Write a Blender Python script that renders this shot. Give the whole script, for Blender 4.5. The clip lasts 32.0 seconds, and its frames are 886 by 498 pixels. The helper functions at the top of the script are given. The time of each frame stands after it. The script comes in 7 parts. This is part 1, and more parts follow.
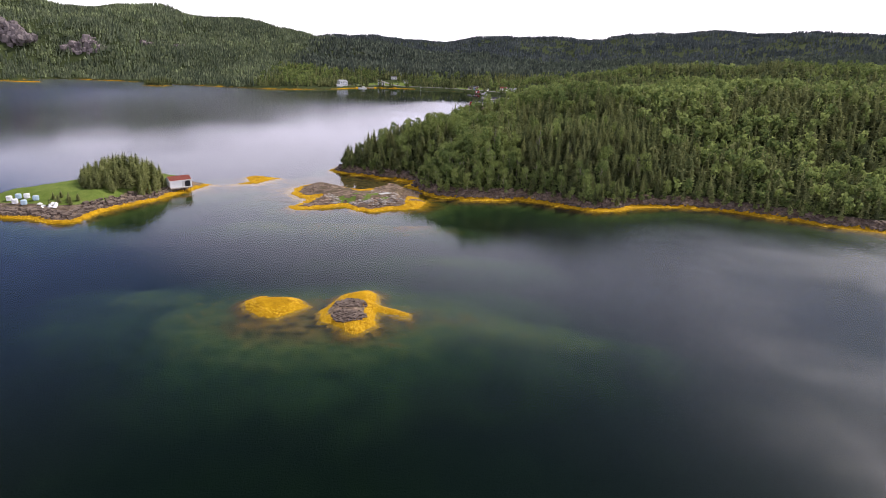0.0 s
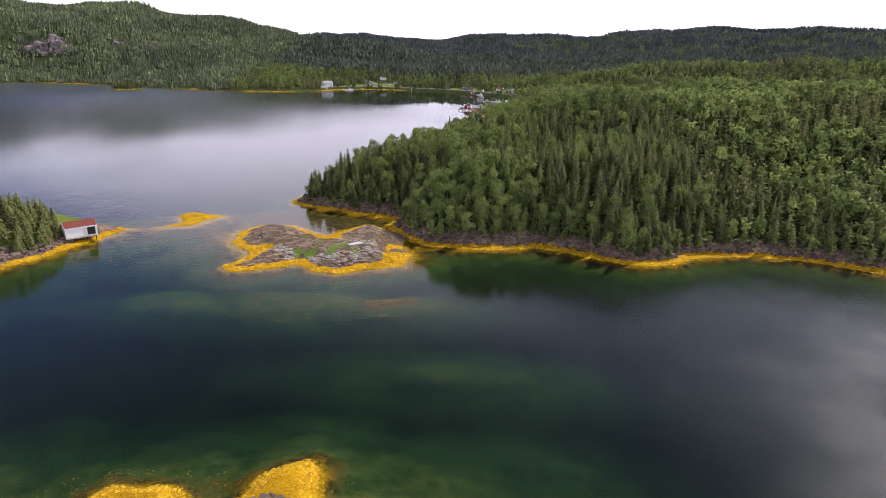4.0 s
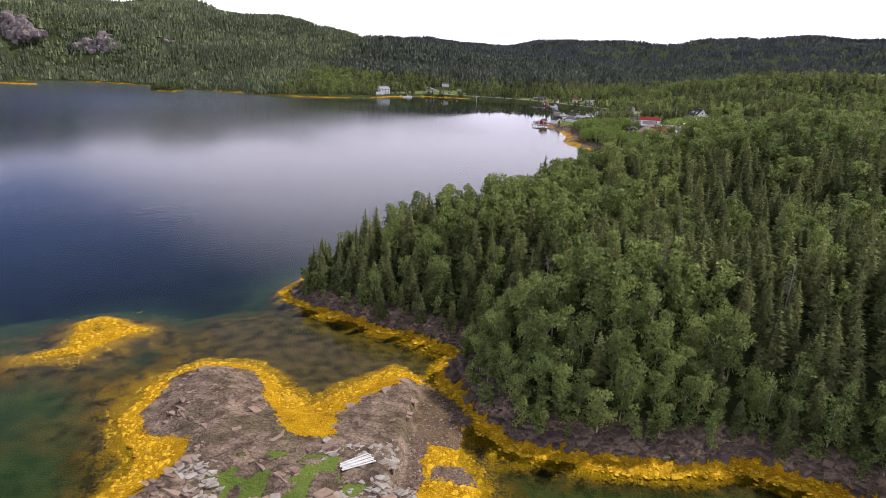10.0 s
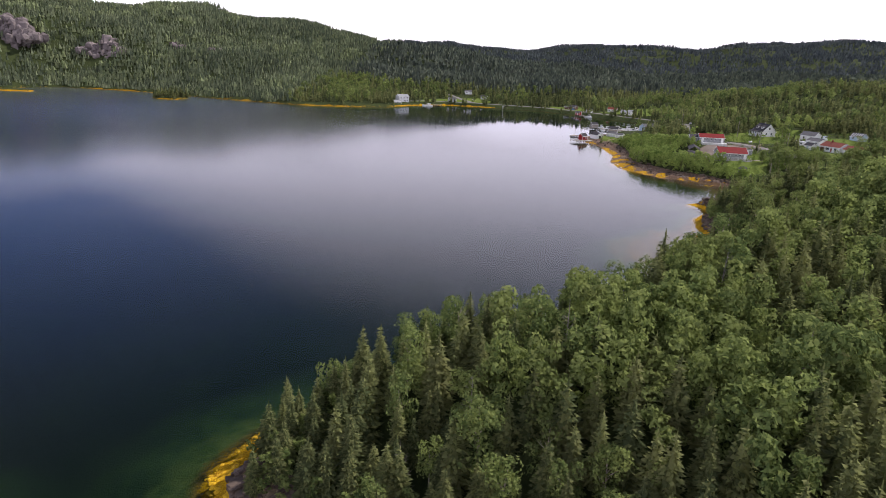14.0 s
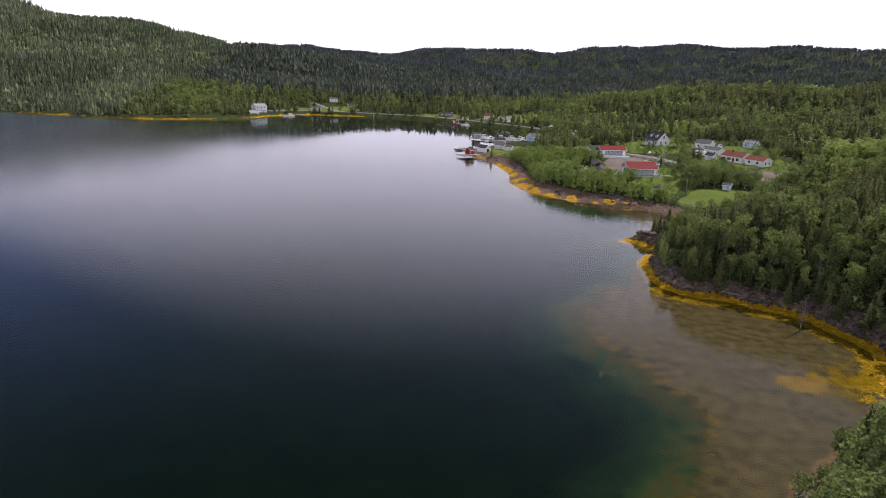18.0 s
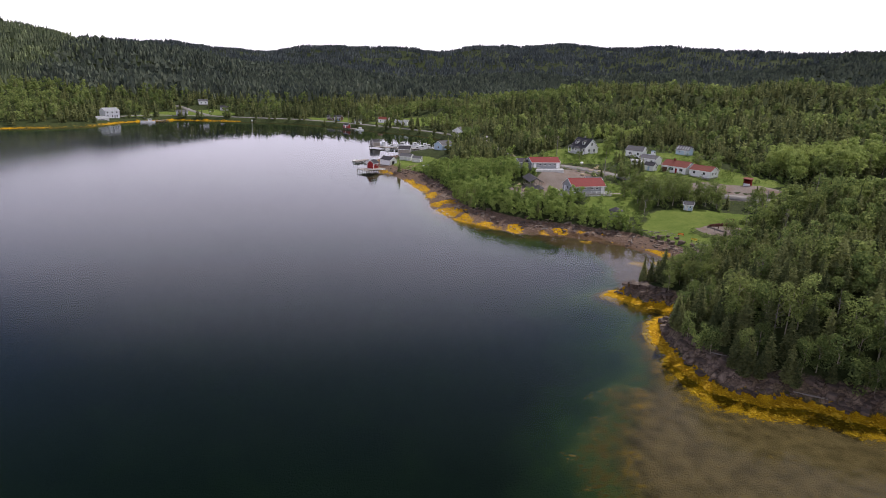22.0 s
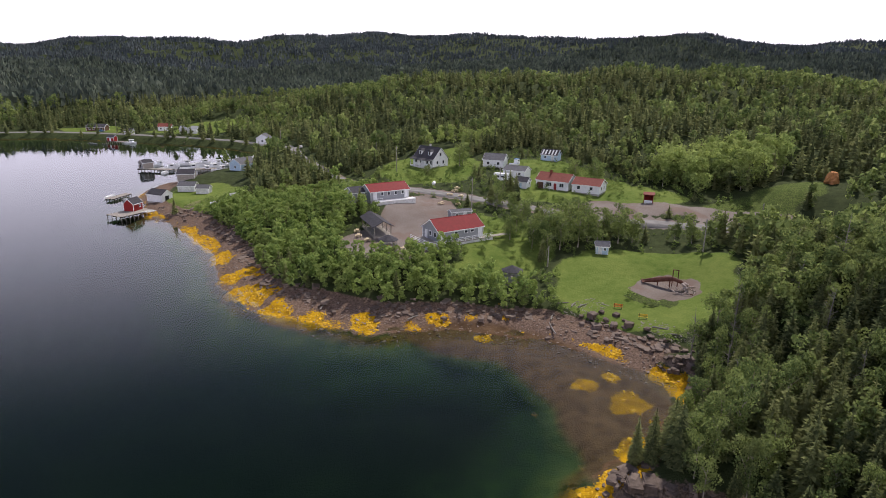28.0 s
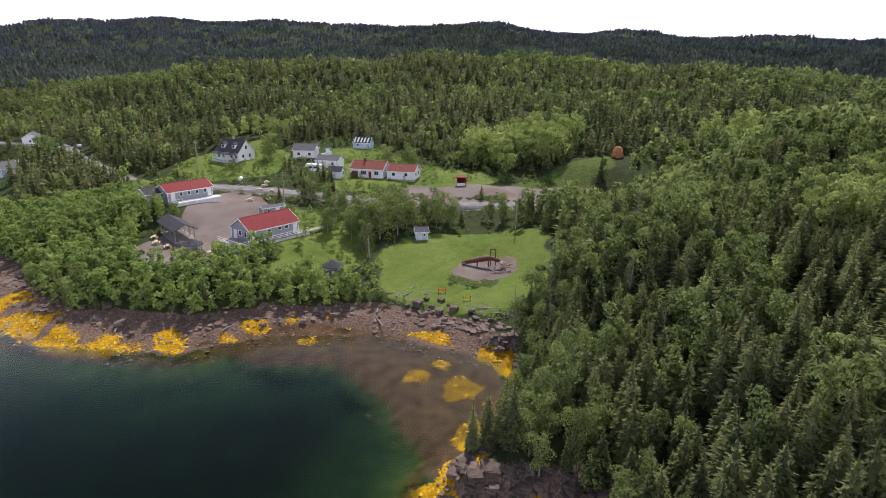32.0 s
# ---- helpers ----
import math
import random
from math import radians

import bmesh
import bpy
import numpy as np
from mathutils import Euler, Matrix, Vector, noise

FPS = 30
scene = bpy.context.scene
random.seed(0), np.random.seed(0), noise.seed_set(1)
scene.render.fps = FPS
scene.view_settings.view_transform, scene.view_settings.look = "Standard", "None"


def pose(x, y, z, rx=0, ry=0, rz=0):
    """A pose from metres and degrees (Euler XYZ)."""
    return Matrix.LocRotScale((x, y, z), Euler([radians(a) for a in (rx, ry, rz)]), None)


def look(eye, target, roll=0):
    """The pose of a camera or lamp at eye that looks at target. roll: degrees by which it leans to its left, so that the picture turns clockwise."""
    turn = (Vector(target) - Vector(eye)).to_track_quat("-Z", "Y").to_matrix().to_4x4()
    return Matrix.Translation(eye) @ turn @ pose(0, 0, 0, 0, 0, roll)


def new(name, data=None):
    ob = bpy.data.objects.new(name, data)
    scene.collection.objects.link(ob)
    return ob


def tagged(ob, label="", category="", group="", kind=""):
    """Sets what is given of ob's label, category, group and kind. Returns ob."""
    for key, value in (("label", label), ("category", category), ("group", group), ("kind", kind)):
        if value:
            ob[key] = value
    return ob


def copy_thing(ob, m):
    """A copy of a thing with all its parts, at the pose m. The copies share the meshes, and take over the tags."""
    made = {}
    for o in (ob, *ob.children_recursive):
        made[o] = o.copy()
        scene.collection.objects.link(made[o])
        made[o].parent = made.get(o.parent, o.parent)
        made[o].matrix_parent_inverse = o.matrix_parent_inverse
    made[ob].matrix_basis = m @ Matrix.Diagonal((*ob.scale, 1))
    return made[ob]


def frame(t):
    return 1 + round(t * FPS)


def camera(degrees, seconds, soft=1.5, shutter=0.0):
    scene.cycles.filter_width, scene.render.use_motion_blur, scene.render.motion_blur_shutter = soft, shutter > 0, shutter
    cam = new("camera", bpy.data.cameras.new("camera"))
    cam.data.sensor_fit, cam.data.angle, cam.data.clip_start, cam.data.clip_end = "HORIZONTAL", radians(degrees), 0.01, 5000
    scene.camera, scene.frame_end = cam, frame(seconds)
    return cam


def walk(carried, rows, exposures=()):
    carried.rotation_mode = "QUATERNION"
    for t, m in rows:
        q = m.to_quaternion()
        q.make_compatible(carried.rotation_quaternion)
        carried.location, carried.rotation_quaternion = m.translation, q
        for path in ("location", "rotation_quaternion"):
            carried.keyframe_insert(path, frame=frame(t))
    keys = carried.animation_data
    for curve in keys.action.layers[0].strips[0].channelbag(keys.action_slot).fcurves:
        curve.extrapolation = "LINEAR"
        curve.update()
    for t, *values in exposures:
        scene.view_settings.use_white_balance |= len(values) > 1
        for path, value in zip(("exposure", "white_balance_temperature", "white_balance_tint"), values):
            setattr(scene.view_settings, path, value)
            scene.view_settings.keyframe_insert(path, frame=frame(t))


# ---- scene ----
cam = camera(70.44, 32.0, soft=0.55)

# seconds, x, y, z, yaw, pitch, roll
FLIGHT = [
    (0.0, 0.05, 0.02, 48.22, 0.96, -17.28, 1.89),
    (0.5, -0.21, 7.07, 48.37, 0.88, -17.31, 1.82),
    (1.0, -0.34, 14.21, 48.42, 0.81, -17.34, 1.74),
    (1.5, -0.50, 21.37, 48.54, 0.73, -17.37, 1.67),
    (2.0, -0.59, 28.59, 48.55, 0.67, -17.35, 1.60),
    (2.5, -0.63, 35.73, 48.57, 0.60, -17.38, 1.55),
    (3.0, -0.70, 42.78, 48.64, 0.53, -17.40, 1.53),
    (3.5, -0.72, 50.00, 48.69, 0.49, -17.43, 1.49),
    (5.5, -1.77, 79.43, 48.17, 0.21, -17.33, 1.59),
    (6.0, -2.12, 86.88, 47.90, 0.55, -17.31, 1.63),
    (6.5, -2.58, 94.39, 47.62, 1.33, -17.32, 1.70),
    (7.0, -3.12, 102.05, 47.34, 2.60, -17.34, 1.81),
    (7.5, -3.66, 109.66, 47.20, 3.97, -17.32, 1.90),
    (8.0, -4.33, 117.13, 47.11, 4.59, -17.30, 1.95),
    (8.5, -5.31, 124.57, 47.07, 5.26, -17.28, 2.14),
    (9.0, -6.48, 131.94, 47.02, 5.48, -17.23, 2.28),
    (9.5, -7.63, 139.29, 46.86, 5.59, -17.18, 2.33),
    (10.0, -9.08, 146.60, 46.80, 5.75, -17.11, 2.53),
    (10.5, -10.32, 153.57, 46.89, 6.48, -17.08, 2.70),
    (11.0, -11.66, 160.97, 46.82, 6.92, -17.03, 2.73),
    (11.5, -13.23, 168.22, 46.74, 6.95, -16.93, 2.77),
    (12.0, -14.60, 175.29, 46.76, 7.03, -16.88, 2.79),
    (12.5, -16.07, 182.26, 46.96, 7.14, -16.87, 2.71),
    (13.0, -17.55, 189.29, 47.16, 7.20, -16.86, 2.72),
    (13.5, -18.98, 196.34, 47.32, 7.28, -16.83, 2.66),
    (14.0, -19.87, 202.97, 47.24, 7.45, -16.78, 2.57),
    (14.5, -20.70, 209.58, 47.12, 7.56, -16.70, 2.54),
    (16.5, -25.63, 236.46, 48.37, 6.47, -16.56, 2.25),
    (17.0, -26.83, 243.89, 48.27, 3.03, -16.39, 2.20),
    (17.5, -28.40, 251.51, 48.15, -1.71, -16.17, 2.22),
    (18.0, -29.90, 259.00, 48.18, -4.68, -15.99, 2.31),
    (18.5, -31.16, 266.13, 48.33, -5.05, -15.87, 2.42),
    (19.0, -32.07, 273.22, 48.46, -5.82, -15.80, 2.44),
    (19.5, -32.62, 280.84, 48.49, -8.23, -15.74, 2.38),
    (20.0, -32.80, 288.53, 48.35, -9.17, -15.72, 2.31),
    (20.5, -32.92, 296.35, 48.07, -10.84, -15.70, 2.41),
    (21.0, -32.75, 303.93, 47.78, -11.28, -15.69, 2.47),
    (21.5, -32.53, 311.39, 47.60, -13.07, -15.69, 2.43),
    (22.0, -31.92, 318.86, 47.47, -15.17, -15.68, 2.41),
    (22.5, -31.15, 326.34, 47.43, -18.02, -15.68, 2.37),
    (23.0, -30.29, 333.93, 47.39, -23.05, -15.60, 2.27),
    (23.5, -28.94, 341.62, 47.29, -25.86, -15.64, 2.25),
    (24.0, -26.95, 349.23, 47.21, -27.75, -15.69, 2.23),
    (24.5, -24.72, 356.69, 47.13, -29.63, -15.77, 2.04),
    (25.0, -21.86, 364.24, 46.93, -30.98, -15.86, 1.84),
    (25.5, -18.89, 371.07, 46.72, -31.70, -15.98, 1.74),
    (27.5, -6.96, 394.58, 47.70, -31.60, -16.04, 1.24),
    (28.0, -5.04, 397.49, 47.95, -31.53, -16.05, 1.04),
    (28.5, -3.76, 399.01, 47.98, -32.11, -16.07, 0.88),
    (29.0, -3.08, 399.33, 47.74, -34.44, -16.23, 0.71),
    (29.5, -2.68, 399.46, 47.51, -39.61, -16.35, 0.57),
    (30.0, -2.41, 399.95, 47.39, -43.88, -16.46, 0.55),
    (30.5, -2.15, 400.30, 47.34, -46.12, -16.57, 0.60),
    (31.0, -1.79, 400.59, 47.27, -47.17, -16.66, 0.63),
    (31.5, -1.55, 400.80, 47.28, -47.80, -16.77, 0.64),
    (32.0, -1.32, 401.02, 47.23, -48.31, -16.83, 0.67),
]


def fly(x, y, z, yaw, pitch, roll):
    return pose(x, y, z, 90 + pitch, 0, yaw) @ pose(0, 0, 0, 0, 0, roll)


walk(cam, [(t, fly(*row)) for t, *row in FLIGHT],
     [(0.0, 0.16, 6480, 17), (8.0, 0.12, 6480, 17), (13.0, 0.05, 6480, 17), (17.0, -0.05, 6480, 17), (25.0, -0.1, 6480, 17), (28.0, 0.02, 6420, 17), (32.0, 0.24, 6250, 17)])

# ---------------------------------------------------------------- sky and sun
SUN_TURN, SUN_HEIGHT = -56.0, 48.0  # degrees to the left of +y, degrees above the horizon
scene.view_settings.exposure = 0.0
world = bpy.data.worlds.new("sky")
scene.world = world
world.use_nodes = True
wn, wl = world.node_tree.nodes, world.node_tree.links
wn.clear()
w_out, w_bg = wn.new("ShaderNodeOutputWorld"), wn.new("ShaderNodeBackground")
sky = wn.new("ShaderNodeTexSky")
sky.sky_type, sky.sun_disc = "NISHITA", False
sky.sun_elevation, sky.sun_rotation = radians(SUN_HEIGHT), radians(-SUN_TURN)
sky.air_density, sky.dust_density, sky.ozone_density = 1.0, 0.4, 3.0
w_co, w_map, w_noise = wn.new("ShaderNodeTexCoord"), wn.new("ShaderNodeMapping"), wn.new("ShaderNodeTexNoise")
w_map.inputs["Scale"].default_value = (1.0, 1.0, 3.2)
w_map.inputs["Location"].default_value = (0.35, 0.2, 0.0)
w_noise.inputs["Scale"].default_value, w_noise.inputs["Detail"].default_value = 1.3, 6.0
w_ramp, w_mix = wn.new("ShaderNodeValToRGB"), wn.new("ShaderNodeMixRGB")
w_ramp.color_ramp.elements[0].position, w_ramp.color_ramp.elements[1].position = 0.45, 0.72
w_ramp.color_ramp.elements[0].color, w_ramp.color_ramp.elements[1].color = (0.035, 0.035, 0.035, 1), (0.13, 0.13, 0.13, 1)
w_mix.inputs[2].default_value = (20.6, 20.0, 21.8, 1)
# clear air between the clouds, a deeper blue
w_blue = wn.new("ShaderNodeMixRGB")
w_blue.blend_type = "MULTIPLY"
w_blue.inputs[0].default_value = 1.0
w_west, w_high, w_tone, w_deep = (wn.new("ShaderNode" + k) for k in ("MapRange", "MapRange", "MixRGB", "MixRGB"))
# bright cloud lies low all round and reaches highest in the north; its high unseen southern part is added as fill
w_sep, w_dot = wn.new("ShaderNodeSeparateXYZ"), wn.new("ShaderNodeVectorMath")
w_dot.operation = "DOT_PRODUCT"
w_dot.inputs[1].default_value = (0.08, 0.997, 0.0)
w_front, w_back, w_top, w_low, w_max = (wn.new("ShaderNode" + k) for k in ("MapRange", "MapRange", "Math", "MapRange", "Math"))
for node, values in ((w_front, (0.70, 0.975, 0.22, 0.60)), (w_back, (0.0, -0.6, 0.20, 0.95)), (w_low, (0.10, 0.5, 1.0, 0.0))):
    for n, value in enumerate(values):
        node.inputs[n + 1].default_value = value
    node.interpolation_type = "SMOOTHSTEP"
w_top.operation, w_max.operation = "MAXIMUM", "MAXIMUM"
wl.new(w_co.outputs["Generated"], w_map.inputs[0])
wl.new(w_map.outputs[0], w_noise.inputs["Vector"])
wl.new(w_noise.outputs["Fac"], w_ramp.inputs[0])
wl.new(w_co.outputs["Generated"], w_sep.inputs[0])
wl.new(w_co.outputs["Generated"], w_dot.inputs[0])
# the clear air is bluest in the west, greyer in the east and dark overhead
for node, values in ((w_west, (-0.15, -0.6, 0.0, 1.0)), (w_high, (0.28, 0.62, 0.0, 1.0))):
    for n, value in enumerate(values):
        node.inputs[n + 1].default_value = value
    node.interpolation_type = "SMOOTHSTEP"
w_tone.inputs[1].default_value, w_tone.inputs[2].default_value = (1.15, 1.10, 1.10, 1), (1.1, 1.2, 1.75, 1)
w_deep.inputs[2].default_value = (0.72, 0.75, 0.75, 1)
wl.new(w_sep.outputs[0], w_west.inputs[0])
wl.new(w_sep.outputs[2], w_high.inputs[0])
wl.new(w_west.outputs[0], w_tone.inputs[0])
wl.new(w_high.outputs[0], w_deep.inputs[0])
wl.new(w_tone.outputs[0], w_deep.inputs[1])
wl.new(w_deep.outputs[0], w_blue.inputs[2])
wl.new(w_dot.outputs["Value"], w_front.inputs[0])
wl.new(w_sep.outputs[1], w_back.inputs[0])
wl.new(w_front.outputs[0], w_top.inputs[0])
wl.new(w_back.outputs[0], w_top.inputs[1])
wl.new(w_top.outputs[0], w_low.inputs[2])
wl.new(w_sep.outputs[2], w_low.inputs[0])
wl.new(w_ramp.outputs[0], w_max.inputs[0])
wl.new(w_low.outputs[0], w_max.inputs[1])
wl.new(w_max.outputs[0], w_mix.inputs[0])
wl.new(sky.outputs[0], w_blue.inputs[1])
wl.new(w_blue.outputs[0], w_mix.inputs[1])
wl.new(w_mix.outputs[0], w_bg.inputs[0])
w_bg.inputs[1].default_value = 0.085
wl.new(w_bg.outputs[0], w_out.inputs[0])

sun = new("sun", bpy.data.lights.new("sun", "SUN"))
sun.data.energy, sun.data.angle, sun.data.color = 4.6, radians(2.0), (1.0, 0.94, 0.84)
sun.matrix_world = look((0, 0, 0), (math.sin(radians(SUN_TURN)) * math.cos(radians(SUN_HEIGHT)), -math.cos(radians(SUN_TURN)) * math.cos(radians(SUN_HEIGHT)),
                                    -math.sin(radians(SUN_HEIGHT))))

# ---------------------------------------------------------------- materials


class Nodes:
    """A small writer of node trees: n(kind, inputs...) makes a node and links or sets its inputs."""

    def __init__(self, name):
        self.mat = bpy.data.materials.new(name)
        self.mat.use_nodes = True
        self.tree = self.mat.node_tree
        self.tree.nodes.clear()
        self.out = self.tree.nodes.new("ShaderNodeOutputMaterial")

    def put(self, socket, value):
        if isinstance(value, bpy.types.NodeSocket):
            self.tree.links.new(value, socket)
        elif value is not None:
            if isinstance(value, (tuple, list)) and len(value) == 3 and socket.type == "RGBA":
                value = (*value, 1)
            socket.default_value = value

    def n(self, kind, *values, **named):
        node = self.tree.nodes.new("ShaderNode" + kind)
        for key, value in named.items():
            if key == "op":
                node.operation = value
            elif key == "blend":
                node.blend_type = value
        for socket, value in zip(node.inputs, values):
            self.put(socket, value)
        return node

    def math(self, op, a, b=None):
        return self.n("Math", a, b, op=op).outputs[0]

    def mix(self, fac, a, b, blend="MIX"):
        return self.n("MixRGB", fac, a, b, blend=blend).outputs[0]

    def noise(self, scale, detail=4.0, rough=0.55, vector=None):
        node = self.tree.nodes.new("ShaderNodeTexNoise")
        node.inputs["Scale"].default_value, node.inputs["Detail"].default_value = scale, detail
        node.inputs["Roughness"].default_value = rough
        self.tree.links.new(vector or self.place(), node.inputs["Vector"])
        return node.outputs["Fac"]

    def place(self):
        if not hasattr(self, "geo"):
            self.geo = self.tree.nodes.new("ShaderNodeNewGeometry")
        return self.geo.outputs["Position"]

    def height(self):
        return self.n("SeparateXYZ", self.place()).outputs[2]

    def span(self, value, a, b, c=0.0, d=1.0):
        return self.n("MapRange", value, a, b, c, d).outputs[0]

    def attr(self, name):
        node = self.tree.nodes.new("ShaderNodeAttribute")
        node.attribute_name = name
        return node.outputs["Fac"]

    def bump(self, value, strength=0.5, distance=0.05, normal=None):
        node = self.tree.nodes.new("ShaderNodeBump")
        node.inputs["Strength"].default_value, node.inputs["Distance"].default_value = strength, distance
        self.tree.links.new(value, node.inputs["Height"])
        if normal is not None:
            self.tree.links.new(normal, node.inputs["Normal"])
        return node.outputs[0]

    def surface(self, colour, rough=0.8, metal=0.0, normal=None, gloss=0.3):
        node = self.tree.nodes.new("ShaderNodeBsdfPrincipled")
        self.put(node.inputs["Base Color"], colour)
        self.put(node.inputs["Roughness"], rough)
        self.put(node.inputs["Metallic"], metal)
        self.put(node.inputs["Specular IOR Level"], gloss)
        self.put(node.inputs["Normal"], normal)
        self.tree.links.new(node.outputs[0], self.out.inputs[0])
        return self.mat


def painted(name, colour, rough=0.6, wear=0.25, scale=1.5, gloss=0.12, metal=0.0):
    """Paint, wood or metal with stains at two scales."""
    m = Nodes(name)
    big, small = m.noise(scale, 3), m.noise(scale * 14, 3)
    f = m.math("ADD", m.math("MULTIPLY", big, 0.6), m.math("MULTIPLY", small, 0.4))
    f = m.span(f, 0.35, 0.65, 1 - wear, 1 + wear * 0.5)
    c = m.n("VectorMath", tuple(colour), None, op="SCALE")
    m.put(c.inputs["Scale"], f)
    return m.surface(c.outputs[0], rough, metal, m.bump(small, 0.25, 0.01), gloss)


def leaf_surface(m, tint, dark, light):
    """Leaves that let some light through; the tint picks between a dark and a light green."""
    f = m.math("ADD", m.math("MULTIPLY", tint, 0.8), m.math("MULTIPLY", m.math("SUBTRACT", m.noise(1.3, 2), 0.5), 0.6))
    f = m.math("ADD", f, m.math("MULTIPLY", m.math("SUBTRACT", m.geo.outputs["Random Per Island"], 0.5), 1.0))
    c = m.mix(m.span(f, 0.0, 1.0), dark, light)
    c = m.mix(m.span(m.noise(0.11, 3), 0.48, 0.72, 0.0, 0.6), c, tuple(0.9 * (0.6 * v + 0.4 * w) for v, w in zip(light, (0.10, 0.085, 0.05))))
    face, back, mix = (m.tree.nodes.new("ShaderNode" + k) for k in ("BsdfDiffuse", "BsdfTranslucent", "MixShader"))
    m.put(face.inputs[0], c)
    m.put(back.inputs[0], c)
    mix.inputs[0].default_value = 0.48
    m.put(mix.inputs[1], face.outputs[0])
    m.put(mix.inputs[2], back.outputs[0])
    m.put(m.out.inputs[0], mix.outputs[0])
    return m.mat


def foliage(name, dark, light):
    m = Nodes(name)
    return leaf_surface(m, m.attr("tint"), dark, light)


def tree_foliage(name, dark, light):
    """For single trees: the tint comes from the object's own random number."""
    m = Nodes(name)
    return leaf_surface(m, m.tree.nodes.new("ShaderNodeObjectInfo").outputs["Random"], dark, light)


SPRUCE_DARK, SPRUCE_LIGHT = (0.102, 0.128, 0.060), (0.315, 0.338, 0.142)
BIRCH_DARK, BIRCH_LIGHT = (0.118, 0.165, 0.060), (0.305, 0.365, 0.122)
# leaf colours with the haze of distance painted in, and shade in the darker two
M_HAZED_WOODS = foliage("black_spruce_woods", (0.080, 0.100, 0.112), (0.185, 0.212, 0.210))
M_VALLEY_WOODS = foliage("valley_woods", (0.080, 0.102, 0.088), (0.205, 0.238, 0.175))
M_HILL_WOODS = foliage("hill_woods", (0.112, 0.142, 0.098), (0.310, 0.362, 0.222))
M_FRESH = foliage("fresh_leaves", (0.130, 0.205, 0.060), (0.385, 0.480, 0.145))
M_HILL_BIRCH = foliage("hill_birch_woods", (0.145, 0.180, 0.110), (0.365, 0.425, 0.230))
M_PALE = foliage("pale_birch_leaves", (0.230, 0.300, 0.095), (0.400, 0.470, 0.150))
M_SPRUCES, M_BIRCHES = foliage("spruce_woods", SPRUCE_DARK, SPRUCE_LIGHT), foliage("birch_woods", BIRCH_DARK, BIRCH_LIGHT)
M_SPRUCE, M_BIRCH = tree_foliage("spruce_needles", SPRUCE_DARK, SPRUCE_LIGHT), tree_foliage("birch_leaves", BIRCH_DARK, BIRCH_LIGHT)
M_BARK = painted("spruce_bark", (0.075, 0.055, 0.045), 0.9, 0.4, 6)
M_PALE_BARK = painted("birch_bark", (0.34, 0.30, 0.25), 0.85, 0.35, 6)
M_DEAD = painted("dead_wood", (0.24, 0.22, 0.20), 0.9, 0.3, 6)


def water_material():
    m = Nodes("sea_water")
    small, mid, big = m.noise(1.1, 4, 0.6), m.noise(0.22, 3), m.noise(0.012, 3)
    map_node = m.n("Mapping", m.place())
    map_node.inputs["Rotation"].default_value = (0, 0, 0.6)
    map_node.inputs["Scale"].default_value = (0.35, 1.5, 1)
    streak = m.noise(0.8, 3, 0.5, map_node.outputs[0])
    # calm and breezy patches
    calm = m.span(big, 0.38, 0.66, 0.12, 1.0)
    h = m.math("ADD", m.math("MULTIPLY", small, 0.2), m.math("ADD", m.math("MULTIPLY", mid, 0.8), m.math("MULTIPLY", streak, 0.8)))
    spot = m.n("SeparateXYZ", m.place())
    # the harbour lies sheltered
    lee = m.math("MULTIPLY", m.span(spot.outputs[1], 560, 690), m.span(spot.outputs[0], -260, -60))
    h = m.math("MULTIPLY", m.math("MULTIPLY", h, calm), m.span(lee, 0, 1, 1.0, 0.2))
    normal = m.bump(h, 0.30, 0.16)
    glossy = m.tree.nodes.new("ShaderNodeBsdfGlossy")
    # a breeze ruffles the open water in the south-east
    breeze = m.math("MULTIPLY", m.span(spot.outputs[0], -10, 55), m.span(spot.outputs[1], 235, 165))
    breeze = m.math("MULTIPLY", breeze, m.span(m.noise(0.03, 3), 0.3, 0.6, 0.6, 1.0))
    outer = m.span(spot.outputs[1], 380, 640, 0.08, 0.15)
    outer = m.math("MULTIPLY", outer, m.span(spot.outputs[0], -340, -180, 1.55, 1.0))
    outer = m.math("MULTIPLY", outer, m.span(lee, 0, 1, 1.0, 0.25))
    m.put(glossy.inputs["Roughness"], m.math("MAXIMUM", m.span(breeze, 0, 1, 0.03, 0.36), outer))
    glossy.inputs["Color"].default_value = (0.78, 0.79, 0.85, 1)
    m.put(glossy.inputs["Normal"], normal)
    clear = m.tree.nodes.new("ShaderNodeBsdfTransparent")
    clear.inputs[0].default_value = (0.84, 0.90, 0.84, 1)
    fres = m.tree.nodes.new("ShaderNodeFresnel")
    fres.inputs[0].default_value = 1.33
    m.put(fres.inputs["Normal"], normal)
    mix = m.tree.nodes.new("ShaderNodeMixShader")
    m.put(mix.inputs[0], m.math("ADD", m.span(fres.outputs[0], 0.026, 1.0), m.math("MULTIPLY", breeze, 0.035)))
    m.put(mix.inputs[1], clear.outputs[0])
    m.put(mix.inputs[2], glossy.outputs[0])
    m.put(m.out.inputs[0], mix.outputs[0])
    return m.mat


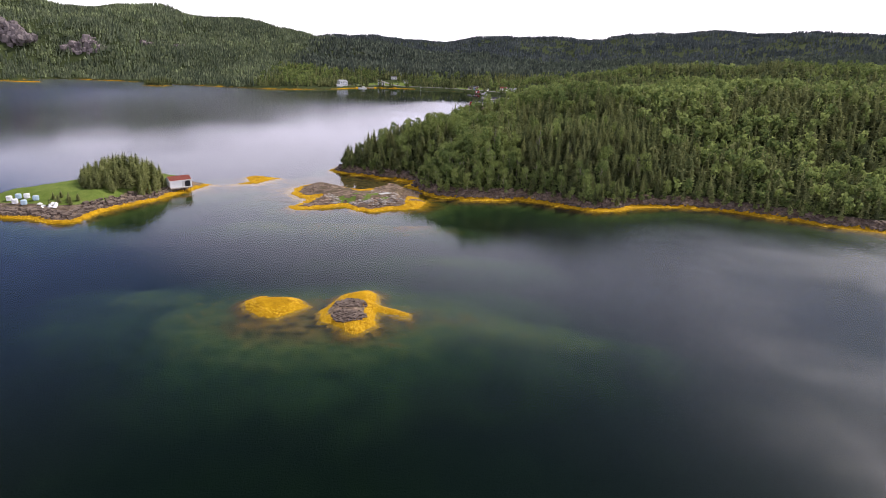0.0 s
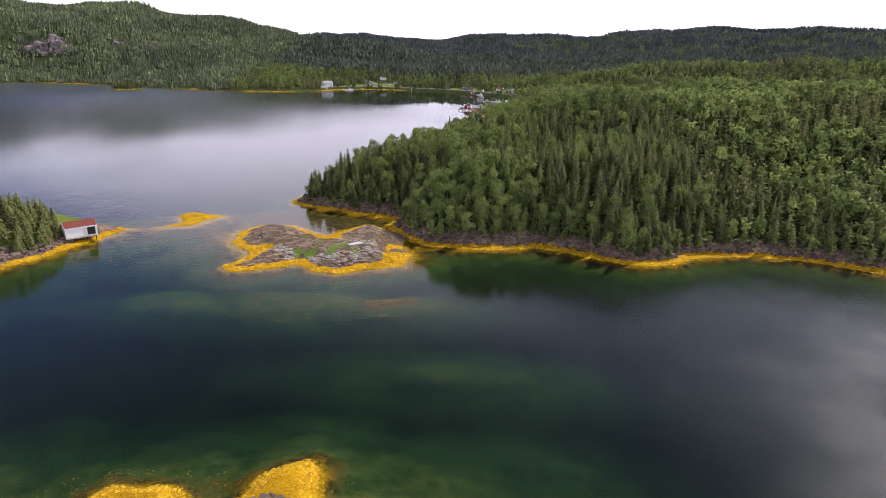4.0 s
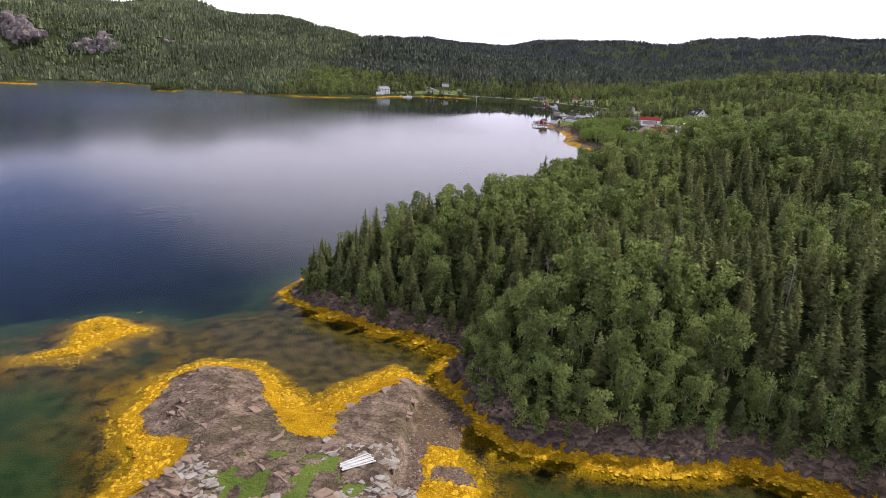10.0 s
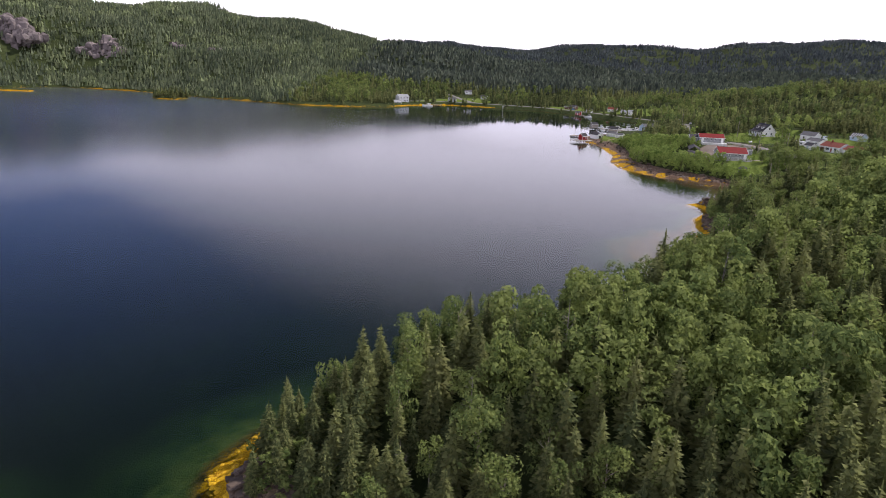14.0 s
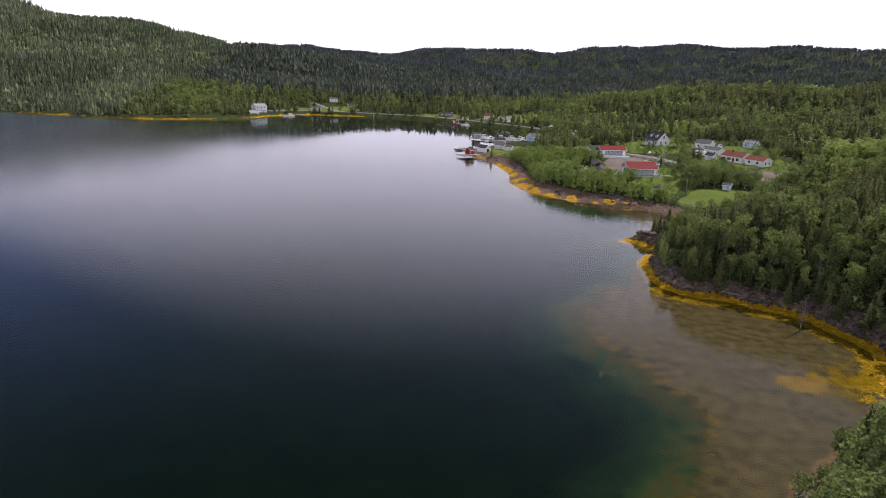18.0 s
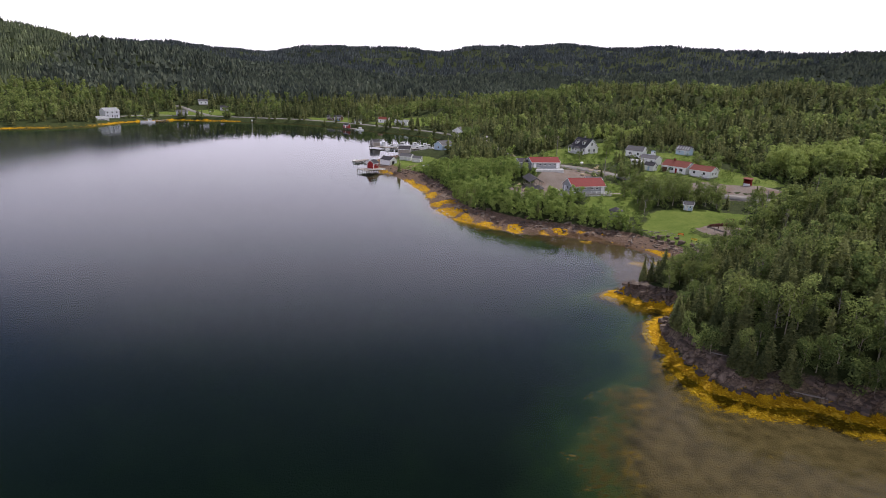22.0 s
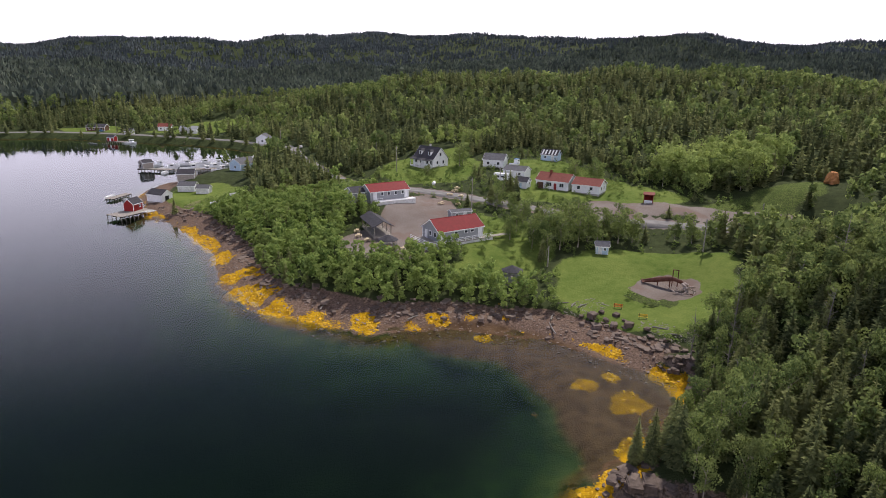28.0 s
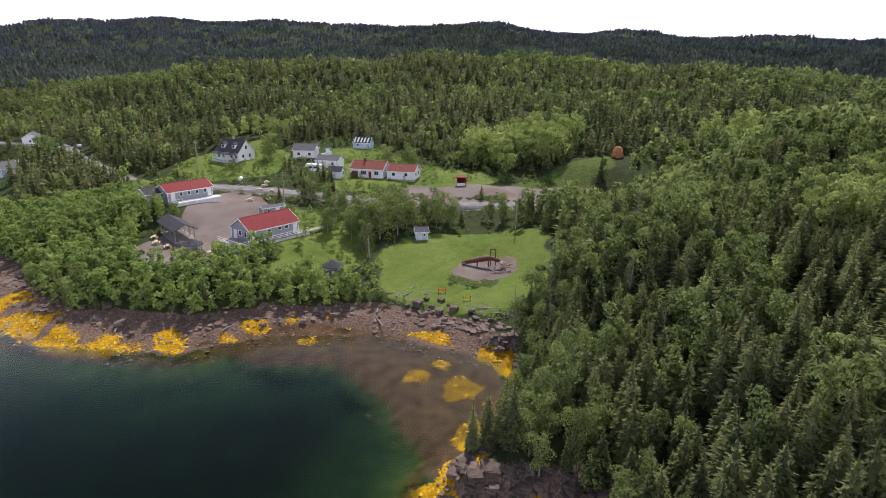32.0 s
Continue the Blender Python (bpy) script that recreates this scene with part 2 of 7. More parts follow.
def ground_material():
    m = Nodes("coast_ground")
    z = m.height()
    fine, mid, big = m.noise(2.6, 5, 0.65), m.noise(0.45, 4), m.noise(0.07, 3)
    rub = m.noise(6.0, 3)
    # forest floor
    c = m.mix(m.span(mid, 0.3, 0.7), (0.030, 0.042, 0.017), (0.058, 0.072, 0.029))
    # grass
    g = m.mix(m.span(m.math("ADD", m.math("ADD", m.math("MULTIPLY", mid, 0.5), m.math("MULTIPLY", big, 0.5)), m.math("MULTIPLY", fine, 0.5)), 0.55, 0.95), (0.076, 0.124, 0.022), (0.168, 0.210, 0.052))
    c = m.mix(m.span(m.math("ADD", m.attr("grass"), m.math("MULTIPLY", m.math("SUBTRACT", fine, 0.5), 0.5)), 0.4, 0.6), c, g)
    # rock of the bank
    rk = m.mix(m.span(mid, 0.35, 0.68), (0.100, 0.070, 0.052), (0.350, 0.262, 0.198))
    rk = m.mix(m.span(m.noise(0.16, 4), 0.52, 0.66, 0.0, 0.75), rk, (0.150, 0.125, 0.070))
    rk = m.mix(m.span(fine, 0.35, 0.6, 0.65, 0), rk, (0.040, 0.032, 0.028))
    # joints and cracks between the beds of rock
    strata = m.n("Mapping", m.place())
    strata.inputs["Rotation"].default_value, strata.inputs["Scale"].default_value = (0, 0, 0.45), (0.30, 1.1, 0.6)
    warp = m.n("VectorMath", strata.outputs[0], None, op="ADD")
    shift = m.tree.nodes.new("ShaderNodeTexNoise")
    shift.inputs["Scale"].default_value = 0.9
    m.put(shift.inputs["Vector"], m.place())
    m.put(warp.inputs[1], shift.outputs["Color"])
    joint = m.tree.nodes.new("ShaderNodeTexVoronoi")
    joint.feature = "DISTANCE_TO_EDGE"
    joint.inputs["Scale"].default_value = 0.6
    m.put(joint.inputs["Vector"], warp.outputs[0])
    rk = m.mix(m.span(joint.outputs["Distance"], 0.008, 0.05, 0.6, 0.0), rk, (0.040, 0.031, 0.027))
    c = m.mix(m.span(m.math("ADD", m.attr("rock"), m.math("MULTIPLY", m.math("SUBTRACT", fine, 0.5), 0.9)), 0.35, 0.6), c, rk)
    # brown tidal shingle
    sh = m.mix(m.span(fine, 0.35, 0.65), (0.088, 0.058, 0.043), (0.220, 0.155, 0.118))
    c = m.mix(m.span(m.math("ADD", m.attr("beach"), m.math("MULTIPLY", m.math("SUBTRACT", mid, 0.5), 0.5)), 0.4, 0.6), c, sh)
    # gravel of yards and the road
    gr = m.mix(m.span(m.math("ADD", big, m.math("MULTIPLY", fine, 0.5)), 0.5, 1.0), (0.150, 0.118, 0.100), (0.255, 0.225, 0.205))
    gr = m.mix(m.span(m.noise(0.11, 3), 0.52, 0.62, 0.0, 0.45), gr, (0.170, 0.105, 0.080))
    c = m.mix(m.span(m.math("ADD", m.attr("gravel"), m.math("MULTIPLY", m.math("SUBTRACT", fine, 0.5), 0.35)), 0.42, 0.58), c, gr)
    # the bed under water: sand and weed; deeper, the water's absorption is painted in as deep green, then nearly black
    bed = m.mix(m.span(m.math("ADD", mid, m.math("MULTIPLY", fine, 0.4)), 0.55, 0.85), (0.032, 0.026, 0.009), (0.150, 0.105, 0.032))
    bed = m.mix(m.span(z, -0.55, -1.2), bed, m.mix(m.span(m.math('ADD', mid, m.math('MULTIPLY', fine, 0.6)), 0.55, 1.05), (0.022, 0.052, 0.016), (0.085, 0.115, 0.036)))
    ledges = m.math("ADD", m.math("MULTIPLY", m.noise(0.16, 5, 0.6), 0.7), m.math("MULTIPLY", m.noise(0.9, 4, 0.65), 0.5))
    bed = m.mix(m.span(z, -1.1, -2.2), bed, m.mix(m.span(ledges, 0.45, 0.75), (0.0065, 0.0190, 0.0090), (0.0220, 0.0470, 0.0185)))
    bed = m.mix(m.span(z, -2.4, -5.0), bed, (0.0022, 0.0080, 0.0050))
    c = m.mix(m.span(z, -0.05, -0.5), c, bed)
    # sandy flats of the coves, and the wet red brown one below the village
    sd = m.mix(m.span(m.math("ADD", mid, m.math("MULTIPLY", fine, 0.5)), 0.5, 0.95), (0.072, 0.050, 0.024), (0.165, 0.117, 0.060))
    c = m.mix(m.span(m.math("ADD", m.attr("sand"), m.math("MULTIPLY", m.math("SUBTRACT", fine, 0.5), 0.4)), 0.25, 0.75), c, sd)
    rd = m.mix(m.span(m.math("ADD", mid, m.math("MULTIPLY", fine, 0.5)), 0.5, 0.95), (0.062, 0.038, 0.021), (0.140, 0.088, 0.050))
    c = m.mix(m.span(m.math("ADD", m.attr("redsand"), m.math("MULTIPLY", m.math("SUBTRACT", fine, 0.5), 0.4)), 0.25, 0.75), c, rd)
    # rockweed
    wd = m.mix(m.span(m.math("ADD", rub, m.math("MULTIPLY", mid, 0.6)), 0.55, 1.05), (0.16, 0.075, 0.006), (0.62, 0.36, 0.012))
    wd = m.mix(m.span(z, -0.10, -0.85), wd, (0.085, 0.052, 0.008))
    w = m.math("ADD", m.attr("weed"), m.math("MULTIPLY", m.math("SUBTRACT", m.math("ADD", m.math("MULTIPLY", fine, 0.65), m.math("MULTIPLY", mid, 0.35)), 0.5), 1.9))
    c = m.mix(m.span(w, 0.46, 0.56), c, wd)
    h = m.math("ADD", fine, m.math("MULTIPLY", rub, 0.4))
    return m.surface(c, 0.9, 0, m.bump(h, 0.8, 0.25), 0.03)


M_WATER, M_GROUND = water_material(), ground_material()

# ---------------------------------------------------------------- noise and the plan


def lattice(ix, iy, seed):
    h = (ix * 374761393 + iy * 668265263 + seed * 974634777) & 0x7FFFFFFF
    h = ((h ^ (h >> 13)) * 1274126177) & 0x7FFFFFFF
    return ((h ^ (h >> 16)) & 0xFFFF) / 65535.0


def value_noise(x, y, seed=0):
    ix, iy = np.floor(x).astype(np.int64), np.floor(y).astype(np.int64)
    fx, fy = x - ix, y - iy
    fx, fy = fx * fx * (3 - 2 * fx), fy * fy * (3 - 2 * fy)
    a, b = lattice(ix, iy, seed), lattice(ix + 1, iy, seed)
    c, d = lattice(ix, iy + 1, seed), lattice(ix + 1, iy + 1, seed)
    return (a + (b - a) * fx) * (1 - fy) + (c + (d - c) * fx) * fy


def fbm(x, y, size, octaves=4, seed=0):
    """Noise from -1 to 1, with features of that size."""
    total, weight = 0.0, 0.0
    for k in range(octaves):
        total = total + value_noise(x / size * 2**k, y / size * 2**k, seed + k) * 0.5**k
        weight += 0.5**k
    return total / weight * 2 - 1


def smooth(v, a, b):
    f = np.clip((v - a) / (b - a), 0, 1)
    return f * f * (3 - 2 * f)


def signed(x, y, poly):
    """Metres inside (+) or outside (-) a polygon."""
    far = np.full(np.shape(x), 1e9)
    inside = np.zeros(np.shape(x), bool)
    for (ax, ay), (bx, by) in zip(poly, poly[1:] + poly[:1]):
        ex, ey = bx - ax, by - ay
        f = np.clip(((x - ax) * ex + (y - ay) * ey) / (ex * ex + ey * ey + 1e-9), 0, 1)
        far = np.minimum(far, (x - ax - f * ex) ** 2 + (y - ay - f * ey) ** 2)
        if ay != by:
            inside ^= ((ay > y) != (by > y)) & (x < (bx - ax) * (y - ay) / (by - ay) + ax)
    return np.where(inside, 1, -1) * np.sqrt(far)


def along(x, y, line):
    """Metres from a polyline."""
    far = np.full(np.shape(x), 1e9)
    for (ax, ay), (bx, by) in zip(line, line[1:]):
        ex, ey = bx - ax, by - ay
        f = np.clip(((x - ax) * ex + (y - ay) * ey) / (ex * ex + ey * ey + 1e-9), 0, 1)
        far = np.minimum(far, (x - ax - f * ex) ** 2 + (y - ay - f * ey) ** 2)
    return np.sqrt(far)


# shoreline of the mainland, from the open sea in the east round the headland, the village cove and the harbour
SHORE_SOUTH = [(3500, -300), (700, 90), (330, 150), (200, 165), (132, 187), (114, 196), (94, 208), (77, 213), (62, 210), (56, 204), (45, 203),
               (37, 206), (30, 211), (22, 214), (11, 213), (2, 213), (-8, 215), (-14, 222), (-18, 232), (-17, 240), (-26, 244), (-34, 248),
               (-44, 252), (-52, 257)]
SHORE_NORTH = [(-53, 262), (-51, 270), (-44, 279), (-34, 287), (-19, 294), (-7, 301), (4, 309), (18, 321), (34, 333), (52, 348), (60, 362), (57, 376),
               (48, 384), (40, 389), (35, 395), (33, 404), (35, 415), (40, 424), (48, 427), (44, 432), (39, 441), (45, 445), (56, 446), (67, 450),
               (74, 455)]
SHORE_VILLAGE = [(72, 462), (70, 470), (65, 480), (59, 485), (54, 490), (47, 493), (41, 495), (35, 503), (30, 511), (24, 520), (22, 536), (25, 559),
                 (24, 577), (23, 596), (18, 608), (15, 622), (14, 640), (20, 660), (30, 678), (48, 696), (72, 708), (86, 730), (91, 760), (82, 787),
                 (63, 812), (40, 835), (18, 858), (-12, 884)]
SHORE_FAR = [(-53, 893), (-112, 893), (-146, 862), (-158, 830), (-190, 806), (-230, 790), (-266, 795), (-342, 812), (-446, 850), (-540, 855),
             (-560, 800), (-620, 770), (-800, 800), (-3500, 700), (-3500, 4600), (3500, 4600)]
MAINLAND = SHORE_SOUTH + SHORE_NORTH + SHORE_VILLAGE + SHORE_FAR
SKERRY = [(-25, 234), (-31, 227), (-34, 221), (-38, 224), (-45, 230), (-54, 230), (-58, 223), (-57, 212), (-50, 206), (-51, 199), (-54, 193), (-50, 190),
          (-44, 192), (-36, 197), (-31, 192), (-26, 190), (-19, 195), (-15, 196), (-11, 198), (-10, 207), (-13, 212), (-12, 222), (-19, 231)]
SKERRY_WEED = [(-43.9, 226.6), (-38.4, 217.6), (-35.3, 212.2), (-31.3, 209.3), (-27.0, 210.5), (-28.2, 215.1), (-26.2, 219.8), (-22.4, 224.4), (-22.7, 232.7), (-26.9, 229), (-31.1, 225), (-34.5, 223),
               (-36.9, 223), (-40.2, 227)]
SKERRY_WEED_WEST = [(-50, 209), (-44.4, 208.8), (-44.3, 203), (-45.6, 197.8), (-49.2, 193.8), (-54, 191), (-54, 194), (-50.5, 199.5)]
SKERRY_WEED_EAST = [(-16.8, 214), (-11, 213.6), (-11.8, 210.8), (-15.4, 209.5), (-15.8, 206.9), (-9.6, 206.4), (-10.5, 200.9), (-17.2, 196.6), (-16.3, 204)]
SKERRY_GRASS = [(-41.2, 202.6), (-39.2, 206.4), (-34.1, 207), (-28.7, 206.6), (-25.2, 207), (-19.0, 208.6), (-18.5, 203.0), (-22.8, 201.4), (-27.7, 197.6), (-32.9, 198.7), (-37.9, 199.4)]
BOAT_ISLAND = [(-89, 223), (-93, 208), (-99, 191), (-104, 180), (-105, 168), (-111, 164), (-120, 168), (-132, 168), (-146, 172), (-150, 182), (-140, 196),
               (-133, 212), (-126, 222), (-107, 230)]
GULL_ROCK_WEST = [(-39, 111), (-36, 108), (-32, 108), (-28, 114), (-33, 118), (-39, 118), (-41, 115)]
GULL_ROCK_EAST = [(-25, 111), (-24, 115), (-22, 120), (-18, 124), (-15, 121), (-14, 116), (-8, 112), (-8, 110.5), (-14, 112), (-13, 106), (-16, 102), (-23, 106)]
WEED_REEF = [(-82, 225), (-77, 230), (-81, 239), (-78, 242), (-68, 239), (-73, 228)]
FAR_ISLET = [(-386, 776), (-368, 768), (-351, 776), (-352, 792), (-372, 800)]
FAR_SPIT = [(-560, 770), (-530, 762), (-505, 772), (-520, 790), (-560, 792)]
ISLANDS = [SKERRY, BOAT_ISLAND, GULL_ROCK_WEST, GULL_ROCK_EAST, WEED_REEF, FAR_ISLET, FAR_SPIT]

# heights of the ground: the village, the headland, the hills
RISE_VILLAGE = [(86, 479, 2.8), (102, 480, 3.5), (75, 500, 3.5), (63, 540, 6.5), (77, 526, 7.2), (60, 527, 6.3), (76, 564, 10.5), (68, 567, 10.3), (92, 555, 8.6), (105, 575, 9.5), (110, 540, 8), (140, 553, 9.7), (150, 529, 9),
                (163, 590, 12), (118, 609, 11.3), (160, 497, 6.5), (201, 500, 15), (115, 500, 5.5), (130, 480, 8), (60, 580, 6), (30, 640, 2.5), (55, 680, 5),
                (60, 600, 6), (40, 550, 4), (85, 640, 9), (120, 700, 9), (120, 780, 8), (90, 850, 8), (40, 890, 8), (-40, 930, 9)]
RISE_HEADLAND = [(-38, 268, 6.5), (-24, 276, 11), (-32, 273, 8.5), (-10, 272, 15), (-18, 288, 7.5), (-8, 278, 16), (2, 287, 19.5), (22, 248, 14.5), (50, 245, 17.5), (90, 228, 10), (15, 298, 21.5), (30, 310, 25), (40, 322, 27), (60, 300, 29), (100, 300, 29), (140, 300, 33),
                 (180, 277, 34), (64, 338, 24), (72, 400, 13), (66, 440, 7.5), (105, 440, 18.5), (150, 423, 30), (117, 400, 24), (130, 205, 5), (200, 200, 14),
                 (90, 360, 20), (300, 250, 30)]
RISE_MID = [(117, 886, 12), (164, 860, 24), (257, 828, 36), (301, 799, 39), (375, 729, 44), (425, 661, 42), (461, 589, 38), (484, 519, 32), (494, 466, 28),
            (200, 640, 17), (260, 600, 22), (250, 520, 22), (200, 720, 20), (-129, 1082, 24), (-13, 1089, 22), (98, 1081, 22), (-200, 930, 14), (-300, 900, 22),
            (-430, 960, 44), (-533, 925, 76), (-612, 872, 88), (-700, 960, 84), (300, 400, 34)]
RISE_FAR = [(470, 2241, 90), (619, 2196, 112), (874, 2086, 127), (1075, 1966, 127), (1260, 1821, 138), (1386, 1698, 119), (1500, 1564, 142), (1619, 1392, 107),
            (1707, 1232, 118), (1776, 1070, 99), (1840, 866, 107), (1879, 669, 105)]
RISE_NORTH = [(-776, 1053, 119), (-560, 1202, 110), (-499, 1233, 93), (-415, 1268, 94), (-335, 1294, 76), (-269, 1311, 61), (-332, 2366, 84), (-144, 2385, 75),
              (147, 2383, 105), (307, 2365, 99), (654, 2283, 124), (832, 2218, 129), (500, 1500, 40), (560, 860, 22), (690, 720, 24), (740, 560, 24), (740, 430, 24), (380, 1010, 18), (170, 1230, 20), (900, 1250, 45), (1100, 800, 50), (100, 1600, 40),
              (-150, 1800, 50), (-1500, 1300, 150), (1000, 400, 60), (3000, 3000, 100), (-2000, 3500, 100), (1000, 1000, 50)]
SKYLINE = [(-776, 1053), (-499, 1233), (-269, 1311), (-332, 2366), (147, 2383), (654, 2283), (1075, 1966), (1386, 1698), (1619, 1392), (1776, 1070), (1879, 669)]
ANCHORS = RISE_VILLAGE + RISE_HEADLAND + RISE_MID + RISE_FAR + RISE_NORTH

ROAD = [(200, 472), (165, 487), (150, 497), (126, 521), (112, 545), (95, 572), (84, 596), (80, 630), (92, 690), (100, 730), (100, 770), (88, 800), (66, 828),
        (44, 852), (22, 874), (-10, 897), (-50, 905), (-85, 912), (-100, 935), (-120, 960)]
ROAD_SPUR = [(-85, 912), (-130, 908), (-158, 880)]
YARD = [(48, 528), (58, 518), (78, 522), (88, 538), (96, 558), (92, 568), (80, 566), (66, 548), (52, 542)]
LAWN = [(77, 480), (77.5, 471), (83, 464), (94, 462), (112, 468), (125, 483), (118, 498), (102, 507), (88, 501), (80, 493)]
HARBOUR = [(12, 600), (44, 598), (54, 625), (62, 660), (74, 690), (72, 714), (20, 700)]
VILLAGE_GREEN = [(62, 505), (84, 500), (100, 512), (104, 530), (92, 548), (78, 540), (74, 520)]
NORTH_GREEN = [(30, 600), (46, 606), (52, 625), (48, 650), (34, 655), (24, 640), (24, 612)]
HOUSE_GREEN = [(96, 588), (112, 580), (140, 600), (150, 640), (120, 640), (96, 612)]
BUNGALOW_GREEN = [(118, 552), (126, 535), (150, 520), (166, 520), (168, 545), (168, 590), (150, 600), (130, 580)]
FAR_FIELD_A = [(-2, 894), (28, 876), (44, 884), (30, 915), (-4, 915)]
FAR_FIELD_B = [(46, 868), (76, 838), (130, 860), (110, 900), (60, 890)]
FAR_FIELD_C = [(-150, 880), (-120, 905), (-60, 925), (-80, 960), (-140, 920)]
HOUSES = [(77, 526, 11), (66, 526, 7), (76.5, 563, 10), (68, 566, 6), (64, 543, 9.5), (75.6, 500, 5), (59, 526, 5.5), (118.6, 609.5, 11), (110, 606, 7), (139.6, 554, 9.5), (131, 549, 7), (145.6, 544.6, 8), (127, 562, 6),
          (136, 577, 7), (140, 596, 8), (163, 590, 6), (157, 586, 5), (148.5, 527, 5), (105, 503, 3.5), (110, 523, 5), (127, 573, 5), (144, 588, 5), (23, 635, 7), (34, 645, 5), (38, 668, 6), (61, 671, 8), (55, 664, 7),
          (19.5, 893, 10), (60, 874, 9), (72, 852, 9), (36, 862, 6), (101, 778, 7), (95, 772, 6), (-540, 918, 17), (-612, 866, 16), (-480, 978, 12), (-430, 992, 11), (-158, 872, 11), (-152, 860, 11), (-110, 912, 7), (-98, 968, 7), (-78, 955, 7), (-100, 955, 7), (102, 579, 4), (200, 500, 7), (188, 494, 6), (178, 489, 6), (170, 505, 9), (185, 505, 8), (195, 507, 6),
          (159, 495, 6), (157, 479, 6), (46, 690, 10), (38, 698, 10)]


def CLEAR(x, y, part_of=1.0):
    """Whether a place lies clear of all buildings."""
    out = np.ones(np.shape(x), bool)
    for cx, cy, cr in HOUSES:
        out &= np.hypot(x - cx, y - cy) > cr * part_of
    return out


COVE_FLAT = [(33, 402), (22, 398), (14, 390), (9, 378), (9, 367), (13, 355), (17, 346), (18, 338), (13, 330), (7, 321), (-2, 311), (10, 304), (40, 325), (60, 345), (76, 365), (60, 386), (45, 400)]
BAY_FLAT = [(-50, 252), (-38, 248), (-24, 241), (-10, 228), (-8, 205), (-20, 213), (-27, 224), (-34, 219), (-45, 229), (-60, 233), (-62, 245)]
VILLAGE_FLAT = [(44, 497), (58, 490), (68, 477), (72, 462), (68, 450), (56, 446), (46, 444), (50, 452), (56, 460), (58, 468), (57, 478), (49, 488)]
WEED_PATCHES = [(27.7, 557, 4.5), (26.4, 541, 5.5), (25, 527, 5.5), (29, 515, 4.2), (33, 508.5, 4), (41, 500, 3.6), (48.4, 495, 2.8), (54.5, 495.3, 3.2), (59.5, 492, 3.4), (65.6, 489.5, 3.2), (58, 485, 2), (64.5, 483.3, 1.8),
                (62.2, 462.5, 2.4), (67.5, 462.5, 2.0), (63.7, 454.5, 3.4), (62.8, 449.5, 2.8), (56.6, 447, 3.2), (54, 444.4, 3), (46.8, 442, 3.2), (42.2, 442, 3.2), (39, 350, 4), (46, 351, 5), (53, 350, 5), (46, 344, 2)]
CLEARING = [(150, 505), (175, 494), (198, 497), (206, 505), (185, 515), (160, 520)]
GREENS = [LAWN, VILLAGE_GREEN, NORTH_GREEN, HOUSE_GREEN, BUNGALOW_GREEN, FAR_FIELD_A, FAR_FIELD_B, FAR_FIELD_C, CLEARING]


def hills(x, y):
    total, weight = 0.0, 1e-9
    for ax, ay, az in ANCHORS:
        w = 1.0 / (((x - ax) ** 2 + (y - ay) ** 2) + 60.0) ** 1.7
        total, weight = total + w * az, weight + w
    return total / weight


